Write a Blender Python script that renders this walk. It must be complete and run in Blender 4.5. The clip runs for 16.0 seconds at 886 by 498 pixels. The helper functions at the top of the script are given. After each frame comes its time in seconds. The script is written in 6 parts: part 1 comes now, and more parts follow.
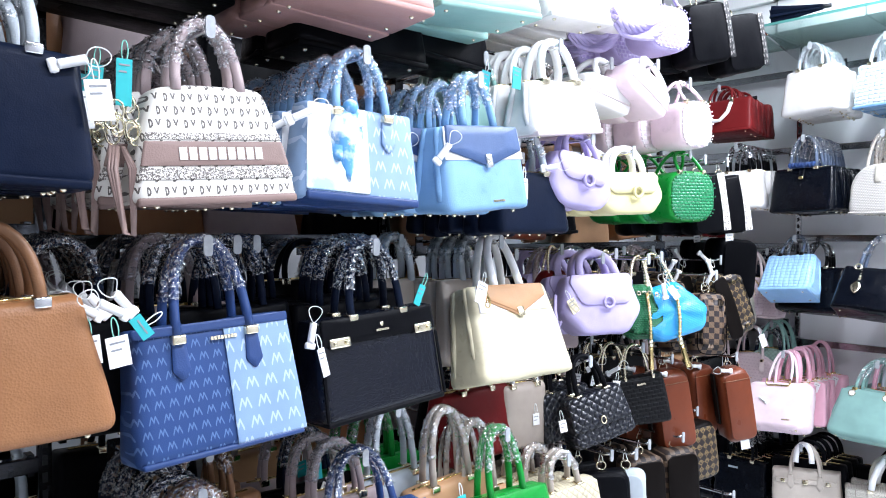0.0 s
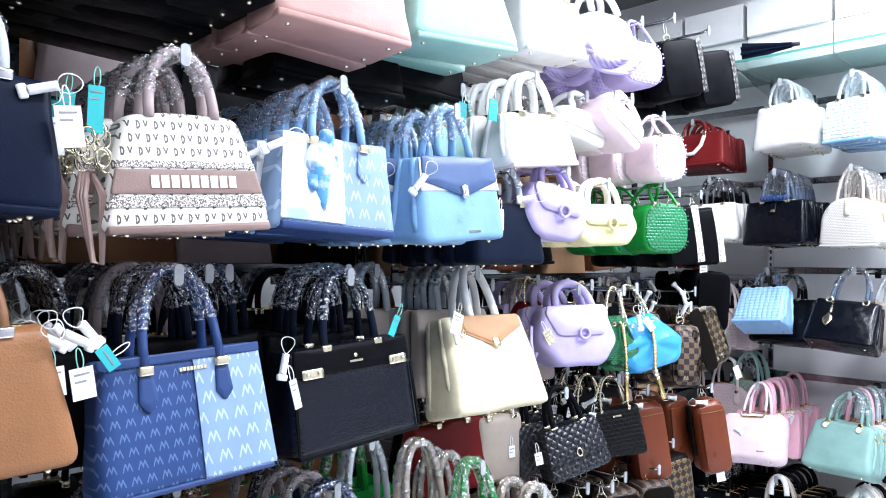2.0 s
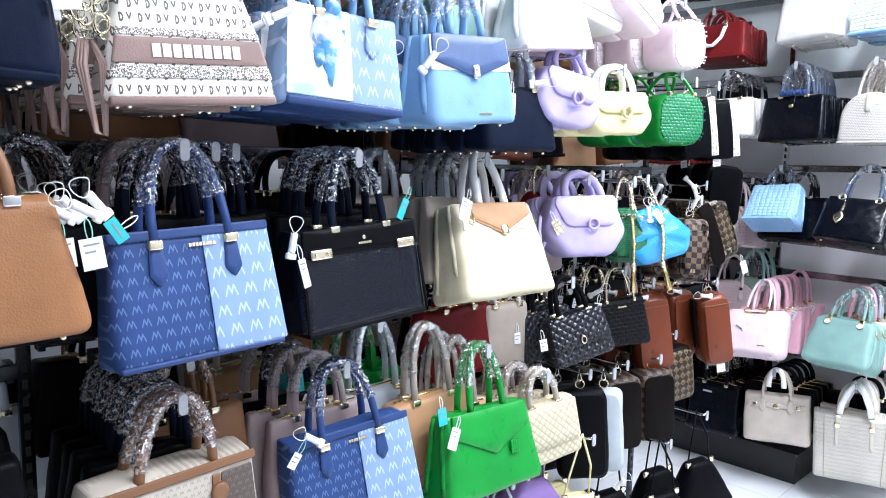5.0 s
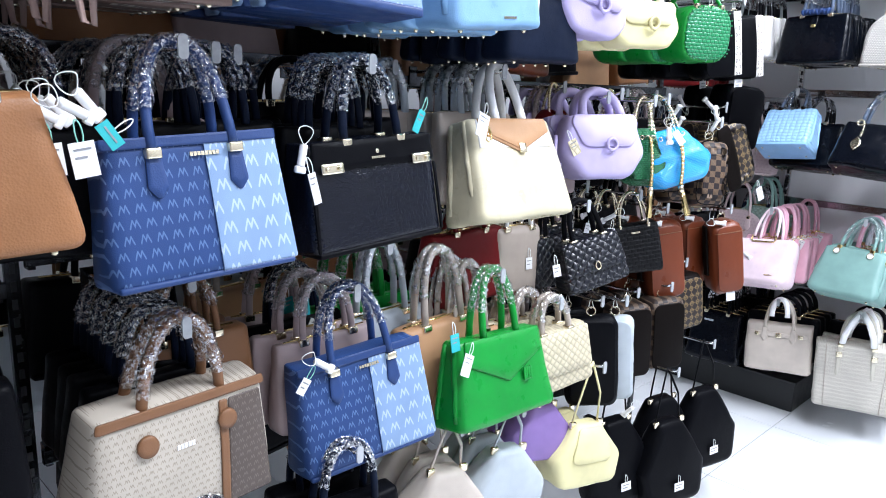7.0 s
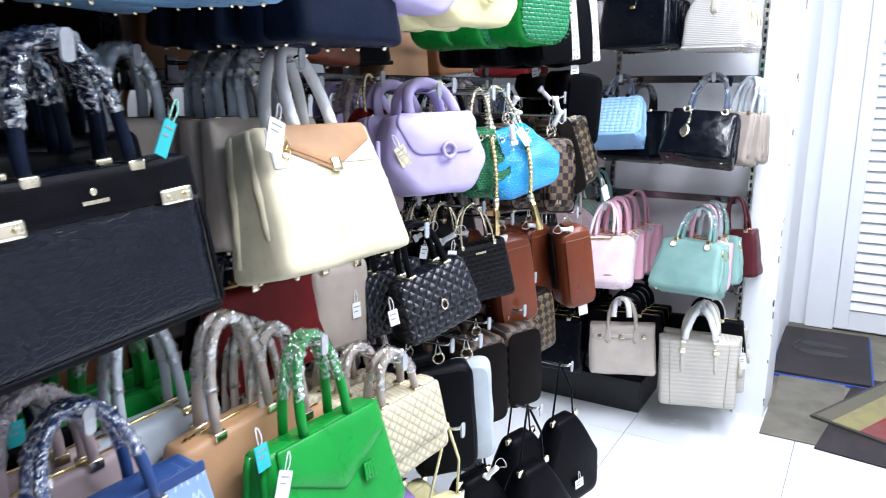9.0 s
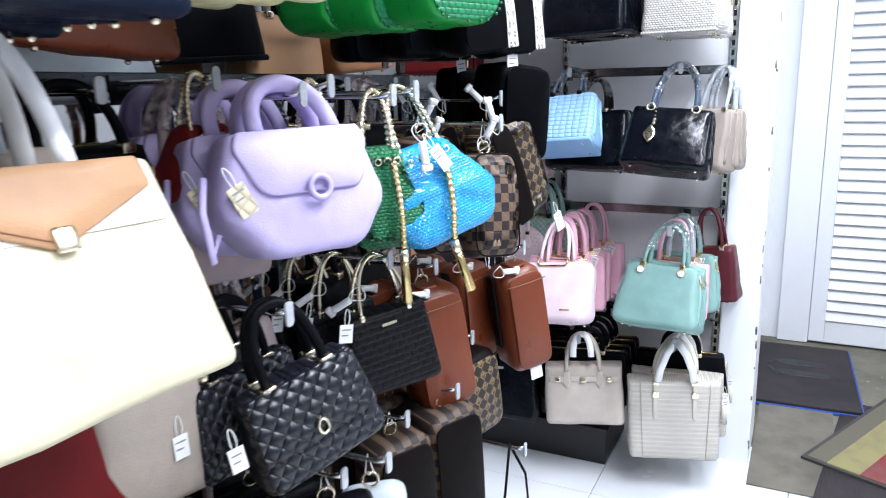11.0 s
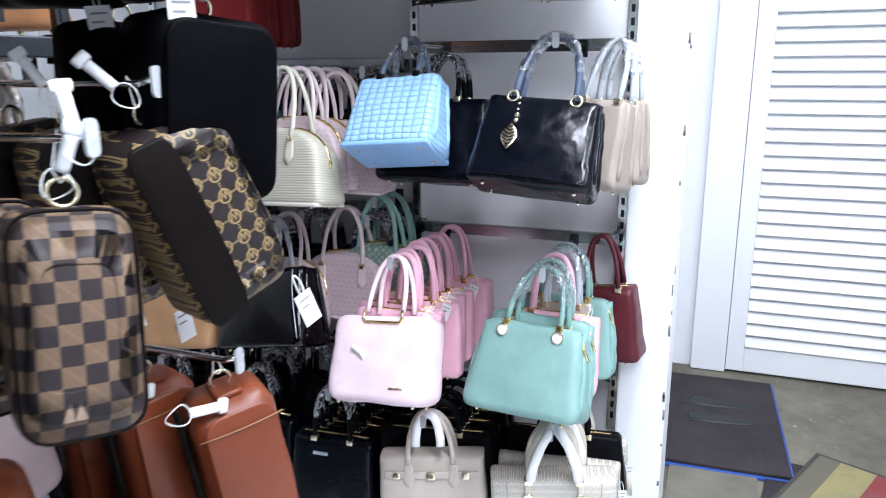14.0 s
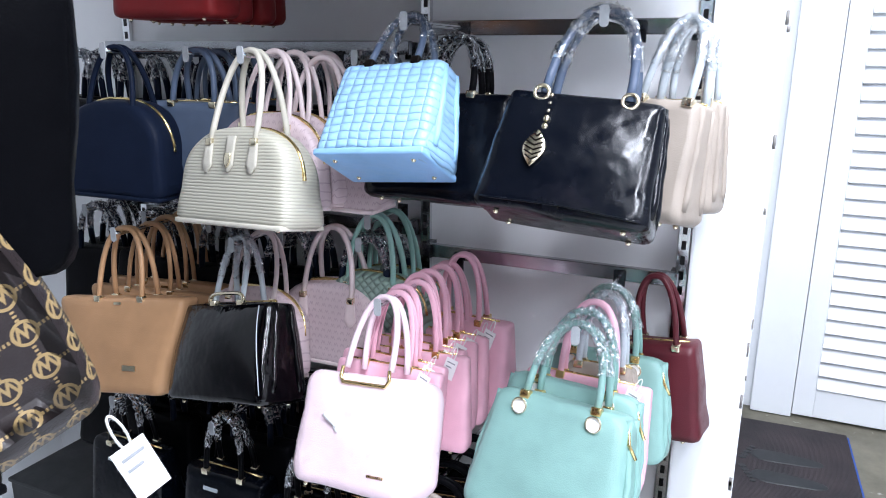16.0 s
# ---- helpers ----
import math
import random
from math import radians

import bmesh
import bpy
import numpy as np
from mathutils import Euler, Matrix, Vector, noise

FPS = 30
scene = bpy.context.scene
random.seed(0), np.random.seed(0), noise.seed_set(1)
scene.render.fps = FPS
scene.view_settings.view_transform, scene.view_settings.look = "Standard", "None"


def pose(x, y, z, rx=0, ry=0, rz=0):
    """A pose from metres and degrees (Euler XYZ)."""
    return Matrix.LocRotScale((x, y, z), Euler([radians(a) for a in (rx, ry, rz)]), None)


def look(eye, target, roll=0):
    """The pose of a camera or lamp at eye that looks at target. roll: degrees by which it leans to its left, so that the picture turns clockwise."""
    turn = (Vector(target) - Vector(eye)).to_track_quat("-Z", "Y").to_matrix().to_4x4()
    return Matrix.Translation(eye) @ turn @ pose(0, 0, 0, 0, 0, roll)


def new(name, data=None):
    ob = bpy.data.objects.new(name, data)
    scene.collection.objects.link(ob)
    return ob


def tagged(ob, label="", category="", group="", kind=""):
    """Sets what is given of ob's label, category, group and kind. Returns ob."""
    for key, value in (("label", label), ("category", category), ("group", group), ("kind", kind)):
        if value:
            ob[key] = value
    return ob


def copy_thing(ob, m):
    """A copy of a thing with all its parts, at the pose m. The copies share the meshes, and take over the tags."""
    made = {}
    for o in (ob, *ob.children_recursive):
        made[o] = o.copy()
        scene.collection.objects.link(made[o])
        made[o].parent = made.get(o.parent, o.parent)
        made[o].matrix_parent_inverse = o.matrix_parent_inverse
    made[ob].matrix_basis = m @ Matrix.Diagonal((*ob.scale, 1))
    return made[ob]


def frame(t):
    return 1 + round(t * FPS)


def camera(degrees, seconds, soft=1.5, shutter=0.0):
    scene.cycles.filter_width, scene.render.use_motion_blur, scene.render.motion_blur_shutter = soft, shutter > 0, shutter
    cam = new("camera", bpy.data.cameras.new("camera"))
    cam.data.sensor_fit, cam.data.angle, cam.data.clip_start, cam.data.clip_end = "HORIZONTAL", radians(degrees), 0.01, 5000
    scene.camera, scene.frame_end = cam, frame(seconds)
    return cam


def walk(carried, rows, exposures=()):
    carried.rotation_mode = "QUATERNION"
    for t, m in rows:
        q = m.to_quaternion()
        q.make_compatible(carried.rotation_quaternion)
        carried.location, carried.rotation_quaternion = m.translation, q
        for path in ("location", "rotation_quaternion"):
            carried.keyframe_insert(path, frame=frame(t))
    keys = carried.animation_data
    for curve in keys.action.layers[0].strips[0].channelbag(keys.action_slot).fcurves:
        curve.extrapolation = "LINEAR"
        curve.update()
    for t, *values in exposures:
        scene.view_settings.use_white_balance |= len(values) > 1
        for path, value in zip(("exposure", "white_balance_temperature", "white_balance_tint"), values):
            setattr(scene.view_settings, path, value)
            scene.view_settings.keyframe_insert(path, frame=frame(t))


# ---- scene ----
cam = camera(62.8, 16.0, 0.95, 0.4)
PATH = [
    (0, (0.007, 0.327, 1.42), (1.365, 1.795, 1.372), 0.0),
    (0.5, (0.009, 0.329, 1.421), (1.378, 1.787, 1.395), 0.0),
    (1, (0.009, 0.332, 1.421), (1.389, 1.78, 1.417), 0.0),
    (1.5, (0.011, 0.331, 1.424), (1.401, 1.769, 1.444), 0.2),
    (2, (0.014, 0.328, 1.422), (1.416, 1.754, 1.455), 0.4),
    (2.5, (0.017, 0.327, 1.415), (1.433, 1.738, 1.428), 0.6),
    (3, (0.017, 0.327, 1.411), (1.434, 1.738, 1.387), 0.9),
    (3.5, (0.018, 0.328, 1.407), (1.43, 1.744, 1.341), 1.1),
    (4, (0.019, 0.33, 1.399), (1.423, 1.749, 1.271), 1.1),
    (4.5, (0.021, 0.334, 1.394), (1.413, 1.757, 1.202), 1.1),
    (5, (0.021, 0.337, 1.389), (1.4, 1.766, 1.15), 1.1),
    (5.2, (0.018, 0.343, 1.389), (1.399, 1.766, 1.13), 1.2),
    (7.3, (0.061, 0.459, 1.356), (1.443, 1.835, 0.91), 1.5),
    (7.5, (0.099, 0.481, 1.359), (1.491, 1.846, 0.912), 0.9),
    (8, (0.191, 0.535, 1.351), (1.62, 1.865, 0.914), 0.8),
    (8.5, (0.29, 0.624, 1.353), (1.835, 1.814, 0.91), 0.9),
    (9, (0.384, 0.714, 1.354), (2.067, 1.704, 0.919), 0.2),
    (9.2, (0.422, 0.737, 1.349), (2.119, 1.702, 0.914), -0.4),
    (11.3, (0.974, 0.892, 1.353), (2.728, 1.744, 0.906), -1.3),
    (11.5, (1.04, 0.884, 1.351), (2.799, 1.717, 0.894), -1.3),
    (12, (1.194, 0.852, 1.349), (2.974, 1.644, 0.895), -1.0),
    (12.5, (1.304, 0.837, 1.342), (3.09, 1.599, 0.863), -0.7),
    (13, (1.438, 0.887, 1.34), (3.227, 1.626, 0.84), -0.7),
    (13.5, (1.54, 0.921, 1.34), (3.345, 1.627, 0.847), -0.6),
    (14, (1.676, 0.915, 1.341), (3.492, 1.597, 0.853), -0.4),
    (14.5, (1.809, 0.909, 1.339), (3.623, 1.606, 0.867), 0.1),
    (15, (1.914, 0.921, 1.331), (3.71, 1.646, 0.834), 0.2),
    (15.5, (2.017, 0.974, 1.333), (3.797, 1.734, 0.831), 0.4),
    (16, (2.08, 0.998, 1.33), (3.848, 1.782, 0.82), 0.5),
]
walk(cam, [(t, look(eye, target, roll)) for t, eye, target, roll in PATH], [(0, -0.12), (5, -0.15), (7.5, -0.28), (9, -0.24), (11.5, -0.27), (13, -0.27), (14.5, -0.1), (16, 0.0)])

# ---- world, exposure and lights ----
world = bpy.data.worlds.new("world")
scene.world = world
world.use_nodes = True
world.node_tree.nodes["Background"].inputs[0].default_value = (0.9, 0.95, 1.0, 1)
world.node_tree.nodes["Background"].inputs[1].default_value = 0.05
LAMPS = [(0.35, 0.3, 36), (1.7, 0.3, 60), (2.65, 0.85, 64), (2.4, -0.5, 50), (4.25, -0.1, 17), (1.0, -0.9, 22)]
CEIL = 2.85


def lamp(x, y, watts):
    data = bpy.data.lights.new("tube_light", "AREA")
    data.shape, data.size, data.size_y, data.energy = "RECTANGLE", 1.15, 0.16, watts
    data.color = (0.845, 0.9, 1.035)
    ob = new("tube_light", data)
    ob.matrix_world = pose(x, y, CEIL - 0.075)


for lx, ly, lw in LAMPS:
    lamp(lx, ly, lw)


# ---- node helpers ----
class Nodes:
    def __init__(self, name):
        self.mat = bpy.data.materials.new(name)
        self.mat.use_nodes = True
        self.tree = self.mat.node_tree
        self.bsdf = self.tree.nodes["Principled BSDF"]
        tc = self.tree.nodes.new("ShaderNodeTexCoord")
        self.obj = tc.outputs["Object"]
        sep = self.tree.nodes.new("ShaderNodeSeparateXYZ")
        self.tree.links.new(self.obj, sep.inputs[0])
        self.x, self.y, self.z = sep.outputs

    def put(self, value, socket):
        if isinstance(value, (int, float)):
            socket.default_value = value
        elif isinstance(value, tuple):
            socket.default_value = (*value, 1) if len(value) == 3 else value
        else:
            self.tree.links.new(value, socket)

    def m(self, op, a, b=0.0, c=0.0):
        n = self.tree.nodes.new("ShaderNodeMath")
        n.operation = op
        for v, s in zip((a, b, c), n.inputs):
            self.put(v, s)
        return n.outputs[0]

    def less(self, a, b):
        return self.m("LESS_THAN", a, b)

    def noise(self, scale, detail=4.0, rough=0.6, vec=None):
        n = self.tree.nodes.new("ShaderNodeTexNoise")
        n.inputs["Scale"].default_value, n.inputs["Detail"].default_value = scale, detail
        n.inputs["Roughness"].default_value = rough
        self.tree.links.new(vec or self.obj, n.inputs["Vector"])
        return n.outputs[0]

    def voronoi(self, scale, feature="F1", vec=None):
        n = self.tree.nodes.new("ShaderNodeTexVoronoi")
        n.feature = feature
        n.inputs["Scale"].default_value = scale
        self.tree.links.new(vec or self.obj, n.inputs["Vector"])
        return n.outputs["Distance"]

    def mix(self, f, a, b):
        n = self.tree.nodes.new("ShaderNodeMix")
        n.data_type = "RGBA"
        self.put(f, n.inputs[0])
        self.put(a, n.inputs[6])
        self.put(b, n.inputs[7])
        return n.outputs[2]

    def span(self, v, lo, hi, to_lo=0.0, to_hi=1.0):
        n = self.tree.nodes.new("ShaderNodeMapRange")
        for val, s in zip((v, lo, hi, to_lo, to_hi), n.inputs):
            self.put(val, s)
        return n.outputs[0]

    def bump(self, h, strength, dist=0.002, before=None):
        n = self.tree.nodes.new("ShaderNodeBump")
        n.inputs["Strength"].default_value, n.inputs["Distance"].default_value = strength, dist
        self.tree.links.new(h, n.inputs["Height"])
        if before:
            self.tree.links.new(before, n.inputs["Normal"])
        return n.outputs[0]

    def cells(self, cx, cz, offset=0.5, ox=0.0, oz=0.0):
        """Cell coordinates u, v in -0.5 to 0.5 and the row and column numbers."""
        row = self.m("FLOOR", self.m("DIVIDE", self.m("ADD", self.z, oz), cz))
        v = self.m("SUBTRACT", self.m("FRACT", self.m("DIVIDE", self.m("ADD", self.z, oz), cz)), 0.5)
        xs = self.m("ADD", self.m("DIVIDE", self.m("ADD", self.x, ox), cx), self.m("MULTIPLY", row, offset))
        u = self.m("SUBTRACT", self.m("FRACT", xs), 0.5)
        return u, v, row, self.m("FLOOR", xs)

    def done(self, color, rough, normal=None, metal=0.0, coat=0.0, spec=0.5, trans=0.0):
        self.put(color, self.bsdf.inputs["Base Color"])
        self.put(rough, self.bsdf.inputs["Roughness"])
        self.put(metal, self.bsdf.inputs["Metallic"])
        self.put(coat, self.bsdf.inputs["Coat Weight"])
        self.put(spec, self.bsdf.inputs["Specular IOR Level"])
        self.put(trans, self.bsdf.inputs["Transmission Weight"])
        if normal:
            self.tree.links.new(normal, self.bsdf.inputs["Normal"])
        return self.mat


def shade(c, k):
    return tuple(min(1.0, v * k) for v in c[:3])


def leather(name, color, rough=0.42, grain=420.0, depth=0.35, coat=0.0, creases=0.3, spec=None):
    n = Nodes(name)
    big = n.noise(9.0, 3.0)
    col = n.mix(n.span(big, 0.3, 0.7), shade(color, 0.86), shade(color, 1.1))
    b = n.bump(n.noise(22.0, 2.0), creases, 0.004)
    b = n.bump(n.voronoi(grain), depth, 0.0006, b)
    r = n.span(n.noise(35.0), 0.3, 0.7, max(0.05, rough - 0.08), min(1.0, rough + 0.1))
    return n.done(col, r, b, coat=coat, spec=spec or (0.5 if rough < 0.25 else (0.05 if max(color) < 0.03 else 0.32)))


def metal(name, color, rough=0.22):
    n = Nodes(name)
    b = n.bump(n.noise(60.0), 0.08, 0.001)
    return n.done(color, n.span(n.noise(25.0), 0.3, 0.7, rough * 0.7, rough * 1.5), b, metal=1.0)


def plain(name, color, rough=0.6, var=0.1, scale=6.0, bump=0.1, fine=150.0):
    n = Nodes(name)
    col = n.mix(n.span(n.noise(scale), 0.3, 0.7), shade(color, 1 - var), shade(color, 1 + var))
    return n.done(col, n.span(n.noise(scale * 3), 0.3, 0.7, rough - 0.08, rough + 0.08), n.bump(n.noise(fine), bump, 0.001))


def zigzag(n, u, v, w=0.13):
    a = n.m("ABSOLUTE", u)
    line = n.m("SUBTRACT", 0.3, n.m("MULTIPLY", n.m("ABSOLUTE", n.m("SUBTRACT", a, 0.15)), 2.9))
    hit = n.less(n.m("ABSOLUTE", n.m("SUBTRACT", v, line)), w)
    return n.m("MULTIPLY", hit, n.m("MULTIPLY", n.less(a, 0.38), n.less(n.m("ABSOLUTE", v), 0.34)))


def monogram(name, base, mark, cx, cz, rough=0.45, bump=0.1):
    n = Nodes(name)
    u, v, row, col = n.cells(cx, cz)
    k = zigzag(n, n.m("MULTIPLY", u, 1.15), n.m("MULTIPLY", v, 1.1), 0.15)
    c = n.mix(n.span(n.noise(8.0), 0.3, 0.7), shade(base, 0.9), shade(base, 1.08))
    return n.done(n.mix(n.m("MULTIPLY", k, 0.75), c, mark), rough, n.bump(n.voronoi(700.0), 0.25, 0.0005), spec=0.28)


def letters(name, base, mark):
    """Two alternating small marks in staggered rows: a half ring with a bar and a wedge."""
    n = Nodes(name)
    u, v, row, col = n.cells(0.0235, 0.0185, 0.5)
    s = n.m("SUBTRACT", u, -0.22)
    t = n.m("SUBTRACT", u, 0.24)
    d = n.m("SQRT", n.m("ADD", n.m("MULTIPLY", n.m("MULTIPLY", s, s), 4.0), n.m("MULTIPLY", v, v)))
    ring = n.m("MULTIPLY", n.less(n.m("ABSOLUTE", n.m("SUBTRACT", d, 0.25)), 0.085), n.m("GREATER_THAN", s, -0.03))
    ring = n.m("MAXIMUM", ring, n.m("MULTIPLY", n.less(n.m("ABSOLUTE", n.m("ADD", s, 0.03)), 0.035), n.less(n.m("ABSOLUTE", v), 0.33)))
    v2 = n.m("SUBTRACT", v, 0.1)
    wedge = n.m("MULTIPLY", n.less(n.m("ABSOLUTE", n.m("SUBTRACT", v2, n.m("SUBTRACT", n.m("MULTIPLY", n.m("ABSOLUTE", t), 3.8), 0.22))), 0.17), n.less(n.m("ABSOLUTE", v2), 0.24))
    k = n.m("MULTIPLY", n.m("MAXIMUM", ring, wedge), n.less(n.m("ABSOLUTE", u), 0.47))
    return n.done(n.mix(k, base, mark), 0.5, n.bump(n.noise(900.0), 0.2, 0.0004))


def chain(name, base, mark, c=0.03, ring=0.24):
    """Rings at the nodes of a lattice of dotted lines."""
    n = Nodes(name)
    u, v, row, col = n.cells(c, c, 0.5)
    d = n.m("SQRT", n.m("ADD", n.m("MULTIPLY", u, u), n.m("MULTIPLY", v, v)))
    k = n.less(n.m("ABSOLUTE", n.m("SUBTRACT", d, ring)), 0.045)
    k = n.m("MAXIMUM", k, n.m("MULTIPLY", zigzag(n, n.m("MULTIPLY", u, 2.2), n.m("MULTIPLY", v, 2.2), 0.2), n.less(d, ring)))
    for sign in (1, -1):
        line = n.m("ABSOLUTE", n.m("SUBTRACT", n.m("ABSOLUTE", n.m("ADD", v, n.m("MULTIPLY", u, 2.0 * sign))), 1.0))
        dots = n.less(n.m("FRACT", n.m("MULTIPLY", v, 7.0)), 0.6)
        k = n.m("MAXIMUM", k, n.m("MULTIPLY", n.m("MULTIPLY", n.less(n.m("ABSOLUTE", n.m("SUBTRACT", n.m("ABSOLUTE", v), n.m("SUBTRACT", 1.0, n.m("MULTIPLY", n.m("ABSOLUTE", u), 2.0)))), 0.07), n.m("GREATER_THAN", d, ring)), dots))
    base2 = n.mix(n.span(n.noise(10.0), 0.3, 0.7), shade(base, 0.85), shade(base, 1.12))
    return n.done(n.mix(n.m("MULTIPLY", k, 0.85), base2, mark), 0.4, n.bump(n.voronoi(650.0), 0.3, 0.0006))


def lattice(name, base, mark, c=0.027, ring=0.27):
    """Small filled rings at the crossings of a square net of dotted lines."""
    n = Nodes(name)
    u, v, row, col = n.cells(c, c, 0.0)
    d = n.m("SQRT", n.m("ADD", n.m("MULTIPLY", u, u), n.m("MULTIPLY", v, v)))
    k = n.less(n.m("ABSOLUTE", n.m("SUBTRACT", d, ring)), 0.04)
    k = n.m("MAXIMUM", k, n.m("MULTIPLY", zigzag(n, n.m("MULTIPLY", u, 1.5), n.m("MULTIPLY", v, 1.5), 0.16), n.less(d, ring)))
    out = n.m("GREATER_THAN", d, ring)
    for a, b in ((u, v), (v, u)):
        dots = n.less(n.m("FRACT", n.m("MULTIPLY", b, 9.0)), 0.55)
        k = n.m("MAXIMUM", k, n.m("MULTIPLY", n.m("MULTIPLY", n.less(n.m("ABSOLUTE", a), 0.05), dots), out))
    base2 = n.mix(n.span(n.noise(10.0), 0.3, 0.7), shade(base, 0.85), shade(base, 1.12))
    return n.done(n.mix(n.m("MULTIPLY", k, 0.85), base2, mark), 0.42, n.bump(n.voronoi(650.0), 0.3, 0.0006), spec=0.3)


def checks(name, a, b, c=0.022):
    n = Nodes(name)
    t = n.tree.nodes.new("ShaderNodeMath")
    i = n.m("FLOOR", n.m("DIVIDE", n.x, c))
    j = n.m("FLOOR", n.m("DIVIDE", n.z, c))
    k = n.m("FLOORED_MODULO", n.m("ADD", i, j), 2.0)
    weave = n.m("MULTIPLY", n.m("SINE", n.m("MULTIPLY", n.x, 2400.0)), n.m("SINE", n.m("MULTIPLY", n.z, 2400.0)))
    f = n.m("FRACT", n.m("DIVIDE", n.m("ADD", n.x, n.z), c))
    thread = n.m("MULTIPLY", n.less(f, 0.12), k)
    n.tree.nodes.remove(t)
    col = n.mix(k, n.mix(n.noise(300.0), shade(a, 0.7), shade(a, 1.3)), n.mix(n.noise(300.0), shade(b, 0.75), shade(b, 1.2)))
    return n.done(n.mix(n.m("MULTIPLY", thread, 0.5), col, shade(b, 1.5)), 0.46, n.bump(weave, 0.15, 0.0004), spec=0.22)


def croc(name, color, rough=0.2, scale=60.0, strength=0.9):
    n = Nodes(name)
    warp = n.tree.nodes.new("ShaderNodeMapping")
    warp.inputs["Scale"].default_value = (1.0, 1.0, 1.7)
    n.tree.links.new(n.obj, warp.inputs[0])
    e = n.voronoi(scale, "DISTANCE_TO_EDGE", warp.outputs[0])
    h = n.span(e, 0.0, 0.16)
    b = n.bump(n.noise(14.0, 2.0), 0.12, 0.003)
    col = n.mix(h, shade(color, 0.3), n.mix(n.noise(12.0), shade(color, 0.8), shade(color, 1.3)))
    return n.done(col, n.span(n.noise(40.0), 0.3, 0.7, rough * 0.7, rough * 1.5), n.bump(h, strength, 0.0015, b), spec=0.32)


def quilted(name, color, cell=0.024, rough=0.35, strength=1.0):
    n = Nodes(name)
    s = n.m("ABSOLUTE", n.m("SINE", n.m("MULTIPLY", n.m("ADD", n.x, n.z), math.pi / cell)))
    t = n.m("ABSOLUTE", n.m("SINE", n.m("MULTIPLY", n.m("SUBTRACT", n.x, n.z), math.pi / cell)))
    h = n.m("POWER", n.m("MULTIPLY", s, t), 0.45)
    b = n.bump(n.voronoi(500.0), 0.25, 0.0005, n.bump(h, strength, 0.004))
    # Crease shade is painted in too: colour falls to 0.7 along the seams.
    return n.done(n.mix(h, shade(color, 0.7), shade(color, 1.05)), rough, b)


def woven(name, color, cell=0.008, rough=0.3, strength=1.0, other=None, amount=1.0, coat=0.0):
    n = Nodes(name)
    u, v, row, col = n.cells(cell * 1.5, cell)
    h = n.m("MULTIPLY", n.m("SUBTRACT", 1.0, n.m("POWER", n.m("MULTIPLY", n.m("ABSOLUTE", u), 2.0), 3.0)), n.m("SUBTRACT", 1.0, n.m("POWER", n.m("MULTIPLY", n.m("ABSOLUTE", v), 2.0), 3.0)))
    # Unless other is given, the gaps' shade is painted as a darker strand colour.
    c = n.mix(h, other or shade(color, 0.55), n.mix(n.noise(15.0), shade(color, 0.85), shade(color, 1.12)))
    return n.done(c, rough, n.bump(h, strength, 0.002), coat=coat, spec=0.16 if max(color) < 0.03 else 0.5)


def blocks(name, color, strength=1.0):
    n = Nodes(name)
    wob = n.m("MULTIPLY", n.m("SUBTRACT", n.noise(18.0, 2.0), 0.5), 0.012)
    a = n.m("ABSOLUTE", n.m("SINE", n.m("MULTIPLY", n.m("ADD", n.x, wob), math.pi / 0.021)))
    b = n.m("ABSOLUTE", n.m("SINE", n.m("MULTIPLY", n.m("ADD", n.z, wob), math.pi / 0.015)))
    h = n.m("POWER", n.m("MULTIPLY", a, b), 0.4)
    # Grooves between blocks: their shade is mixed into the colour by the bump height.
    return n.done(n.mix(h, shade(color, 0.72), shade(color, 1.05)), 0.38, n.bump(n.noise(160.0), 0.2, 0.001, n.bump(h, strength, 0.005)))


def ribs(name, color, step=0.006, rough=0.4):
    n = Nodes(name)
    h = n.m("ABSOLUTE", n.m("SINE", n.m("ADD", n.m("MULTIPLY", n.z, math.pi / step), n.m("MULTIPLY", n.noise(60.0), 1.2))))
    return n.done(n.mix(h, shade(color, 0.85), shade(color, 1.04)), rough, n.bump(h, 0.55, 0.0012))


def wrap(name, tint, cover=0.3, scale=90.0):
    """Crinkled clear film: mostly see-through, with sharp highlights along its creases."""
    n = Nodes(name)
    out = n.tree.nodes["Material Output"]
    n.tree.nodes.remove(n.bsdf)
    b = n.bump(n.voronoi(scale), 1.0, 0.005, n.bump(n.noise(scale * 0.6, 3.0), 1.0, 0.008))
    gloss = n.tree.nodes.new("ShaderNodeBsdfGlossy")
    n.put(tint, gloss.inputs["Color"])
    gloss.inputs["Roughness"].default_value = 0.1
    n.tree.links.new(b, gloss.inputs["Normal"])
    clear_node = n.tree.nodes.new("ShaderNodeBsdfTransparent")
    mixer = n.tree.nodes.new("ShaderNodeMixShader")
    n.tree.links.new(n.span(n.noise(scale, 3.0), 0.42, 0.64, 0.1, cover * 2.0), mixer.inputs[0])
    n.tree.links.new(clear_node.outputs[0], mixer.inputs[1])
    n.tree.links.new(gloss.outputs[0], mixer.inputs[2])
    n.tree.links.new(mixer.outputs[0], out.inputs[0])
    return n.mat


def scarf_mat():
    n = Nodes("printed_scarf")
    c = n.mix(n.span(n.noise(16.0), 0.45, 0.55), (0.75, 0.82, 0.9), (0.1, 0.32, 0.62))
    c = n.mix(n.span(n.noise(40.0), 0.66, 0.7), c, (0.75, 0.4, 0.12))
    return n.done(c, 0.35, n.bump(n.noise(30.0), 0.4, 0.003))


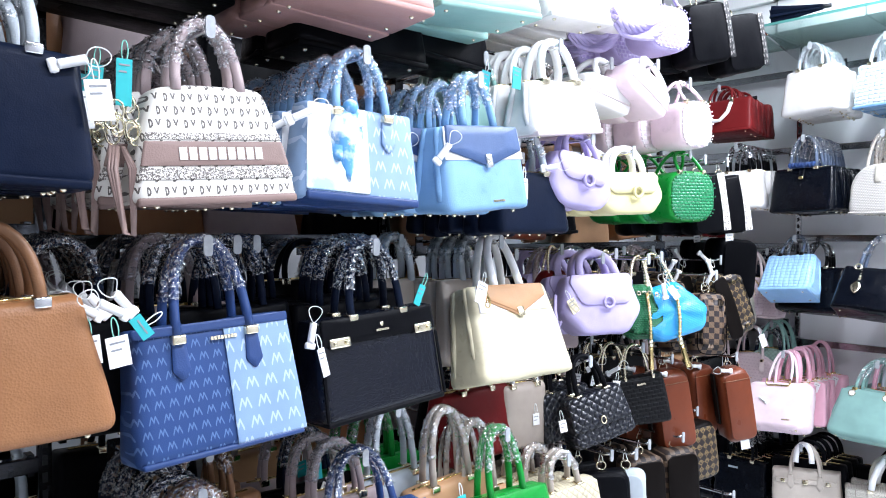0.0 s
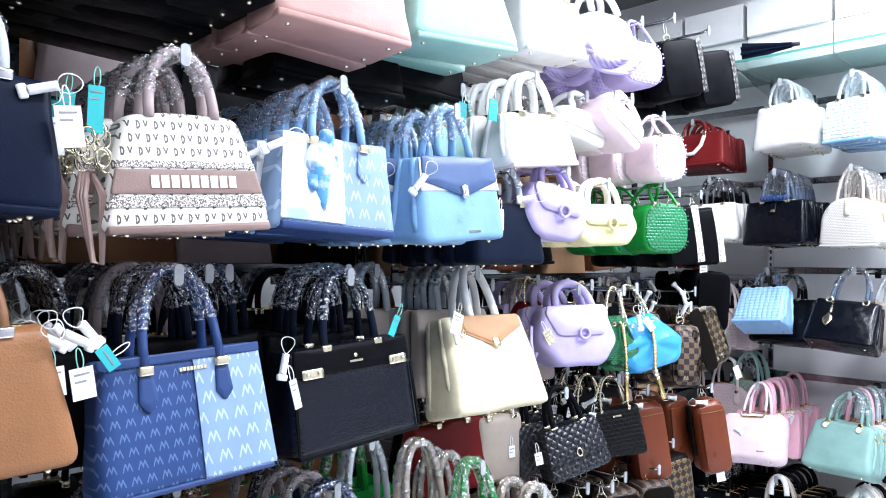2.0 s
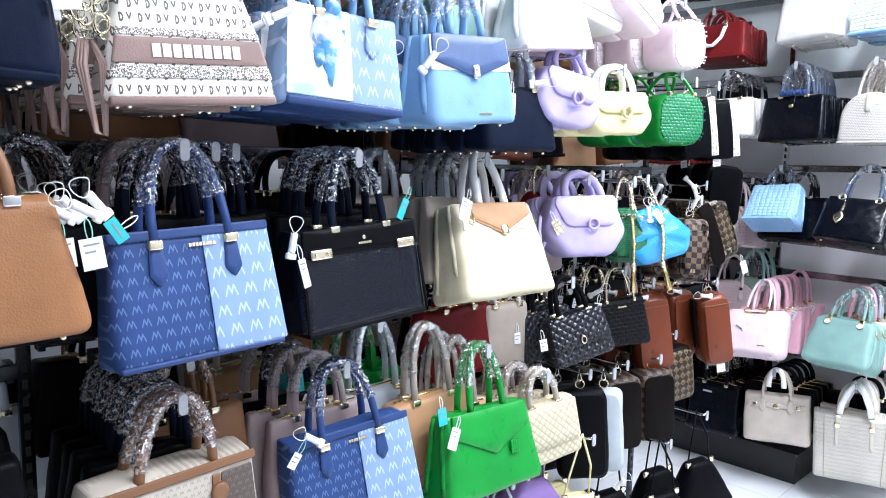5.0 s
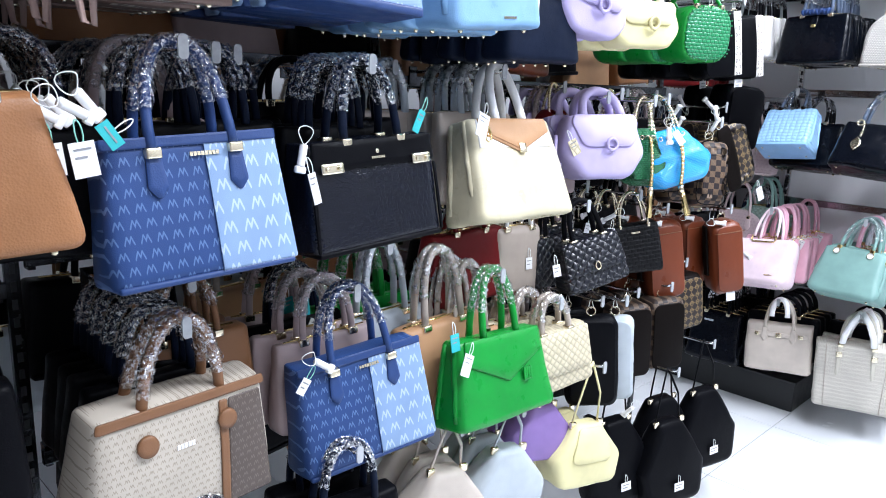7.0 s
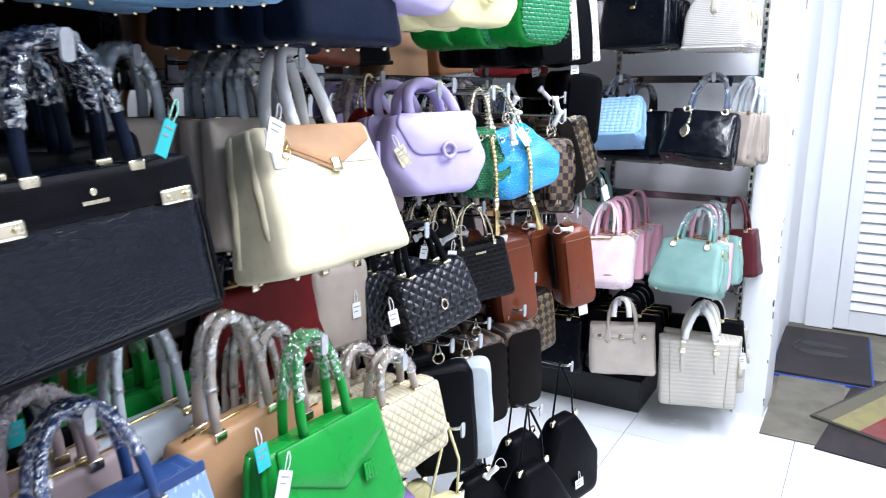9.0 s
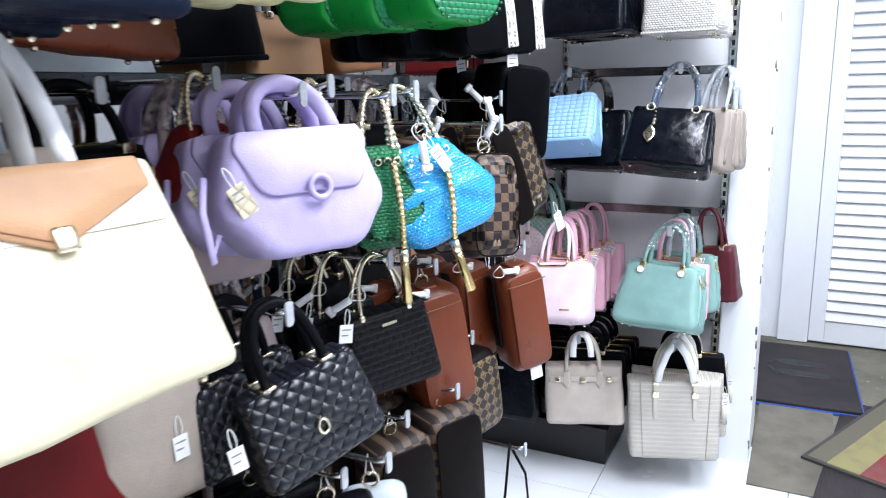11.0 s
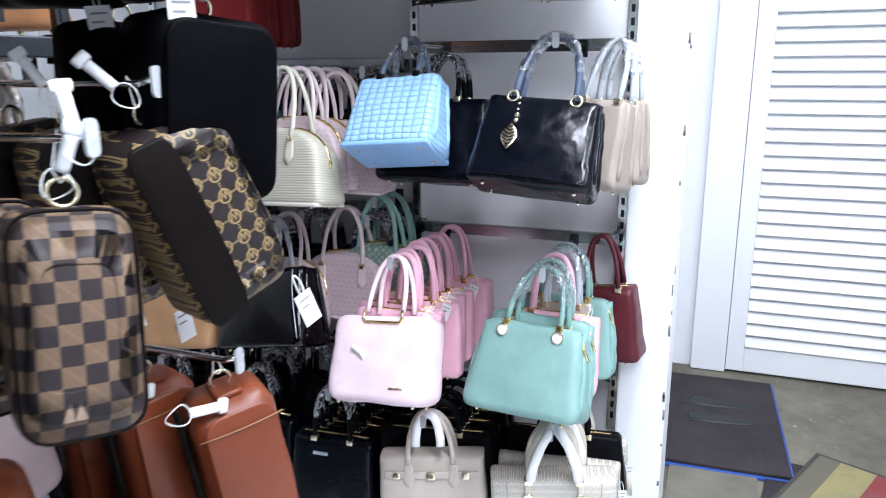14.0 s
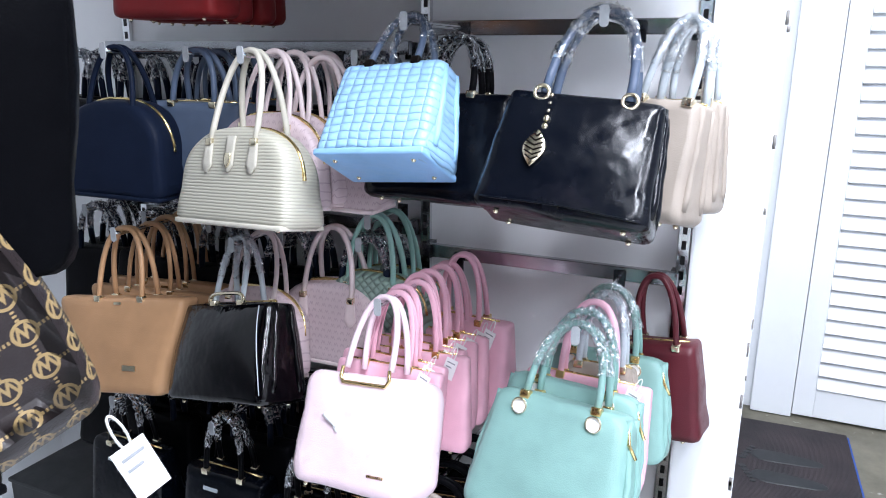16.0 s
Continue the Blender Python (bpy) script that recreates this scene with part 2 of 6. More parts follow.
def marble_mat():
    n = Nodes("cloud_print")
    c = n.mix(n.span(n.noise(14.0, 6.0), 0.45, 0.66), (0.86, 0.88, 0.9), (0.32, 0.52, 0.76))
    return n.done(c, 0.45, n.bump(n.noise(400.0), 0.15, 0.0005))


def tile_mat():
    n = Nodes("glazed_tile")
    info = n.tree.nodes.new("ShaderNodeObjectInfo")
    c = n.mix(info.outputs["Random"], (0.74, 0.77, 0.8), (0.8, 0.82, 0.84))
    scuff = n.span(n.noise(5.0, 8.0, 0.7), 0.56, 0.72)
    return n.done(n.mix(n.m("MULTIPLY", scuff, 0.25), c, (0.5, 0.5, 0.5)), n.span(n.noise(7.0), 0.3, 0.7, 0.12, 0.3), n.bump(n.noise(6.0, 2.0), 0.04, 0.004))


def concrete_mat():
    n = Nodes("worn_concrete")
    c = n.mix(n.span(n.noise(2.2, 8.0, 0.7), 0.35, 0.68), (0.075, 0.068, 0.05), (0.21, 0.195, 0.145))
    c = n.mix(n.m("MULTIPLY", n.span(n.noise(30.0, 5.0), 0.66, 0.72), 0.6), c, (0.5, 0.5, 0.46))
    return n.done(c, 0.6, n.bump(n.noise(60.0), 0.3, 0.002))


def wall_mat(name, color, streak=0.12):
    n = Nodes(name)
    c = n.mix(n.m("MULTIPLY", n.span(n.noise(4.0, 7.0, 0.7), 0.5, 0.75), streak), color, shade(color, 0.6))
    return n.done(c, 0.45, n.bump(n.noise(90.0, 3.0), 0.15, 0.001, n.bump(n.noise(5.0), 0.1, 0.004)))


def stripes_mat():
    n = Nodes("striped_coir")
    k = n.m("ADD", n.x, 0.5)
    c = n.mix(n.m("GREATER_THAN", k, 0.07), (0.13, 0.12, 0.085), (0.29, 0.255, 0.11))
    c = n.mix(n.m("GREATER_THAN", k, 0.18), c, (0.23, 0.03, 0.034))
    c = n.mix(n.m("GREATER_THAN", k, 0.36), c, (0.03, 0.055, 0.17))
    c = n.mix(n.m("GREATER_THAN", k, 0.6), c, (0.2, 0.185, 0.15))
    c = n.mix(n.m("MULTIPLY", n.span(n.noise(9.0, 6.0), 0.45, 0.7), 0.5), c, (0.14, 0.12, 0.1))
    return n.done(c, 0.9, n.bump(n.noise(400.0), 0.8, 0.004))


def rubber_mat():
    n = Nodes("ribbed_rubber")
    c = n.mix(n.span(n.noise(6.0, 6.0), 0.4, 0.7), (0.012, 0.009, 0.011), (0.034, 0.023, 0.026))
    return n.done(c, 0.75, n.bump(n.m("SINE", n.m("MULTIPLY", n.x, 900.0)), 0.4, 0.002))


# ---- materials ----
BLACK = (0.0035, 0.0037, 0.005)
NAVY = (0.006, 0.01, 0.024)
M = dict(
    black=leather("black_leather", BLACK, 0.36), gloss=leather("glossy_black_leather", (0.002, 0.003, 0.006), 0.2, 300, 0.05, 0.0, 0.6, 0.24),
    deepblack=leather("matt_black_leather", (0.0012, 0.0013, 0.002), 0.45, 500, 0.3, 0.0, 0.3, 0.03), sand=leather("sand_leather", (0.31, 0.265, 0.225), 0.45),
    patent=leather("patent_leather", (0.001, 0.001, 0.0016), 0.06, 300, 0.0, 0.3, 1.0, 0.25), navy=leather("navy_leather", NAVY, 0.34, 500, 0.2),
    darknavy=leather("dark_navy_leather", (0.007, 0.011, 0.024), 0.36), denim=leather("denim_blue_leather", (0.02, 0.05, 0.16), 0.42),
    tan=leather("tan_pebbled_leather", (0.28, 0.125, 0.052), 0.42, 330, 0.6), flaptan=leather("tan_flap_leather", (0.44, 0.25, 0.13), 0.4),
    brown=leather("brown_leather", (0.2, 0.095, 0.045), 0.42), rust=leather("rust_leather", (0.155, 0.035, 0.013), 0.34, 420, 0.3),
    taupe=leather("taupe_leather", (0.4, 0.34, 0.29), 0.45), stone=leather("stone_leather", (0.52, 0.46, 0.4), 0.45),
    beige=leather("cream_yellow_leather", (0.61, 0.55, 0.38), 0.3, 500, 0.12), white=leather("white_leather", (0.8, 0.78, 0.76), 0.4),
    cream=leather("cream_leather", (0.56, 0.53, 0.45), 0.42), blush=leather("blush_leather", (0.76, 0.64, 0.64), 0.42),
    dusty=leather("dusty_pink_leather", (0.47, 0.27, 0.24), 0.45), mauve=leather("mauve_leather", (0.42, 0.33, 0.33), 0.42), mint=leather("mint_leather", (0.3, 0.52, 0.46), 0.42),
    teal=leather("sea_green_leather", (0.2, 0.35, 0.32), 0.4, 450, 0.4), pink=leather("pink_leather", (0.8, 0.45, 0.55), 0.35),
    paleblush=leather("pale_pink_leather", (0.84, 0.67, 0.73), 0.33), wine=leather("wine_leather", (0.075, 0.009, 0.015), 0.42), red=leather("red_leather", (0.14, 0.011, 0.012), 0.4, 420, 0.35, 0.0, 0.3, 0.14),
    green=leather("emerald_leather", (0.004, 0.245, 0.032), 0.32, 480, 0.25), lilac=leather("lilac_leather", (0.45, 0.39, 0.64), 0.38),
    purple=leather("purple_leather", (0.25, 0.16, 0.4), 0.4), yellow=leather("pale_yellow_leather", (0.72, 0.66, 0.36), 0.38),
    sky=leather("sky_blue_leather", (0.19, 0.36, 0.58), 0.34), deepsky=leather("slate_blue_leather", (0.055, 0.1, 0.22), 0.4),
    paleblue=leather("light_blue_leather", (0.27, 0.49, 0.78), 0.36), palegrey=leather("pale_grey_leather", (0.45, 0.5, 0.54), 0.42), silver=leather("silver_leather", (0.55, 0.55, 0.55), 0.3),
    sidebrown=leather("dark_brown_leather", (0.006, 0.0045, 0.004), 0.42), greyblue=leather("grey_blue_leather", (0.08, 0.11, 0.17), 0.4),
    letters=letters("lettered_canvas", (0.74, 0.71, 0.66), (0.11, 0.095, 0.085)), letters_dark=letters("dark_lettered_canvas", (0.007, 0.007, 0.009), (0.3, 0.28, 0.26)),
    mk_dark=monogram("blue_monogram", (0.022, 0.056, 0.175), (0.11, 0.19, 0.38), 0.0205, 0.0195), mk_light=monogram("light_blue_monogram", (0.215, 0.325, 0.51), (0.46, 0.56, 0.71), 0.031, 0.029),
    canvas=monogram("beige_monogram", (0.47, 0.42, 0.35), (0.24, 0.2, 0.16), 0.012, 0.01), canvas_brown=monogram("brown_monogram", (0.09, 0.07, 0.06), (0.16, 0.13, 0.11), 0.014, 0.012),
    gg=chain("beige_ring_canvas", (0.6, 0.57, 0.5), (0.27, 0.24, 0.2), 0.0165, 0.34), brownring=lattice("brown_ring_canvas", (0.016, 0.0115, 0.012), (0.26, 0.18, 0.08), 0.025, 0.29),
    check=checks("brown_check_canvas", (0.024, 0.018, 0.019), (0.135, 0.088, 0.056), 0.0168), darkcheck=checks("dark_check_canvas", (0.02, 0.014, 0.012), (0.09, 0.06, 0.04), 0.016),
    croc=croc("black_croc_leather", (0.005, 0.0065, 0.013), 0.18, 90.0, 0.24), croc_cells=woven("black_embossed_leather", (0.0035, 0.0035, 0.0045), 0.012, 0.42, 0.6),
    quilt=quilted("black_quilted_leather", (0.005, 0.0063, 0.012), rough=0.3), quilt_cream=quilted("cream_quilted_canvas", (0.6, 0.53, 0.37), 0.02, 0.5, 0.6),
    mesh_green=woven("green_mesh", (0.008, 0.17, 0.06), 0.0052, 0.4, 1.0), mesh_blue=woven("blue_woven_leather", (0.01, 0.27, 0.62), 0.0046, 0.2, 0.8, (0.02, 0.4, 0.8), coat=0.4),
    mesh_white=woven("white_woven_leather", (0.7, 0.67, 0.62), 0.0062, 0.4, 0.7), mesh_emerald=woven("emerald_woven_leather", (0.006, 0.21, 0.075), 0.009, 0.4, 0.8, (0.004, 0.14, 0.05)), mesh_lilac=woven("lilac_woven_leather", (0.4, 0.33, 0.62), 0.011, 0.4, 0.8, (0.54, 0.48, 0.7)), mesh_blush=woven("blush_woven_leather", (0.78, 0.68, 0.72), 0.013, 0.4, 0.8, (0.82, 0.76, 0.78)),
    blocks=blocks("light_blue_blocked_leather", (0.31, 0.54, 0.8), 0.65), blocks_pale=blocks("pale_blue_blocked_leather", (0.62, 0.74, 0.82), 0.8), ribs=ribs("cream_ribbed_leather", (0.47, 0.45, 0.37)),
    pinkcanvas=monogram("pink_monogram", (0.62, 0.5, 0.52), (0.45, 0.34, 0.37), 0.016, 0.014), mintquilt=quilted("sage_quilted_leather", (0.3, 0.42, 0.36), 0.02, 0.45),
    cloud=marble_mat(), scarf=scarf_mat(),
    gold=metal("gold_metal", (0.78, 0.6, 0.28)), palegold=metal("pale_gold_metal", (0.85, 0.76, 0.56), 0.2), white_metal=metal("pale_steel", (0.85, 0.85, 0.84), 0.25), railchrome=metal("rail_chrome", (0.34, 0.35, 0.37), 0.18), chrome=metal("chrome", (0.72, 0.73, 0.75), 0.15), darkchrome=metal("dark_chrome", (0.07, 0.075, 0.085), 0.2),
    film=wrap("clear_film", (0.95, 0.97, 1.0), 0.36, 140.0), film_milky=wrap("milky_film", (0.95, 0.96, 0.97), 0.36, 60.0),
    foam=plain("white_foam_wrap", (0.85, 0.85, 0.85), 0.55, 0.05, 30.0, 0.5, 90.0), paper=plain("white_paper", (0.8, 0.8, 0.8), 0.6, 0.03), cyan=plain("turquoise_card", (0.02, 0.4, 0.42), 0.45, 0.06),
    print_grey=plain("grey_print", (0.25, 0.26, 0.28), 0.6), plastic=plain("white_plastic", (0.8, 0.8, 0.8), 0.35, 0.02), hookcap=plain("grey_clear_plastic", (0.38, 0.4, 0.42), 0.22, 0.15, 40.0, 0.05), strap=leather("mauve_strap", (0.25, 0.17, 0.15), 0.45),
    tile=tile_mat(), grout=plain("grey_grout", (0.28, 0.28, 0.28), 0.8), concrete=concrete_mat(), bouncewall=wall_mat("bounce_grey_wall", (0.42, 0.42, 0.43), 0.2), wall=wall_mat("white_wall_paint", (0.72, 0.74, 0.76)), panel=wall_mat("grey_white_panel", (0.86, 0.865, 0.885), 0.15),
    gloss_paint=wall_mat("white_gloss_paint", (0.76, 0.78, 0.8), 0.1), stripes=stripes_mat(), rubber=rubber_mat(), matblue=plain("blue_binding", (0.02, 0.08, 0.35), 0.7), card=plain("flattened_cardboard", (0.14, 0.128, 0.1), 0.8, 0.3, 5.0, 0.3),
    darkboard=plain("black_board", (0.008, 0.01, 0.012), 0.5), carton=plain("white_carton", (0.85, 0.85, 0.85), 0.6, 0.05),
    ceiling=plain("low_bounce_ceiling", (0.25, 0.255, 0.26), 0.8), white_thread=plain("white_thread", (0.75, 0.77, 0.75), 0.7), mint_thread=plain("mint_thread", (0.25, 0.6, 0.5), 0.7),
)


def emitter(name, color, power):
    n = Nodes(name)
    n.put(color, n.bsdf.inputs["Emission Color"])
    n.bsdf.inputs["Emission Strength"].default_value = power
    return n.done((0.8, 0.8, 0.8), 0.5)


M["diffuser"] = emitter("lit_diffuser", (0.95, 0.98, 1.0), 5.0)


def glass_mat():
    n = Nodes("shelf_glass")
    n.done((0.7, 0.88, 0.86), 0.04, spec=0.6)
    clear_node = n.tree.nodes.new("ShaderNodeBsdfTransparent")
    clear_node.inputs[0].default_value = (0.86, 0.95, 0.93, 1)
    mixer = n.tree.nodes.new("ShaderNodeMixShader")
    mixer.inputs[0].default_value = 0.72
    n.tree.links.new(n.bsdf.outputs[0], mixer.inputs[1])
    n.tree.links.new(clear_node.outputs[0], mixer.inputs[2])
    n.tree.links.new(mixer.outputs[0], n.tree.nodes["Material Output"].inputs[0])
    return n.mat


M["glass"] = glass_mat()
M["glass_edge"] = plain("green_glass_edge", (0.1, 0.32, 0.28), 0.2)


# ---- mesh helpers ----
def part(name, bm, material, parent=None, label="", smooth=True):
    mesh = bpy.data.meshes.new(name)
    bmesh.ops.recalc_face_normals(bm, faces=bm.faces)
    bm.to_mesh(mesh)
    bm.free()
    mesh.materials.append(M[material] if isinstance(material, str) else material)
    if smooth:
        mesh.polygons.foreach_set("use_smooth", [True] * len(mesh.polygons))
    ob = new(name, mesh)
    if parent:
        ob.parent = parent
    if label:
        ob["label"] = label
    return ob


def box(bm, lo, hi, bevel=0.0, m=None):
    got = bmesh.ops.create_cube(bm, size=1.0)["verts"]
    size = [b - a for a, b in zip(lo, hi)]
    mid = [(a + b) / 2 for a, b in zip(lo, hi)]
    for v in got:
        v.co = Vector([c * s + k for c, s, k in zip(v.co, size, mid)])
    if bevel:
        edges = list({e for v in got for e in v.link_edges})
        out = bmesh.ops.bevel(bm, geom=edges, offset=bevel, segments=2, affect="EDGES", profile=0.6)
        got = list({v for f in out["faces"] for v in f.verts} | {v for v in got if v.is_valid})
    if m:
        bmesh.ops.transform(bm, matrix=m, verts=got)
    return got


def slab(name, lo, hi, material, parent=None, bevel=0.0, label=""):
    bm = bmesh.new()
    box(bm, lo, hi, bevel)
    return part(name, bm, material, parent, label, smooth=False)


def tube(bm, pts, radius, sides=8, rough=0.0, flat=1.0, closed=False, rng=None):
    pts = [Vector(p) for p in pts]
    rings = []
    n = len(pts)
    side = None
    for i, p in enumerate(pts):
        a = pts[(i - 1) % n] if (closed or i) else p
        b = pts[(i + 1) % n] if (closed or i < n - 1) else p
        d = (b - a).normalized()
        if side is None:
            side = d.orthogonal().normalized()
        side = (side - d * side.dot(d)).normalized()
        up = d.cross(side)
        ring = []
        for k in range(sides):
            ang = 2 * math.pi * k / sides
            r = radius * (1 + (rng.uniform(-rough, rough) if rng else 0))
            ring.append(bm.verts.new(p + side * math.cos(ang) * r + up * math.sin(ang) * r * flat))
        rings.append(ring)
    for i in range(n if closed else n - 1):
        a, b = rings[i], rings[(i + 1) % n]
        for k in range(sides):
            bm.faces.new((a[k], a[(k + 1) % sides], b[(k + 1) % sides], b[k]))
    if not closed:
        bm.faces.new(rings[0])
        bm.faces.new(rings[-1])


def rounded(corners, radii, steps=5, along=4):
    """Outline through corners (x, z), each rounded by its radius."""
    out = []
    n = len(corners)
    for i in range(n):
        p, q, r = (Vector(corners[(i + k) % n]) for k in (-1, 0, 1))
        a, b = (p - q).normalized(), (r - q).normalized()
        rad = radii[i] if isinstance(radii, (list, tuple)) else radii
        half = math.acos(max(-1, min(1, a.dot(b)))) / 2
        t = min(rad / math.tan(half), (p - q).length * 0.48, (r - q).length * 0.48)
        s, e = q + a * t, q + b * t
        for k in range(steps + 1):
            f = k / steps
            out.append((1 - f) ** 2 * s + 2 * f * (1 - f) * q + f * f * e)
        nxt = Vector(corners[(i + 2) % n])
        c = (q - r).normalized()
        d2 = (nxt - r).normalized()
        rad2 = radii[(i + 1) % n] if isinstance(radii, (list, tuple)) else radii
        half2 = math.acos(max(-1, min(1, c.dot(d2)))) / 2
        t2 = min(rad2 / math.tan(half2), (q - r).length * 0.48, (nxt - r).length * 0.48)
        e2 = r + c * t2
        for k in range(1, along):
            out.append(e.lerp(e2, k / along))
    return [(v.x, v.y) for v in out]


class Shape:
    """The body of a bag: outline in x and z, and its depth from dt at the top to db at the bottom; the front looks to -y."""

    def __init__(self, outline, dt, db, bulge=0.004, edge=0.012):
        self.outline, self.dt, self.db, self.bulge, self.edge = outline, dt, db, bulge, edge
        xs, zs = [p[0] for p in outline], [p[1] for p in outline]
        self.top, self.bottom, self.wide = max(zs), min(zs), max(xs) - min(xs)
        self.mid = (sum(xs) / len(xs), (self.top + self.bottom) / 2)

    def depth(self, z):
        f = (self.top - z) / (self.top - self.bottom)
        return self.dt + (self.db - self.dt) * min(1, max(0, f))

    def face(self, x, z):
        rx = (x - self.mid[0]) / (self.wide / 2)
        rz = (z - self.mid[1]) / ((self.top - self.bottom) / 2)
        return -self.depth(z) / 2 - self.bulge * max(0, 1 - rx * rx) * max(0, 1 - rz * rz)

    def build(self, bm):
        cx, cz = self.mid
        w = self.edge / (self.wide / 2)
        rows = [(0.25, -1.0, 1), (0.55, -1.0, 1), (0.8, -1.0, 1), (1 - w, -1.0, 1), (1 - w * 0.3, -0.9, 0), (1.0, -0.62, 0), (1.0, 0.0, 0), (1.0, 0.62, 0), (1 - w * 0.3, 0.9, 0), (1 - w, 1.0, 1), (0.8, 1.0, 1), (0.55, 1.0, 1), (0.25, 1.0, 1)]
        rings = []
        for s, k, flat in rows:
            ring = []
            for x, z in self.outline:
                px, pz = cx + (x - cx) * s, cz + (z - cz) * s
                y = (self.face(px, pz) if flat else -self.depth(pz) / 2) * abs(k) * (1 if k <= 0 else -1)
                if not k:
                    y = 0.0
                ring.append(bm.verts.new((px, y, pz)))
            rings.append(ring)
        n = len(self.outline)
        for a, b in zip(rings, rings[1:]):
            for i in range(n):
                bm.faces.new((a[i], a[(i + 1) % n], b[(i + 1) % n], b[i]))
        for ring in (rings[0], rings[-1]):
            c = bm.verts.new(sum((v.co for v in ring), Vector()) / n)
            for i in range(n):
                bm.faces.new((c, ring[i], ring[(i + 1) % n]))

    def plate(self, bm, outline, thick=0.003, off=0.0005, puff=0.0):
        """A sheet of that outline lying on the front face, following it."""
        n = len(outline)
        cx, cz = sum(p[0] for p in outline) / n, sum(p[1] for p in outline) / n
        rings = []
        for s, t in ((1.0, -off * 0), (1.0, thick * 0.7), (0.96, thick), (0.5, thick + puff)):
            rings.append([bm.verts.new((cx + (x - cx) * s, self.face(cx + (x - cx) * s, cz + (z - cz) * s) - off - t, cz + (z - cz) * s)) for x, z in outline])
        for a, b in zip(rings, rings[1:]):
            for i in range(n):
                bm.faces.new((a[i], a[(i + 1) % n], b[(i + 1) % n], b[i]))
        c = bm.verts.new((cx, self.face(cx, cz) - off - thick - puff, cz))
        for i in range(n):
            bm.faces.new((c, rings[-1][i], rings[-1][(i + 1) % n]))
        bm.faces.new(rings[0])


def disc(cx, cz, rx, rz, n=16):
    return [(cx + rx * math.cos(2 * math.pi * i / n), cz + rz * math.sin(2 * math.pi * i / n)) for i in range(n)]


def rect(x0, z0, x1, z1, r=0.0015):
    return rounded([(x0, z0), (x1, z0), (x1, z1), (x0, z1)], r, 2, 2)


def arch(x0, x1, z0, top, y0, y1, n=18, power=2.4, lean=0.0):
    """A handle's line from (x0, y0, z0) up over top and down to x1; y1 at the top."""
    pts = []
    for i in range(n + 1):
        a = math.pi * i / n
        c, s = math.cos(a), math.sin(a)
        f = abs(s) ** (2 / power)
        g = math.copysign(abs(c) ** (2 / power), c)
        pts.append(((x0 + x1) / 2 - g * (x1 - x0) / 2 + lean * f, y0 + (y1 - y0) * f, z0 + (top - z0) * f))
    return pts


# ---- bag builder ----
def trapezoid(wt, wb, h, top, rt=0.012, rb=0.018, sag=0.0):
    return rounded([(-wb / 2, top - h), (wb / 2, top - h), (wt / 2, top), (-wt / 2, top)], [rb, rb, rt, rt])


def dome(w, h, top, power=2.6, foot=0.35):
    pts = []
    zb = top - h
    for i in range(25):
        a = math.pi * i / 24
        c, s = math.cos(a), math.sin(a)
        pts.append((w / 2 * 0.96 * math.copysign(abs(c) ** (2 / power), c), zb + h * foot + h * (1 - foot) * abs(s) ** (2 / power)))
    left = [(-w / 2, zb + h * foot * 0.5), (-w / 2, zb + 0.012), (-w / 2 + 0.012, zb)]
    base = [(-w / 2 + w * k / 6, zb) for k in range(1, 6)]
    right = [(w / 2 - 0.012, zb), (w / 2, zb + 0.012), (w / 2, zb + h * foot * 0.5)]
    return pts + left + base + right


def oval(w, h, top, power=2.6):
    pts = []
    for i in range(32):
        a = 2 * math.pi * i / 32
        c, s = math.cos(a), math.sin(a)
        pts.append((w / 2 * math.copysign(abs(c) ** (2 / power), c), top - h / 2 + h / 2 * math.copysign(abs(s) ** (2 / power), s)))
    return pts


def start_bag(name, label, category="handbag", group="handbags on hooks"):
    root = new(name)
    root.empty_display_size = 0.02
    return tagged(root, label, category, group)


def body(root, shape, material, name="body", label=""):
    bm = bmesh.new()
    shape.build(bm)
    at = Vector((shape.wide * 37, shape.top * 91, shape.db * 53))
    for v in bm.verts:
        d = noise.noise_vector(v.co * 14 + at) * 0.0045 + noise.noise_vector(v.co * 40 + at) * 0.0012
        v.co += Vector((d.x, d.y * 0.3, d.z))
    return part(name, bm, material, root, label)


def base_panel(root, shape, material, height=0.012):
    """The stiffened bottom: a band that wraps the lower edge."""
    z0 = shape.bottom - 0.0015
    half = shape.wide / 2 - 0.006
    bm = bmesh.new()
    box(bm, (-half, -shape.db / 2 - 0.0015, z0), (half, shape.db / 2 + 0.0015, z0 + height), 0.004)
    return part("base_panel", bm, material, root)


def feet(root, shape, material="palegold", inset=0.035):
    for sx in (-1, 1):
        for sy in (-1, 1):
            bm = bmesh.new()
            bmesh.ops.create_uvsphere(bm, u_segments=8, v_segments=5, radius=0.0045)
            bmesh.ops.translate(bm, verts=bm.verts, vec=(sx * (shape.wide / 2 - inset), sy * shape.db * 0.3, shape.bottom - 0.0015))
            part("foot", bm, material, root)


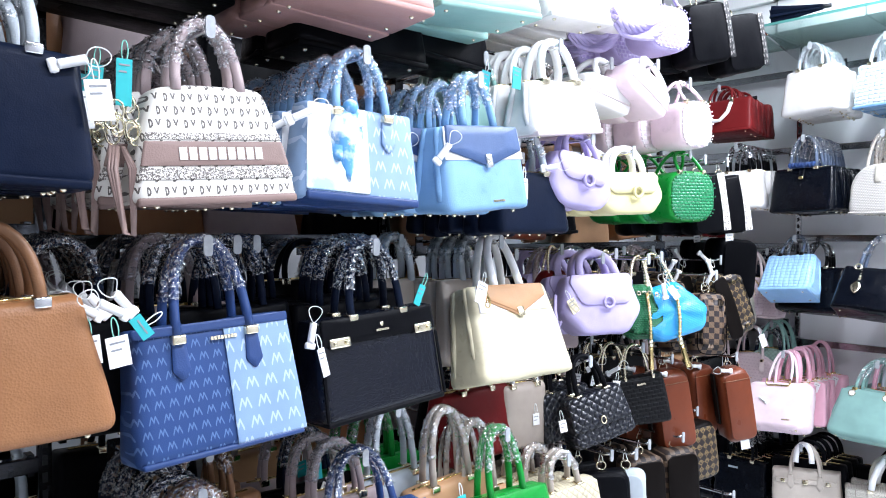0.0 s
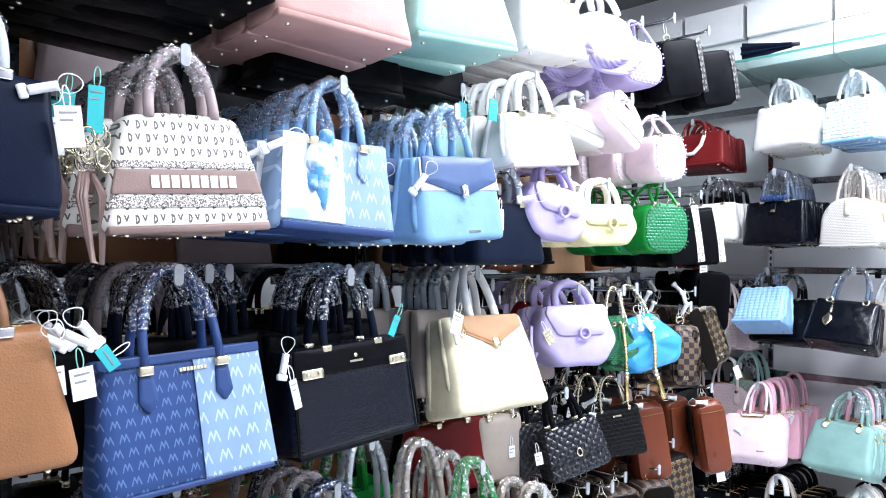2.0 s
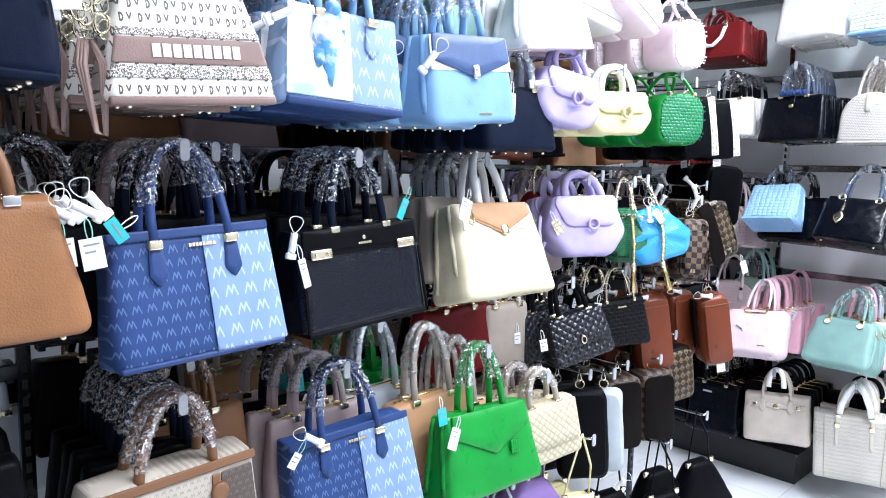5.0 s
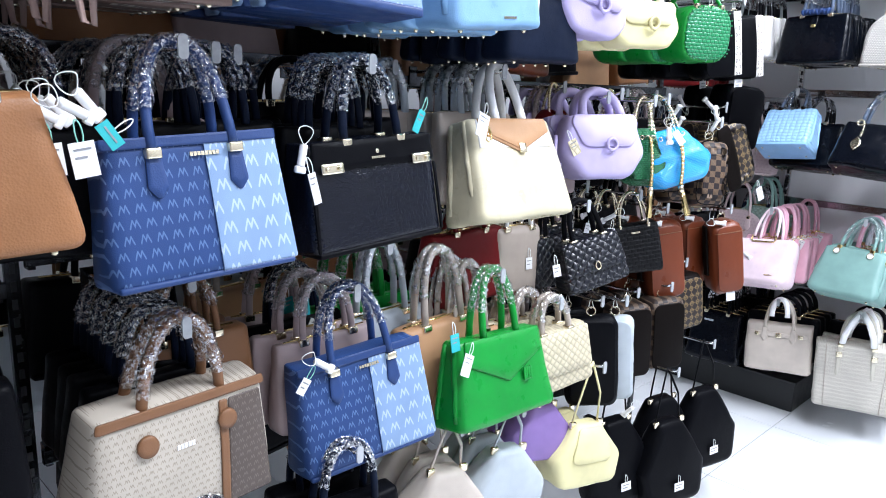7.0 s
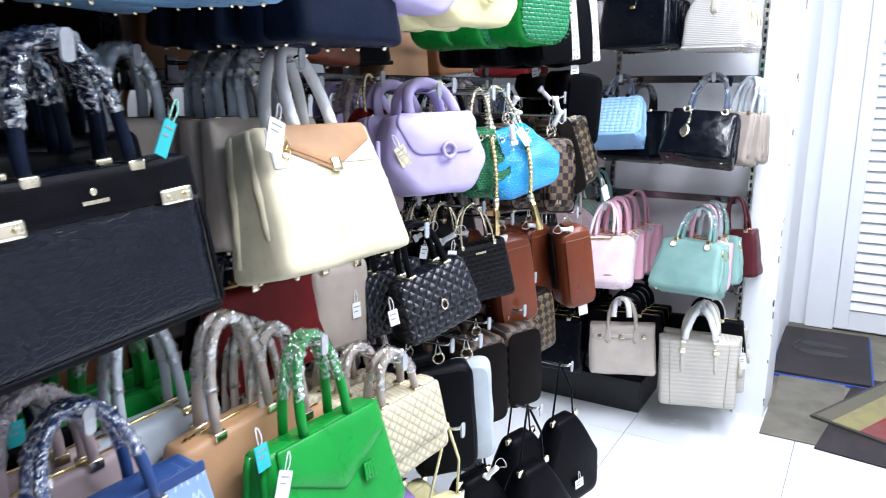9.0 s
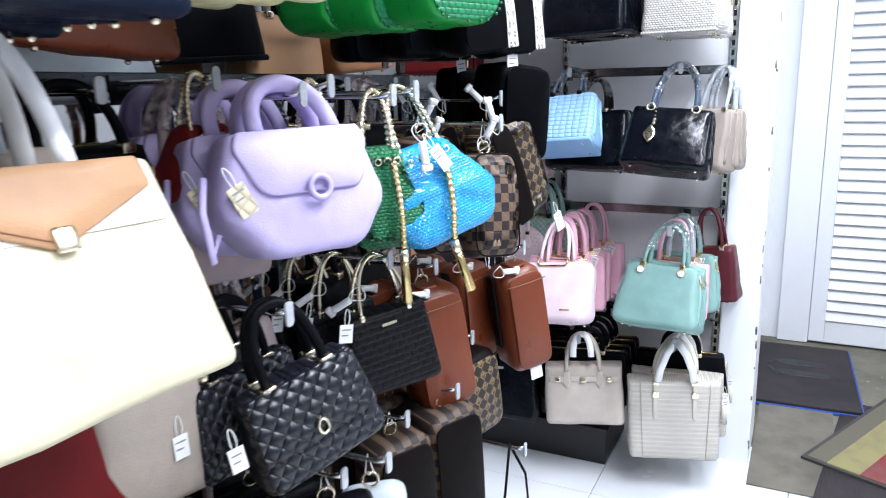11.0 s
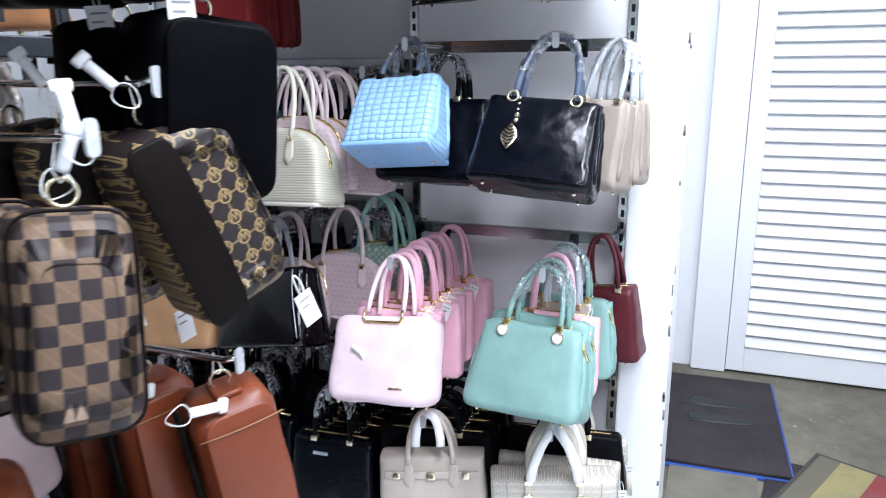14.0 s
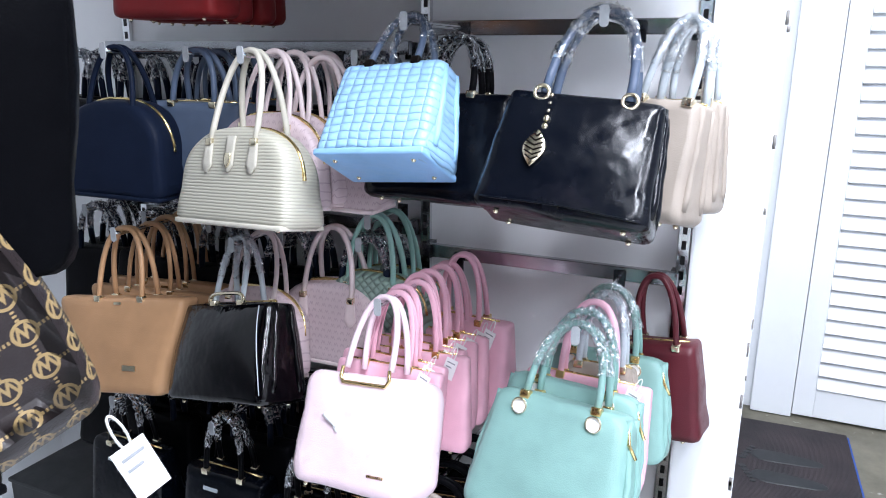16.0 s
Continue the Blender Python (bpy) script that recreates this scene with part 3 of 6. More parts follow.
def handles(root, shape, material, spread, top=0.0, radius=0.0065, low=0.004, sleeve=None, power=2.4, rings="palegold", lean=0.0, tabs=None, seed=1, tube_label="", both=True):
    """Two carrying loops that meet at the hook, with rings or leaf tabs where they join the body."""
    rng = random.Random(seed)
    for front in ((-1, 1) if both else (-1,)):
        y0 = front * (shape.dt / 2 + (0.004 if tabs else -0.004))
        z0 = shape.top - low
        line = arch(-spread / 2, spread / 2, z0, top + radius, y0, front * radius * 1.1, power=power, lean=lean)
        bm = bmesh.new()
        tube(bm, line, radius, 8)
        h = part("handle", bm, material, root, tube_label)
        if sleeve:
            bm = bmesh.new()
            cut = line[2:-2] if len(line) > 8 else line
            fine = []
            for a, b in zip(cut, cut[1:]):
                fine += [Vector(a).lerp(Vector(b), k / 3) for k in range(3)]
            tube(bm, fine, radius * 1.32, 9, 0.24, rng=rng)
            part("plastic_sleeve", bm, sleeve, h, "crinkled clear plastic wrap")
        for sx in (-1, 1):
            if rings and (front < 0 or not tabs):
                bm = bmesh.new()
                box(bm, (sx * spread / 2 - radius * 1.35, y0 - radius * 1.3, z0 - 0.006), (sx * spread / 2 + radius * 1.35, y0 + radius * 1.3, z0 + 0.008), 0.0025)
                part("ring", bm, rings, root)
            if tabs and front < 0:
                bm = bmesh.new()
                w, l = 0.0135, 0.06
                c = sx * spread / 2
                shape.plate(bm, rounded([(c - w, z0 - l * 0.72), (c, z0 - l), (c + w, z0 - l * 0.72), (c + w * 0.7, z0), (c - w * 0.7, z0)], 0.006, 3, 2), 0.004, 0.0004)
                part("handle_tab", bm, tabs, root)


def tag(root, x, y, z, material="paper", w=0.022, h=0.042, swing=0.0, thread="white_thread", turn=0.0, bars=2):
    """A card price tag on a loop of thread."""
    bm = bmesh.new()
    m = pose(x, y, z, 0, swing, turn)
    box(bm, (-w / 2, -0.0008, -h - 0.025), (w / 2, 0.0008, -0.025), 0.0, m)
    t = part("price_tag", bm, material, root, smooth=False)
    for k in range(bars):
        bm = bmesh.new()
        zz = -0.032 - k * 0.009
        box(bm, (-w * 0.34, -0.0016, zz - 0.0022), (w * (0.34 - 0.2 * k), -0.0009, zz), 0, m)
        part("print_line", bm, "print_grey", t, smooth=False)
    bm = bmesh.new()
    loop = [m @ Vector((0.004 * math.sin(a), 0.0012 * math.cos(2 * a), -0.0145 - 0.0145 * math.cos(a))) for a in [2 * math.pi * i / 14 for i in range(14)]]
    tube(bm, loop, 0.0009, 5, closed=True)
    part("string", bm, thread, t)
    return t


def security_tag(root, x, y, z, rx=20.0, ry=30.0, rz=0.0, thread=True):
    """A white plastic pencil-shaped security tag on a cable loop."""
    m = pose(x, y, z, rx, ry, rz)
    bm = bmesh.new()
    tube(bm, [m @ Vector((0, 0, k)) for k in (0, -0.004, -0.03, -0.033)], 0.0062, 8)
    box(bm, (-0.009, -0.0045, -0.044), (0.009, 0.0045, -0.033), 0.003, m)
    t = part("security_tag", bm, "plastic", root)
    if thread:
        bm = bmesh.new()
        loop = [m @ Vector((0.012 * math.sin(a), 0.005 * math.sin(2 * a), 0.014 - 0.014 * math.cos(a))) for a in [2 * math.pi * i / 16 for i in range(16)]]
        tube(bm, loop, 0.0008, 5, closed=True)
        part("cable", bm, "white_thread", t)
    return t


def lock(root, shape, x, z, w, h, material="palegold", studs=0):
    bm = bmesh.new()
    shape.plate(bm, rect(x - w / 2, z - h / 2, x + w / 2, z + h / 2, 0.003), 0.006, 0.003)
    k = part("clasp", bm, material, root)
    for i in range(studs):
        bm = bmesh.new()
        xx = x - w * 0.28 + w * 0.56 * i / max(1, studs - 1)
        shape.plate(bm, disc(xx, z, 0.0035, 0.0035, 10), 0.003, 0.0095)
        part("stud", bm, material, k)


def bars(root, shape, x, z, widths, h, material, gap=0.004, off=0.0008, name="lettering"):
    """A word drawn as plain shapes of the letters' size."""
    total = sum(widths) + gap * (len(widths) - 1)
    cx = x - total / 2
    bm = bmesh.new()
    for i, w in enumerate(widths):
        z0, z1 = z - h / 2, z + h / 2
        o = [(cx, z0), (cx + w, z0), (cx + w, z1), (cx, z1)]
        vs = [bm.verts.new((px, shape.face(px, pz) - off - 0.0012, pz)) for px, pz in o]
        bk = [bm.verts.new((px, shape.face(px, pz) - off + 0.0004, pz)) for px, pz in o]
        bm.faces.new(vs)
        for j in range(len(o)):
            bm.faces.new((vs[j], vs[(j + 1) % len(o)], bk[(j + 1) % len(o)], bk[j]))
        cx += w + gap
    part(name, bm, material, root, smooth=False)


def stitch(root, shape, pts, material, r=0.0009, off=0.0012):
    bm = bmesh.new()
    fine = []
    for (x0, z0), (x1, z1) in zip(pts, pts[1:]):
        fine += [(x0 + (x1 - x0) * k / 6, z0 + (z1 - z0) * k / 6) for k in range(6)]
    fine.append(pts[-1])
    tube(bm, [(x, shape.face(x, z) - off, z) for x, z in fine], r, 5)
    part("seam", bm, material, root)


def zip_line(root, shape, material="gold", w=0.85):
    bm = bmesh.new()
    tube(bm, [(-shape.wide * w / 2 * 0.86, 0, shape.top + 0.0006), (0, 0, shape.top + 0.001), (shape.wide * w / 2 * 0.86, 0, shape.top + 0.0006)], 0.0028, 6)
    part("zip", bm, material, root)


def gusset(root, shape, material):
    """The pleated side panels: two soft ridges with a valley between them."""
    for sx in (-1, 1):
        for sy in (-0.3, 0.3):
            bm = bmesh.new()
            pts = []
            for k in range(8):
                f = k / 7
                z = shape.top - 0.006 - (shape.top - shape.bottom - 0.03) * f
                xe = max(abs(x) for x, zz in shape.outline if abs(zz - z) < 0.03)
                pts.append((sx * (xe - 0.0045 + 0.003 * math.sin(math.pi * f)), sy * shape.depth(z) * (0.85 + 0.15 * f), z))
            tube(bm, pts, 0.0065, 8)
            part("side_fold", bm, material, root)


def hook_arm(x, y0, y1, z, axis="y", length_rise=0.0, cap="hookcap"):
    """A display hook: bracket, slightly rising rod and an oval end cap."""
    root = tagged(new("display_hook"), "chrome display hook with oval plastic end cap on rail", "hook", "display hooks on rails")
    bm = bmesh.new()
    if axis == "y":
        line = [(x, y1, z), (x, y1 - 0.02, z), (x, y0 + 0.02, z + length_rise), (x, y0, z + length_rise + 0.006)]
    else:
        line = [(y1, x, z), (y1 - 0.02, x, z), (y0 + 0.02, x, z + length_rise), (y0, x, z + length_rise + 0.006)]
    tube(bm, line, 0.0042, 8)
    part("rod", bm, "chrome", root)
    bm = bmesh.new()
    e = Vector(line[-1])
    o = rounded([(-0.007, -0.02), (0.007, -0.02), (0.007, 0.012), (-0.007, 0.012)], 0.0069, 4, 2)
    rings = []
    for d in (0.0, -0.003):
        rings.append([bm.verts.new(e + (Vector((px, d, pz)) if axis == "y" else Vector((d, -px, pz)))) for px, pz in o])
    for i in range(len(o)):
        bm.faces.new((rings[0][i], rings[0][(i + 1) % len(o)], rings[1][(i + 1) % len(o)], rings[1][i]))
    bm.faces.new(rings[0])
    bm.faces.new(rings[1])
    part("end_cap", bm, cap, root, smooth=False)
    bm = bmesh.new()
    b = Vector(line[0])
    if axis == "y":
        box(bm, (b.x - 0.012, b.y - 0.006, b.z - 0.03), (b.x + 0.012, b.y - 0.001, b.z + 0.012), 0.001)
    else:
        box(bm, (b.x - 0.006, b.y - 0.012, b.z - 0.03), (b.x - 0.001, b.y + 0.012, b.z + 0.012), 0.001)
    part("bracket", bm, "darkchrome", root, smooth=False)
    return root


JIT = random.Random(11)


def hang_a(root, x, y, z, roll=0.0, yaw=0.0, pitch=0.0, behind=0, step=0.062, squash=0.6, last=1.74, others=(), arm=True):
    """Hang a bag on a rack hook at (x, y, z) and more of its kind, or the others, behind it."""
    root.matrix_basis = pose(x, y, z, pitch, roll, yaw)
    yy = y + step * 1.15
    k = 0
    while k < behind and yy < last:
        src = others[k % len(others)] if others else root
        c = copy_thing(src, pose(x + JIT.uniform(-0.008, 0.008), yy, z - JIT.uniform(0, 0.004), pitch * 0.72 ** (k + 1) + JIT.uniform(-2, 2), JIT.uniform(-3, 3) + roll * 0.4, yaw * 0.5 + JIT.uniform(-3, 3)))
        c.scale = (1, squash, 1)
        yy += step * JIT.uniform(0.9, 1.1)
        k += 1
    if arm:
        hook_arm(x, y - 0.035, 1.775, z - 0.004)


def hang_b(root, y, x, z, roll=0.0, yaw=0.0, pitch=0.0, behind=0, step=0.06, squash=0.6, last=3.49, others=(), arm=True, rx=3.53):
    """The same on the end wall, whose hooks point to -x."""
    turn = pose(0, 0, 0, 0, 0, -90)
    root.matrix_basis = Matrix.Translation((x, y, z)) @ turn @ pose(0, 0, 0, pitch, roll, yaw)
    xx = x + step * 1.15
    k = 0
    while k < behind and xx < last:
        src = others[k % len(others)] if others else root
        c = copy_thing(src, Matrix.Translation((xx, y + JIT.uniform(-0.008, 0.008), z - JIT.uniform(0, 0.004))) @ turn @ pose(0, 0, 0, pitch * 0.8 ** (k + 1) + JIT.uniform(-2, 2), JIT.uniform(-3, 3) + roll * 0.4, yaw * 0.5 + JIT.uniform(-3, 3)))
        c.scale = (1, squash, 1)
        xx += step * JIT.uniform(0.9, 1.1)
        k += 1
    if arm:
        hook_arm(y, x - 0.035, rx, z - 0.004, "x")


# ---- room ----
def structure(ob, label, category):
    return tagged(ob, label, category, kind="structure")


structure(slab("subfloor", (-1.7, -1.5, -0.12), (3.64, 3.2, -0.008), "grout"), "grey grout bed under white floor tiles", "floor")
structure(slab("passage_floor", (3.64, -1.5, -0.12), (5.2, 3.2, -0.004), "concrete"), "stained worn brown concrete passage floor", "floor")
# Ceiling stays out of view; its grey is chosen to weaken fill and reflections.
structure(slab("ceiling", (-1.8, -1.6, CEIL), (5.2, 3.3, CEIL + 0.1), "ceiling"), "unseen shop ceiling, grey to hold down bounced light", "ceiling")
structure(slab("wall_north", (-1.7, 3.1, -0.1), (3.72, 3.2, CEIL), "wall"), "white painted wall behind the rack", "wall")
# West and south walls are unseen, added to close the room; grey tunes bounced light.
structure(slab("wall_west", (-1.8, -1.6, -0.1), (-1.7, 3.2, CEIL), "bouncewall"), "unseen closing wall, grey set to limit bounced light", "wall")
structure(slab("wall_south", (-1.7, -1.6, -0.1), (5.2, -1.5, CEIL), "bouncewall"), "unseen closing wall, grey set to limit bounced light", "wall")
structure(slab("wall_east", (3.6, 1.11, -0.1), (3.72, 3.1, CEIL), "panel"), "grey-white display wall with slotted metal posts", "wall")
structure(slab("pillar", (3.5, 0.985, -0.1), (3.8, 1.11, CEIL), "gloss_paint", bevel=0.006), "white painted wall end with chipped edge", "pillar")
structure(slab("wall_recess", (3.8, 1.03, -0.1), (5.1, 1.11, CEIL), "gloss_paint"), "white painted side wall of the passage", "wall")
structure(slab("wall_passage", (5.0, -1.5, -0.1), (5.1, 1.03, CEIL), "gloss_paint"), "white painted wall around louvred door", "wall")
# chips in the paint of the wall end
chip_rng = random.Random(5)
bm = bmesh.new()
for k in range(26):
    z = chip_rng.uniform(0.05, 2.2)
    h = chip_rng.uniform(0.006, 0.03)
    y = 0.985 + chip_rng.uniform(-0.001, 0.003)
    box(bm, (3.4985, y, z), (3.4998, y + chip_rng.uniform(0.002, 0.006), z + h))
chips = structure(part("trim", bm, plain("chipped_plaster", (0.2, 0.19, 0.18), 0.9)), "dark chips along the painted wall edge", "chips")

# white floor tiles, 0.6 m, with recessed joints
tile_mesh = None
for i in range(-8, 2):
    for j in range(-4, 4):
        x0, y0 = 3.075 + 0.6 * i, 0.849 + 0.6 * j
        if x0 < -1.9 or x0 > 3.6 or y0 < -2.0 or y0 > 3.1:
            continue
        if x0 + 0.6 > 3.65:
            wide = 3.64 - x0
            ob = slab("tile", (0.0015, 0.0015, -0.008), (wide - 0.001, 0.5985, 0.0), "tile", bpy.data.objects["subfloor"], 0.0012)
        elif tile_mesh is None:
            ob = slab("tile", (0.0015, 0.0015, -0.008), (0.5985, 0.5985, 0.0), "tile", bpy.data.objects["subfloor"], 0.0012)
            tile_mesh = ob.data
        else:
            ob = new("tile", tile_mesh)
            ob.parent = bpy.data.objects["subfloor"]
        ob.location = (x0, y0, 0)


def ceiling_light(x, y):
    root = tagged(new("ceiling_light"), "white fluorescent ceiling light with glowing diffuser", "ceiling light", "fluorescent ceiling lights")
    slab("frame", (-0.61, -0.11, -0.03), (0.61, 0.11, 0.0), "gloss_paint", root, 0.004)
    slab("diffuser", (-0.58, -0.085, -0.05), (0.58, 0.085, -0.031), "diffuser", root, 0.008)
    root.location = (x, y, CEIL)


for lx, ly, lw in LAMPS:
    ceiling_light(lx, ly)

# louvred door in the passage
door = tagged(new("door_1"), "closed white painted louvred wooden door", "door", kind="structure")
slab("door_frame", (4.955, 0.80, 0), (5.0, 0.945, 2.2), "gloss_paint", door, 0.004)
slab("door_frame", (4.955, -0.42, 0), (5.0, -0.3, 2.2), "gloss_paint", door, 0.004)
slab("door_frame", (4.955, -0.3, 2.1), (5.0, 0.80, 2.2), "gloss_paint", door, 0.004)
slab("stile", (4.965, 0.725, 0.01), (4.998, 0.797, 2.095), "gloss_paint", door, 0.003)
slab("stile", (4.965, -0.297, 0.01), (4.998, -0.225, 2.095), "gloss_paint", door, 0.003)
slab("bottom_rail", (4.966, -0.225, 0.01), (4.997, 0.725, 0.125), "gloss_paint", door, 0.003)
slab("top_rail", (4.966, -0.225, 1.99), (4.997, 0.725, 2.095), "gloss_paint", door, 0.003)
slab("backing", (4.994, -0.225, 0.125), (4.998, 0.725, 1.99), "gloss_paint", door)
lou = None
for k in range(33):
    if lou is None:
        bm = bmesh.new()
        box(bm, (-0.004, -0.475, -0.031), (0.004, 0.475, 0.031), 0.0015, pose(0, 0, 0, 0, 27, 0))
        ob = part("louvre", bm, "gloss_paint", door, smooth=False)
        lou = ob.data
    else:
        ob = new("louvre", lou)
        ob.parent = door
    ob.location = (4.972, 0.25, 0.156 + 0.0565 * k)

# slotted posts and rails of the end wall
def slotted_post(name, x, y, z0, z1, material, group):
    root = tagged(new(name), "chrome slotted upright post of the bag display", "post", group)
    bm = bmesh.new()
    box(bm, (-0.006, -0.012, z0), (0.006, 0.012, z1), 0.001)
    part("channel", bm, material, root, smooth=False)
    bm = bmesh.new()
    z = z0 + 0.03
    while z < z1 - 0.03:
        box(bm, (-0.0075, -0.0045, z), (-0.0055, 0.0045, z + 0.018))
        z += 0.032
    tagged(part("slot_strip", bm, "darkboard", root, smooth=False), kind="stuff")
    root.location = (x, y, 0)
    return root


for py in (1.13, 1.712, 2.6):
    slotted_post("upright_post", 3.592, py, 0.35, 2.3, "chrome", "uprights of the end wall")


def wall_rail(y0, y1, z):
    root = tagged(new("display_rail"), "chrome rectangular display rail on the end wall", "rail", "rails of the end wall")
    bm = bmesh.new()
    box(bm, (3.53, y0, z - 0.015), (3.545, y1, z + 0.015), 0.002)
    part("bar", bm, "railchrome", root, smooth=False)
    for y in (y0 + 0.01, y1 - 0.01):
        bm = bmesh.new()
        box(bm, (3.545, y - 0.008, z - 0.025), (3.586, y + 0.008, z + 0.012), 0.001)
        part("bracket", bm, "darkchrome", root, smooth=False)
    return root


for z in (0.905, 1.39, 1.80, 2.16, 0.53):
    wall_rail(1.13, 1.70, z)
for z in (0.95, 1.35, 1.80, 2.16, 0.53):
    wall_rail(1.725, 2.62, z)


# the open rack: posts, cross rails
def rack_post(x):
    p = slotted_post("rack_post", x, 1.805, 0.0, 2.35, "darkchrome", "posts of the open rack")
    p.rotation_euler = (0, 0, radians(90))
    bm = bmesh.new()
    box(bm, (-0.2, -0.02, 0.0), (0.2, 0.02, 0.03), 0.004)
    part("base_foot", bm, "darkchrome", p, smooth=False)


RACKX = (0.37, 1.16, 2.5)
for px in RACKX:
    rack_post(px)


def rack_rail(x0, x1, z, y=1.78):
    root = tagged(new("rack_rail"), "dark chrome rectangular rail across the open rack", "rail", "rails of the open rack")
    bm = bmesh.new()
    box(bm, (x0, y - 0.007, z - 0.014), (x1, y + 0.007, z + 0.014), 0.002)
    part("bar", bm, "darkchrome", root, smooth=False)
    for x in (x0 + 0.012, x1 - 0.012):
        bm = bmesh.new()
        box(bm, (x - 0.006, y + 0.002, z - 0.022), (x + 0.006, y + 0.03, z + 0.018), 0.001)
        part("bracket", bm, "darkchrome", root, smooth=False)


for z in (2.0, 1.72, 1.42, 1.0, 0.66):
    rack_rail(-0.7, 0.355, z)
for z in (2.02, 1.705, 1.4, 1.05, 0.68):
    rack_rail(0.385, 1.145, z)
for z in (2.14, 1.82, 1.62, 1.37, 1.11, 0.89, 0.62):
    rack_rail(1.175, 2.49, z)
rack_post(-0.72)


# ---- kinds of bag ----
def simple_bag(name, label, mat, wt, wb, h, dt, db, rise, hmat, spread, sleeve=None, base=None, studs=True, radius=0.0065, bulge=0.005, tabs=None, rings="palegold", group="", power=2.4, lean=0.0, top_zip=True, fold=None, seed=1, low=0.004, rt=0.012):
    root = start_bag(name, label, "handbag", group or "handbags on hooks")
    s = Shape(trapezoid(wt, wb, h, -rise, rt), dt, db, bulge)
    body(root, s, mat)
    if base:
        base_panel(root, s, base)
    if studs:
        feet(root, s)
    handles(root, s, hmat, spread, 0.0, radius, low, sleeve, power, rings, lean, tabs, seed)
    if top_zip:
        zip_line(root, s)
    if fold:
        gusset(root, s, fold)
    return root, s


def flap(root, s, outline, material, thick=0.005, puff=0.0, label=""):
    bm = bmesh.new()
    s.plate(bm, outline, thick, 0.0006, puff)
    return part("flap", bm, material, root, label)


def envelope_flap(root, s, wt, drop, point, material, mid=None, middrop=0.0):
    """A pointed flap over the top edge, with an optional pale panel under it."""
    t = s.top
    if mid:
        bm = bmesh.new()
        s.plate(bm, rounded([(-wt / 2 - 0.006, t - middrop), (wt / 2 + 0.006, t - middrop), (wt / 2, t - 0.004), (-wt / 2, t - 0.004)], 0.003, 2, 3), 0.0015, 0.0004)
        part("front_panel", bm, mid, root)
    o = rounded([(-wt / 2, t - drop), (0, t - point), (wt / 2, t - drop), (wt / 2 - 0.004, t - 0.001), (-wt / 2 + 0.004, t - 0.001)], [0.006, 0.014, 0.006, 0.006, 0.006], 4, 5)
    return flap(root, s, o, material, 0.005)


def two_tone_tote(w, seed):
    root = start_bag("tote_bag", "two-tone blue monogram tote with wrapped navy handles")
    s = Shape(trapezoid(w * 0.92, w, w * 0.73, -0.119, 0.006, 0.01), 0.06, 0.1, 0.002)
    body(root, s, "mk_dark")
    t, b = s.top, s.bottom
    bm = bmesh.new()
    s.plate(bm, rounded([(0.014, b + 0.006), (w / 2 - 0.002, b + 0.006), (w * 0.465 - 0.002, t - 0.004), (0.014, t - 0.004)], 0.004, 2, 6), 0.0012, 0.0004)
    part("front_panel", bm, "mk_light", root, "light blue monogram panel")
    stitch(root, s, [(0.014, t - 0.004), (0.014, b + 0.006)], "mk_light", 0.001, 0.002)
    bm = bmesh.new()
    s.plate(bm, rounded([(-w * 0.46, t - 0.012), (w * 0.46, t - 0.012), (w * 0.462, t + 0.002), (-w * 0.462, t + 0.002)], 0.003, 2, 6), 0.002, 0.0012)
    part("top_band", bm, "denim", root)
    base_panel(root, s, "denim", 0.009)
    handles(root, s, "denim", w * 0.43, 0.0, 0.0075, 0.02, "film", 2.3, "palegold", 0.0, "denim", seed)
    bars(root, s, 0.012, t - 0.024, [0.0042] * 8, 0.0055, "palegold", 0.001, 0.003)
    feet(root, s)
    return root, s


def box_case(name, label, front, side, w, h, d, rise, ring="palegold", strap=None, half=0.0):
    """An upright case hung by one ring on its top."""
    root = start_bag(name, label, "bag", "small cases on hooks")
    s = Shape(trapezoid(w, w, h, -rise, 0.03, 0.028), d, d, 0.01, 0.024)
    cloth = half or front == "check"
    body(root, s, front if cloth else side)
    bm = bmesh.new()
    if half:
        s.plate(bm, [(x * 0.4 - 0.29 * w, s.mid[1] + (z - s.mid[1]) * 0.97) for x, z in s.outline], 0.0018, 0.0005)
        part("front_panel", bm, side, root, "plain dark brown panel")
    elif cloth:
        tube(bm, [(x * 0.93, s.face(x * 0.9, s.mid[1] + (z - s.mid[1]) * 0.93) + 0.006, s.mid[1] + (z - s.mid[1]) * 0.97) for x, z in s.outline], 0.0016, 6, closed=True)
        part("piping", bm, side, root)
    else:
        s.plate(bm, [(x * 0.86, s.mid[1] + (z - s.mid[1]) * 0.93) for x, z in s.outline], 0.0015, 0.0003)
        part("front_panel", bm, front, root)
    bm = bmesh.new()
    c = [(0.012 * math.sin(a), 0.0, -rise + 0.012 - 0.012 * math.cos(a)) for a in [2 * math.pi * i / 16 for i in range(16)]]
    tube(bm, c, 0.0022, 6, closed=True)
    part("ring", bm, ring, root)
    bm = bmesh.new()
    tube(bm, [(0, 0, -rise + 0.02), (0.006, 0, -rise * 0.5), (0.0, 0, 0.004), (-0.006, 0, -rise * 0.5), (0, 0, -rise + 0.02)], 0.0013, 5)
    part("cable", bm, "white_thread", root)
    if strap:
        bm = bmesh.new()
        box(bm, (-w / 2 - 0.012, -0.012, -rise - h * 0.75), (-w / 2 - 0.004, 0.012, -rise - 0.01), 0.003)
        part("strap", bm, strap, root)
    return root, s


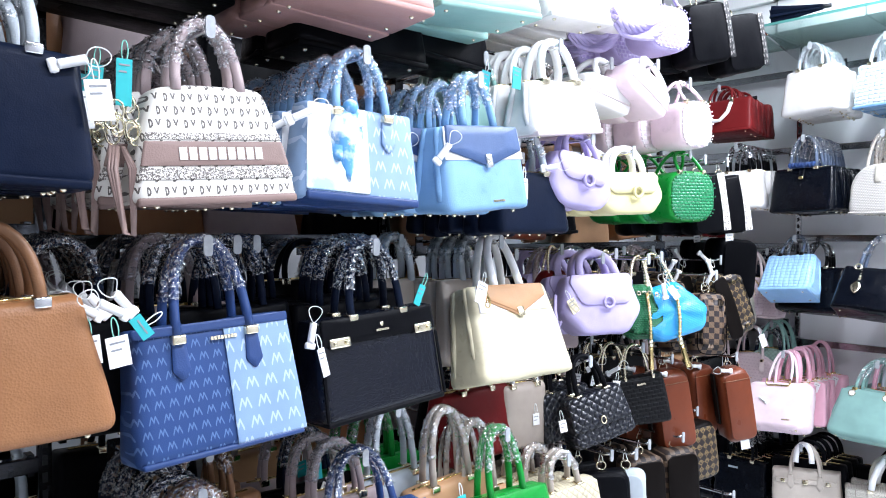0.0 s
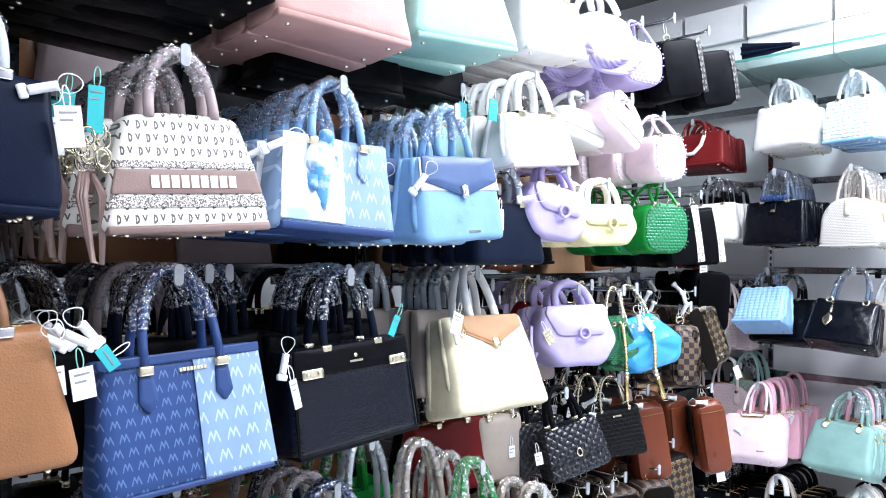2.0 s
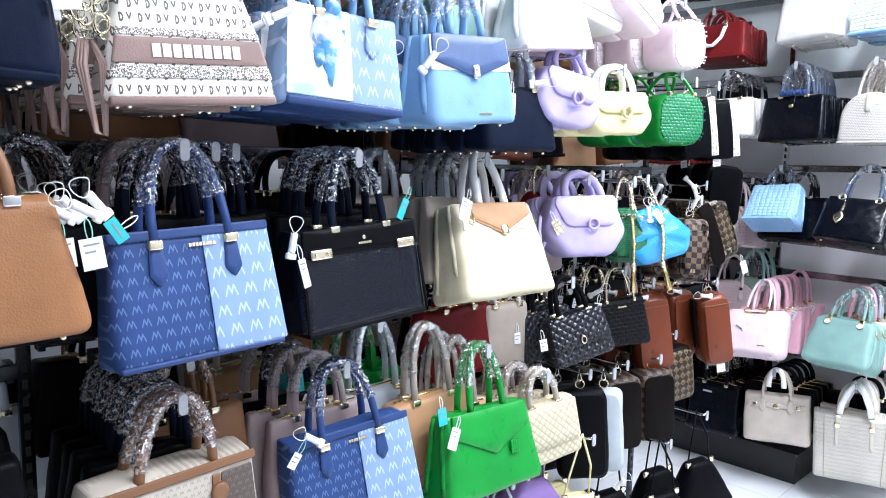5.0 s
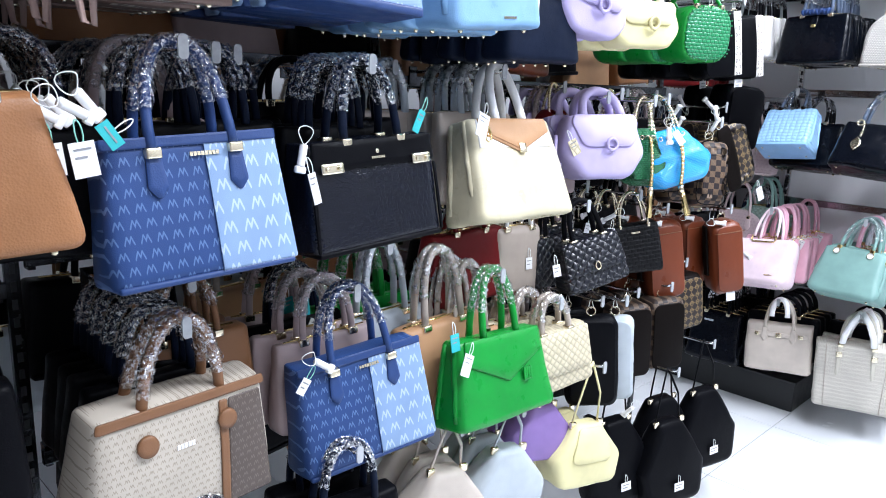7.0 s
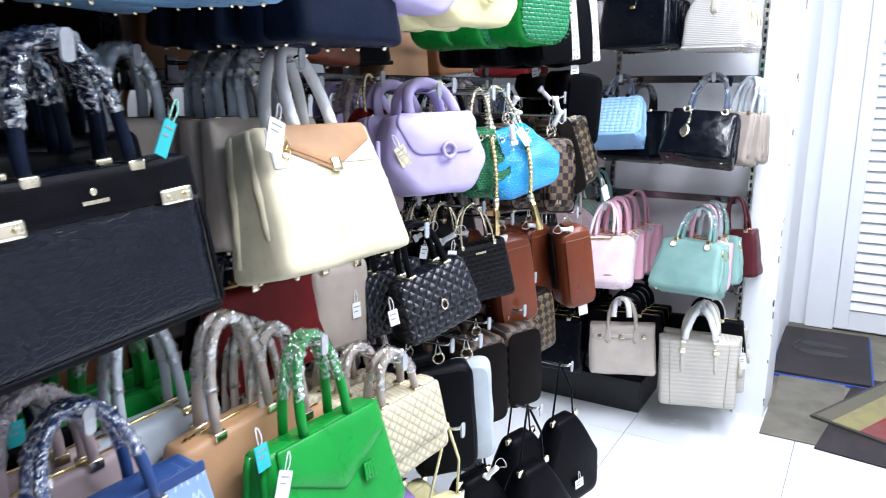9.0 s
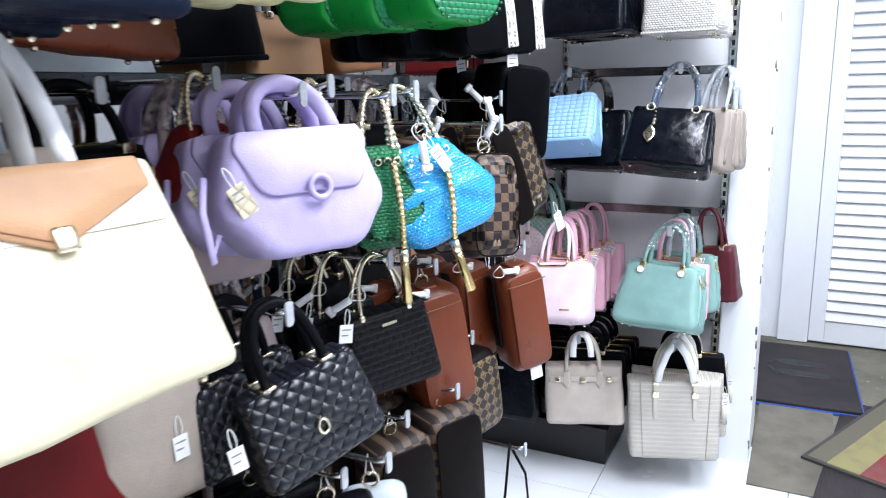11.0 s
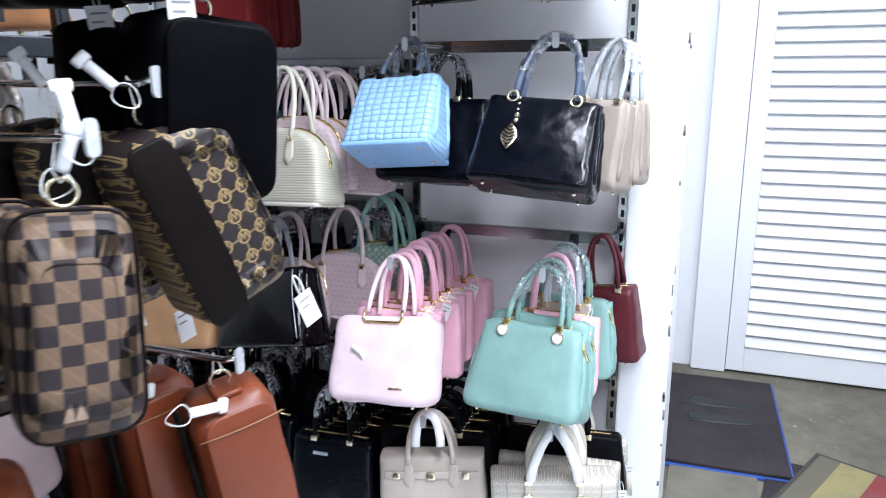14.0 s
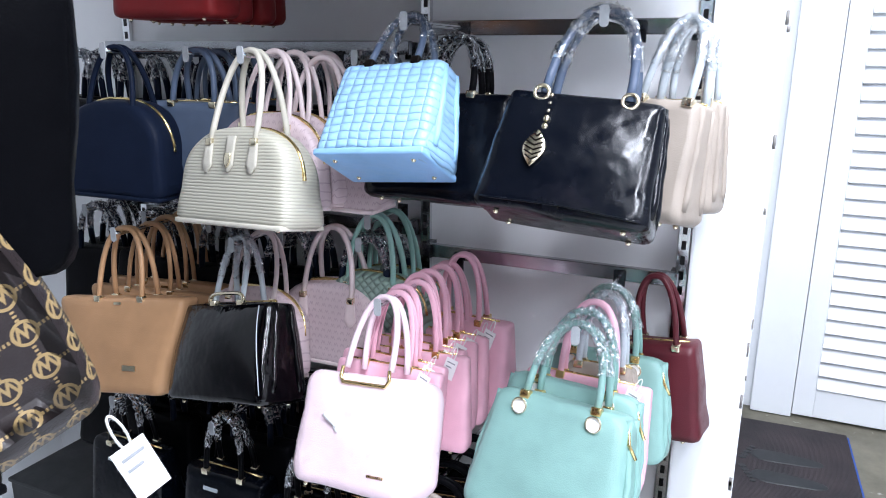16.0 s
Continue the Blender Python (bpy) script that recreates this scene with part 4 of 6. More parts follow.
def hex_case(name, label, front, side, w, h, d, rise):
    root = start_bag(name, label, "bag", "drum bags on hooks")
    s = Shape(oval(w, h, -rise, 3.2), d, d, 0.002, 0.006)
    body(root, s, side)
    bm = bmesh.new()
    s.plate(bm, [(x * 0.9, s.mid[1] + (z - s.mid[1]) * 0.9) for x, z in s.outline], 0.003, 0.0003)
    part("front_panel", bm, front, root)
    for i in range(24):
        a = 2 * math.pi * i / 24
        bm = bmesh.new()
        x, z = s.outline[int(i * 32 / 24)]
        s.plate(bm, disc(x * 0.93, s.mid[1] + (z - s.mid[1]) * 0.93, 0.0025, 0.0025, 6), 0.003, 0.003)
        part("stud", bm, front, root)
    handles(root, s, side, w * 0.5, 0.0, 0.005, 0.006, None, 2.2, "palegold")
    return root, s


def saddle(name, label, mat, w, h, d, rise, hmat, spread, badge="palegold", radius=0.008, puff=0.0, sleeve=None, lean=0.0):
    root = start_bag(name, label, "handbag", "saddle bags on hooks")
    o = rounded([(-w / 2, -rise - h * 0.62), (-w * 0.3, -rise - h), (w * 0.3, -rise - h), (w / 2, -rise - h * 0.62), (w * 0.4, -rise), (-w * 0.4, -rise)], [0.04, 0.05, 0.05, 0.04, 0.02, 0.02])
    s = Shape(o, d * 0.6, d, 0.012 + puff)
    body(root, s, mat)
    fl = rounded([(-w * 0.3, -rise - h * 0.5), (w * 0.3, -rise - h * 0.5), (w * 0.4, -rise - h * 0.12), (w * 0.36, -rise + 0.001), (-w * 0.36, -rise + 0.001), (-w * 0.4, -rise - h * 0.12)], [0.03, 0.03, 0.02, 0.01, 0.01, 0.02], 4, 4)
    flap(root, s, fl, mat, 0.006, 0.002)
    handles(root, s, hmat, spread, 0.0, radius, 0.004, sleeve, 2.2, None, lean)
    bm = bmesh.new()
    z = -rise - h * 0.47
    tube(bm, [(0.014 * math.cos(a), s.face(0, z) - 0.012, z + 0.014 * math.sin(a)) for a in [2 * math.pi * i / 20 for i in range(20)]], 0.0042, 7, closed=True)
    part("clasp", bm, badge, root)
    return root, s


def bead_strand(bm, line, r, per=4):
    """One strand of linked beads: a tube that swells and narrows along its length."""
    pts, radii = [], []
    for i, (a, b) in enumerate(zip(line, line[1:])):
        for k in range(per):
            pts.append(Vector(a).lerp(Vector(b), k / per))
            radii.append(r * (0.5 + 0.62 * math.sin(math.pi * (k + 0.5) / per)))
    start = len(bm.verts)
    tube(bm, pts, 1.0, 7)
    bm.verts.ensure_lookup_table()
    for i, p in enumerate(pts):
        for v in bm.verts[start + 7 * i:start + 7 * i + 7]:
            v.co = p + (v.co - p) * radii[i]


def chain_handle(root, x0, x1, z0, top, y, material, r=0.0048, n=15):
    line = arch(x0, x1, z0, top, y, 0, n * 2, 2.1)
    bm = bmesh.new()
    bead_strand(bm, line, r)
    part("chain", bm, material, root)


def pouch(name, label, mat, w, h, rise, chain="palegold", tassel=True, swing=0.0):
    """A soft drawstring pouch: narrow gathered neck, wide rounded base."""
    root = start_bag(name, label, "pouch bag", "woven pouches on hooks")
    o = rounded([(-w * 0.5, -rise - h * 0.7), (-w * 0.3, -rise - h), (w * 0.34, -rise - h), (w * 0.52, -rise - h * 0.62), (w * 0.2, -rise), (-w * 0.2, -rise)], [0.03, 0.035, 0.035, 0.03, 0.015, 0.015], 5, 5)
    s = Shape(o, 0.04, 0.1, 0.012, 0.02)
    bm = bmesh.new()
    s.build(bm)
    for v in bm.verts:
        f = max(0.0, min(1.0, (v.co.z - s.bottom) / (s.top - s.bottom)))
        v.co.y *= 1 + 0.22 * f * math.sin(v.co.x * 260)
    part("body", bm, mat, root)
    for k in range(4):
        bm = bmesh.new()
        x = -w * 0.16 + w * 0.107 * k
        z = s.top - h * 0.14
        tube(bm, [(x + 0.005 * math.cos(a), s.face(x, z) - 0.0015, z + 0.005 * math.sin(a)) for a in [2 * math.pi * i / 12 for i in range(12)]], 0.0016, 5, closed=True)
        part("eyelet", bm, "palegold", root)
    chain_handle(root, -w * 0.17, w * 0.17, s.top - 0.01, 0.006, -0.012, chain)
    chain_handle(root, -w * 0.17, w * 0.17, s.top - 0.01, 0.006, 0.012, chain)
    if tassel:
        bm = bmesh.new()
        x0 = w * 0.1
        z0 = s.top - h * 0.14
        line = [(x0 + swing * f, s.face(x0, z0 - h * 0.5 * f) - 0.008 - 0.01 * math.sin(3 * f), z0 - (h * 0.85) * f) for f in [i / 14 for i in range(15)]]
        bead_strand(bm, line, 0.0055)
        t = part("tassel_chain", bm, "gold", root)
        end = Vector(line[-1])
        bm = bmesh.new()
        tube(bm, [end, end - Vector((0, 0, 0.018))], 0.0075, 10)
        part("tassel_cap", bm, "palegold", t)
        bm = bmesh.new()
        fringe = []
        for zz, rr in ((-0.017, 0.0062), (-0.04, 0.0068), (-0.082, 0.0082)):
            fringe.append([bm.verts.new(end + Vector((rr * (1 if k % 2 else 0.7) * math.cos(math.pi * k / 14), rr * (1 if k % 2 else 0.7) * math.sin(math.pi * k / 14), zz + (0.004 if k % 4 == 1 else 0)))) for k in range(28)])
        for a, b in zip(fringe, fringe[1:]):
            for k in range(28):
                bm.faces.new((a[k], a[(k + 1) % 28], b[(k + 1) % 28], b[k]))
        bm.faces.new(fringe[0])
        bm.faces.new(fringe[-1])
        part("tassel_fringe", bm, "gold", t)
    return root, s


def dome_bag(name, label, mat, w, h, d, rise, hmat, spread, sleeve=None, trim=None, badge=None, radius=0.006):
    root = start_bag(name, label)
    s = Shape(dome(w, h, -rise), d * 0.7, d, 0.004)
    body(root, s, mat)
    handles(root, s, hmat, spread, 0.0, radius, h * 0.16, sleeve, 2.2, "palegold", 0.0, trim)
    bm = bmesh.new()
    tube(bm, [(x, 0, z + 0.001) for x, z in s.outline[1:24]], 0.004, 6)
    part("zip", bm, "gold", root)
    base_panel(root, s, trim or mat, 0.01)
    feet(root, s)
    if badge:
        bm = bmesh.new()
        z = s.top - h * 0.2
        s.plate(bm, rounded([(-0.011, z - 0.035), (0, z - 0.05), (0.011, z - 0.035), (0.012, z + 0.02), (-0.012, z + 0.02)], 0.004, 3, 2), 0.004)
        b = part("clasp_strap", bm, trim or mat, root)
        bm = bmesh.new()
        s.plate(bm, rounded([(-0.008, z - 0.03), (0, z - 0.041), (0.008, z - 0.03), (0.008, z - 0.012), (-0.008, z - 0.012)], 0.002, 2, 2), 0.003, 0.0055)
        part("badge", bm, badge, b)
    return root, s


def foam_handles(root, s, spread, rise_over=0.0, mat="foam", radius=0.009, lean=0.0):
    handles(root, s, mat, spread, 0.0, radius, 0.004, None, 2.2, None, lean, None, 3, "white foam wrapped handle")


# ---- the open rack, bay one ----
HA = 1.28
# smooth navy bag and tan pebbled bag at the start of the rack
r, s = simple_bag("handbag", "smooth dark navy leather handbag with silver handle fittings", "navy", 0.23, 0.277, 0.166, 0.05, 0.1, 0.092, "palegrey", 0.13, "film_milky", "navy", True, 0.0075, rings="chrome")
security_tag(r, 0.12, -0.04, -0.1, 10, 70)
tag(r, 0.125, -0.05, -0.1, "paper", 0.03, 0.05, -10)
hang_a(r, 0.18, 1.322, 1.735, 2.5, -4.4, behind=5)
r, s = simple_bag("handbag", "tan pebbled leather handbag with metal handle fittings", "tan", 0.235, 0.3, 0.176, 0.06, 0.105, 0.091, "brown", 0.14, None, None, True, 0.0075, rings="chrome")
security_tag(r, 0.13, -0.05, -0.1, 10, -60)
security_tag(r, 0.15, -0.05, -0.09, 20, -40)
tag(r, 0.145, -0.05, -0.12, "paper", 0.028, 0.04, -6, "mint_thread")
hang_a(r, 0.176, 1.344, 1.424, -2.5, -1.2, behind=5)
taupe_src = r

# lettered canvas bag
r = start_bag("handbag", "cream lettered canvas handbag with taupe band and wrapped handles")
s = Shape(trapezoid(0.168, 0.245, 0.166, -0.084, 0.03, 0.012), 0.06, 0.115, 0.002)
body(r, s, "letters")


def band(root, s, z0, z1, material, half0, half1, name="band", thick=0.0012):
    bm = bmesh.new()
    s.plate(bm, rounded([(-half0, z0), (half0, z0), (half1, z1), (-half1, z1)], 0.001, 1, 6), thick, 0.0004)
    return part(name, bm, material, root)


def half_at(s, z):
    f = (s.top - z) / (s.top - s.bottom)
    return (0.168 + (0.245 - 0.168) * f) / 2 - 0.004


speck = Nodes("speckled_trim")
sp = speck.noise(420.0, 2.0)
M["speck"] = speck.done(speck.mix(speck.span(sp, 0.46, 0.54), (0.7, 0.67, 0.62), (0.12, 0.1, 0.09)), 0.5)
for z0, z1, mt in ((-0.161, -0.151, "speck"), (-0.197, -0.163, "strap"), (-0.216, -0.199, "speck")):
    band(r, s, z0, z1, mt, half_at(s, z0), half_at(s, z1))
bars(r, s, 0.006, -0.180, [0.0105] * 9, 0.0175, "white", 0.0031, 0.002)
base_panel(r, s, "strap", 0.012)
feet(r, s)
handles(r, s, "mauve", 0.092, 0.0, 0.0078, 0.006, "film", 2.2, None, 0.0, None, 4)
tag(r, -0.112, -0.04, -0.03, "cyan", 0.02, 0.062, 5, "mint_thread")
for k in range(3):
    bm = bmesh.new()
    tube(bm, [(-0.128 - 0.004 * k, -0.03, -0.17), (-0.136 - 0.004 * k, -0.045, -0.2), (-0.13, -0.045, -0.285), (-0.118, -0.04, -0.29), (-0.116 + 0.003 * k, -0.04, -0.2), (-0.122, -0.03, -0.17)], 0.0055, 6, 0, 0.5)
    part("shoulder_strap", bm, "strap", r, "folded taupe shoulder strap")
rngc = random.Random(8)
for k in range(10):
    bm = bmesh.new()
    p = Vector((-0.12 + rngc.uniform(-0.02, 0.015), -0.03 + rngc.uniform(-0.015, 0.01), -0.13 + rngc.uniform(-0.03, 0.02)))
    tube(bm, [p + Vector((0.009 * math.cos(a), rngc.uniform(-0.002, 0.002), 0.013 * math.sin(a))) for a in [2 * math.pi * i / 10 for i in range(10)]], 0.0016, 5, closed=True)
    part("chain_clip", bm, "palegold", r, "gold clip ring")
hang_a(r, 0.468, 1.347, 1.712, -3.7, -7.2, 1.8, behind=5)

# light blue monogram bag with a cloud-print half and a knotted scarf
r = start_bag("handbag", "light blue monogram handbag with white printed half and scarf")
s = Shape(trapezoid(0.2, 0.223, 0.159, -0.093, 0.006, 0.01), 0.055, 0.1, 0.002)
body(r, s, "mk_light")
bm = bmesh.new()
s.plate(bm, rounded([(-0.106, s.bottom + 0.014), (0.008, s.bottom + 0.014), (0.008, s.top - 0.003), (-0.098, s.top - 0.003)], 0.003, 2, 6), 0.0012)
part("front_panel", bm, "cloud", r, "white and blue cloud-print panel")
base_panel(r, s, "denim", 0.014)
handles(r, s, "sky", 0.095, 0.0, 0.0072, 0.014, "film", 2.2, "palegold", 0.0, "mk_light", 6)
bm = bmesh.new()
for k, (dx, l) in enumerate(((-0.03, 0.12), (-0.05, 0.09), (-0.008, 0.03))):
    rows = []
    for i in range(9):
        f = i / 8
        w = 0.006 + 0.02 * math.sin(math.pi * min(1, f * 0.9 + 0.1))
        x = -0.028 + (dx + 0.028) * f
        z = s.top - 0.004 - l * f
        y = s.face(x, z) - 0.006 - 0.004 * math.sin(5 * f + k)
        rows.append([bm.verts.new((x - w, y + 0.004, z)), bm.verts.new((x, y - 0.004, z - 0.004)), bm.verts.new((x + w, y + 0.003, z + 0.002))])
    for a, b in zip(rows, rows[1:]):
        bm.faces.new((a[0], a[1], b[1], b[0]))
        bm.faces.new((a[1], a[2], b[2], b[1]))
got = bmesh.ops.create_uvsphere(bm, u_segments=10, v_segments=8, radius=0.013)["verts"]
bmesh.ops.translate(bm, verts=got, vec=(-0.026, s.face(-0.026, s.top) - 0.01, s.top - 0.004))
sc = part("scarf", bm, "scarf", r, "blue and white printed scarf knotted on handle")
mod = sc.modifiers.new("thickness", "SOLIDIFY")
mod.thickness = 0.0015
security_tag(r, -0.1, -0.05, -0.115, 20, 60)
hang_a(r, 0.739, 1.341, 1.716, 3.2, -6.4, -2.9, behind=5)

# envelope bag
r, s = simple_bag("handbag", "sky blue handbag with navy envelope flap and wrapped handles", "sky", 0.211, 0.242, 0.165, 0.06, 0.11, 0.087, "sky", 0.085, "film", None, True, 0.0075, 0.003, rings=None, top_zip=False, fold="sky", power=2.2, seed=7)
envelope_flap(r, s, 0.208, 0.048, 0.078, "deepsky", "white", 0.066)
lock(r, s, 0.0, s.top - 0.068, 0.016, 0.026, "white_metal")
bars(r, s, 0.02, s.bottom + 0.02, [0.004] * 7, 0.004, "palegold", 0.001)
security_tag(r, -0.11, -0.055, -0.125, 20, 35)
hang_a(r, 1.004, 1.335, 1.711, -4.4, 1.3, 1.1, behind=5)

# row of dark bags seen from below, above
r, s = simple_bag("handbag", "black lettered handbag with studded base", "letters_dark", 0.27, 0.32, 0.17, 0.07, 0.13, 0.07, "black", 0.12, "film", "black", True, 0.007)
hang_a(r, 0.44, HA + 0.06, 2.05, 0, 2, behind=4, step=0.085, squash=0.7)
r, s = simple_bag("handbag", "dusty pink leather handbag with studded base", "dusty", 0.22, 0.26, 0.17, 0.08, 0.14, 0.08, "dusty", 0.1, None, "dusty", True, 0.007, fold="dusty")
hang_a(r, 0.735, HA + 0.05, 2.04, 2, -8, behind=2, step=0.1, squash=0.8)
r, s = simple_bag("handbag", "mint green leather handbag with studded base", "mint", 0.2, 0.26, 0.17, 0.08, 0.13, 0.08, "mint", 0.1, None, "mint", True, 0.007)
hang_a(r, 1.0, HA + 0.05, 2.08, -3, -8, behind=1, step=0.1)
r, s = simple_bag("handbag", "black leather handbag with studded base", "black", 0.28, 0.32, 0.18, 0.07, 0.13, 0.07, "black", 0.12, None, "black", True, 0.007)
hang_a(r, 0.84, 1.5, 2.0, 0, 0, behind=1, step=0.09)
black_src = r
for bx, by, bz in ((1.06, 1.52, 2.03), (0.18, 1.42, 2.05), (-0.15, 1.36, 2.05)):
    copy_thing(black_src, pose(bx, by, bz, 0, 2, 3))
    hook_arm(bx, by - 0.06, 1.775, bz - 0.004)

# second row: two-tone tote, croc bag, cream bag with tan flap
tote, s = two_tone_tote(0.26, 2)
tag(tote, -0.082, -0.06, -0.095, "cyan", 0.034, 0.018, 60, "white_thread", 0, 1)
dark, s2 = simple_bag("handbag", "black leather handbag with plastic-wrapped handles", "black", 0.22, 0.25, 0.17, 0.05, 0.09, 0.105, "darknavy", 0.11, "film", None, True, 0.0075, rings=None, top_zip=False, seed=9)
mauve_bag, s3 = simple_bag("handbag", "mauve leather handbag with plastic-wrapped handles", "mauve", 0.22, 0.25, 0.17, 0.05, 0.09, 0.105, "mauve", 0.11, "film", None, True, 0.0075, seed=10)
hang_a(tote, 0.485, 1.396, 1.401, -3, -2.9, -5.4, behind=5, others=(dark, mauve_bag, dark, dark, dark))
hang_a(dark, 0.585, 1.5, 1.40, 0, 0, behind=2)
hang_a(mauve_bag, 0.30, 1.68, 1.40, 3, 5, behind=0)
for by in (1.47, 1.53, 1.6):
    copy_thing(dark, pose(0.31, by, 1.4, 0, JIT.uniform(-3, 3), 4))

r = start_bag("handbag", "black croc-embossed handbag with gold turn-lock plates")
s = Shape(trapezoid(0.277, 0.289, 0.18, -0.123, 0.006, 0.012), 0.06, 0.105, 0.003)
body(r, s, "croc")
bm = bmesh.new()
s.plate(bm, rounded([(-0.134, s.top - 0.045), (0.134, s.top - 0.045), (0.13, s.top + 0.001), (-0.13, s.top + 0.001)], 0.004, 2, 6), 0.004)
part("top_band", bm, "black", r, "smooth black top band")
for sx in (-1, 1):
    bm = bmesh.new()
    s.plate(bm, rounded([(sx * 0.138 - 0.003, s.bottom + 0.008), (sx * 0.138 + 0.003, s.bottom + 0.008), (sx * 0.134 + 0.003, s.top - 0.05), (sx * 0.134 - 0.003, s.top - 0.05)], 0.002, 1, 6), 0.003)
    part("edge_trim", bm, "black", r)
lock(r, s, -0.098, s.top - 0.04, 0.044, 0.017, "palegold", 2)
lock(r, s, 0.098, s.top - 0.04, 0.044, 0.017, "palegold", 2)
bars(r, s, 0.0, s.top - 0.03, [0.003] * 8, 0.004, "palegold", 0.0008, 0.005)
bm = bmesh.new()
s.plate(bm, disc(0, s.top - 0.02, 0.004, 0.004, 10), 0.001, 0.005)
part("emblem", bm, "palegold", r)
handles(r, s, "darknavy", 0.118, 0.0, 0.0075, 0.004, "film", 2.2, "palegold", 0.0, None, 12)
base_panel(r, s, "black", 0.01)
feet(r, s)
tag(r, 0.105, -0.055, -0.06, "cyan", 0.016, 0.04, 30, "mint_thread")
security_tag(r, -0.155, -0.05, -0.12, 0, 15)
tag(r, -0.15, -0.05, -0.14, "paper", 0.014, 0.05, -12)
hang_a(r, 0.815, 1.416, 1.394, -2.7, 2, -1.2, behind=4, others=(dark, dark, black_src))
for bx in (0.9, 0.64):
    copy_thing(dark, pose(bx, 1.56, 1.4, 0, 0, 4))
    copy_thing(dark, pose(bx + 0.01, 1.62, 1.4, 0, 2, 0))
    hook_arm(bx, 1.5, 1.775, 1.396)

r, s = simple_bag("handbag", "cream yellow handbag with tan envelope flap", "beige", 0.249, 0.294, 0.218, 0.07, 0.13, 0.112, "foam", 0.082, None, None, True, 0.0095, 0.004, rings=None, top_zip=False, fold="beige", power=2.2)
envelope_flap(r, s, 0.215, 0.03, 0.075, "flaptan", "white", 0.064)
lock(r, s, 0.006, s.top - 0.066, 0.02, 0.022, "palegold")
stitch(r, s, [(-0.1, s.top - 0.006), (-0.094, s.top - 0.03), (0.0, s.top - 0.068)], "tan", 0.0007, 0.0065)
tag(r, -0.105, -0.075, -0.09, "paper", 0.028, 0.05, 25)
for k in range(2):
    bm = bmesh.new()
    tube(bm, [(-0.108 + 0.009 * math.cos(a), -0.065 - 0.004 * k, -0.14 - 0.012 * k + 0.016 * math.sin(a)) for a in [2 * math.pi * i / 14 for i in range(14)]], 0.0018, 5, closed=True)
    part("strap_ring", bm, "gold", r)
beige_bag = r
r2, s = simple_bag("handbag", "taupe leather handbag behind cream bag", "taupe", 0.22, 0.26, 0.2, 0.05, 0.09, 0.095, "palegrey", 0.09, "film_milky", None, True, 0.009, rings=None)
hang_a(beige_bag, 1.258, 1.515, 1.398, 0.6, -3.0, -14.9, behind=3, step=0.055, others=(r2,))
hang_a(r2, 1.1, 1.69, 1.40, 0, 0, behind=0)

# third row: canvas bag with brown handles, smaller two-tone tote, emerald bag
r = start_bag("handbag", "beige monogram canvas handbag with brown leather trim")
s = Shape(trapezoid(0.27, 0.31, 0.2, -0.112, 0.01, 0.02), 0.07, 0.13, 0.004)
body(r, s, "canvas")
bm = bmesh.new()
s.plate(bm, rounded([(0.07, s.bottom + 0.004), (0.15, s.bottom + 0.004), (0.128, s.top - 0.02), (0.07, s.top - 0.02)], 0.004, 2, 5), 0.0015)
part("side_panel", bm, "canvas_brown", r, "dark brown monogram panel")
bm = bmesh.new()
s.plate(bm, rounded([(-0.137, s.top - 0.013), (0.137, s.top - 0.013), (0.134, s.top + 0.002), (-0.134, s.top + 0.002)], 0.004, 3, 6), 0.003)
part("top_band", bm, "brown", r, "brown leather rim")
bm = bmesh.new()
s.plate(bm, rounded([(0.055, s.bottom + 0.004), (0.07, s.bottom + 0.004), (0.067, s.top - 0.02), (0.053, s.top - 0.02)], 0.002, 1, 5), 0.0025)
part("strip", bm, "brown", r)
handles(r, s, "brown", 0.13, 0.0, 0.0085, 0.05, "film", 2.2, None, 0.0, None, 14)
for sx in (-1, 1):
    bm = bmesh.new()
    s.plate(bm, disc(sx * 0.065, s.top - 0.05, 0.016, 0.016, 18), 0.006, 0.002)
    part("handle_tab", bm, "brown", r)
bars(r, s, -0.005, s.top - 0.07, [0.005] * 5, 0.007, "white", 0.001)
feet(r, s)
hang_a(r, 0.482, 1.415, 1.015, 0.4, 6, 8, behind=4, others=(dark,))
tote2, s = two_tone_tote(0.278, 16)
security_tag(tote2, -0.1, -0.055, -0.1, 10, -50)
tag(tote2, -0.1, -0.05, -0.11, "paper", 0.016, 0.03, 40, "mint_thread")
hang_a(tote2, 0.827, 1.466, 0.993, -5, -8.5, -4.6, behind=4, others=(mauve_bag, mauve_bag, dark))
brown_box, s = simple_bag("handbag", "brown leather handbag deep in the rack", "brown", 0.22, 0.25, 0.18, 0.05, 0.09, 0.1, "brown", 0.1, "film", None, True)
hang_a(brown_box, 0.57, 1.58, 1.03, 0, 0, behind=1)
r, s = simple_bag("handbag", "emerald green handbag with pleated clasp flap", "green", 0.268, 0.31, 0.185, 0.05, 0.1, 0.132, "green", 0.105, "film", None, True, 0.0078, 0.003, rings=None, top_zip=False, fold="green", power=2.2, seed=18)
envelope_flap(r, s, 0.245, 0.048, 0.1, "green")
for k in range(4):
    bm = bmesh.new()
    x = 0.045 + 0.007 * k
    s.plate(bm, rounded([(x - 0.003, s.top - 0.108), (x + 0.003, s.top - 0.108), (x + 0.006, s.top - 0.08), (x, s.top - 0.08)], 0.001, 1, 2), 0.004, 0.006)
    part("clasp", bm, "green", r)
tag(r, -0.115, -0.05, -0.13, "paper", 0.026, 0.045, 25)
tag(r, -0.15, -0.03, -0.085, "cyan", 0.024, 0.036, -5)
green_bag = r
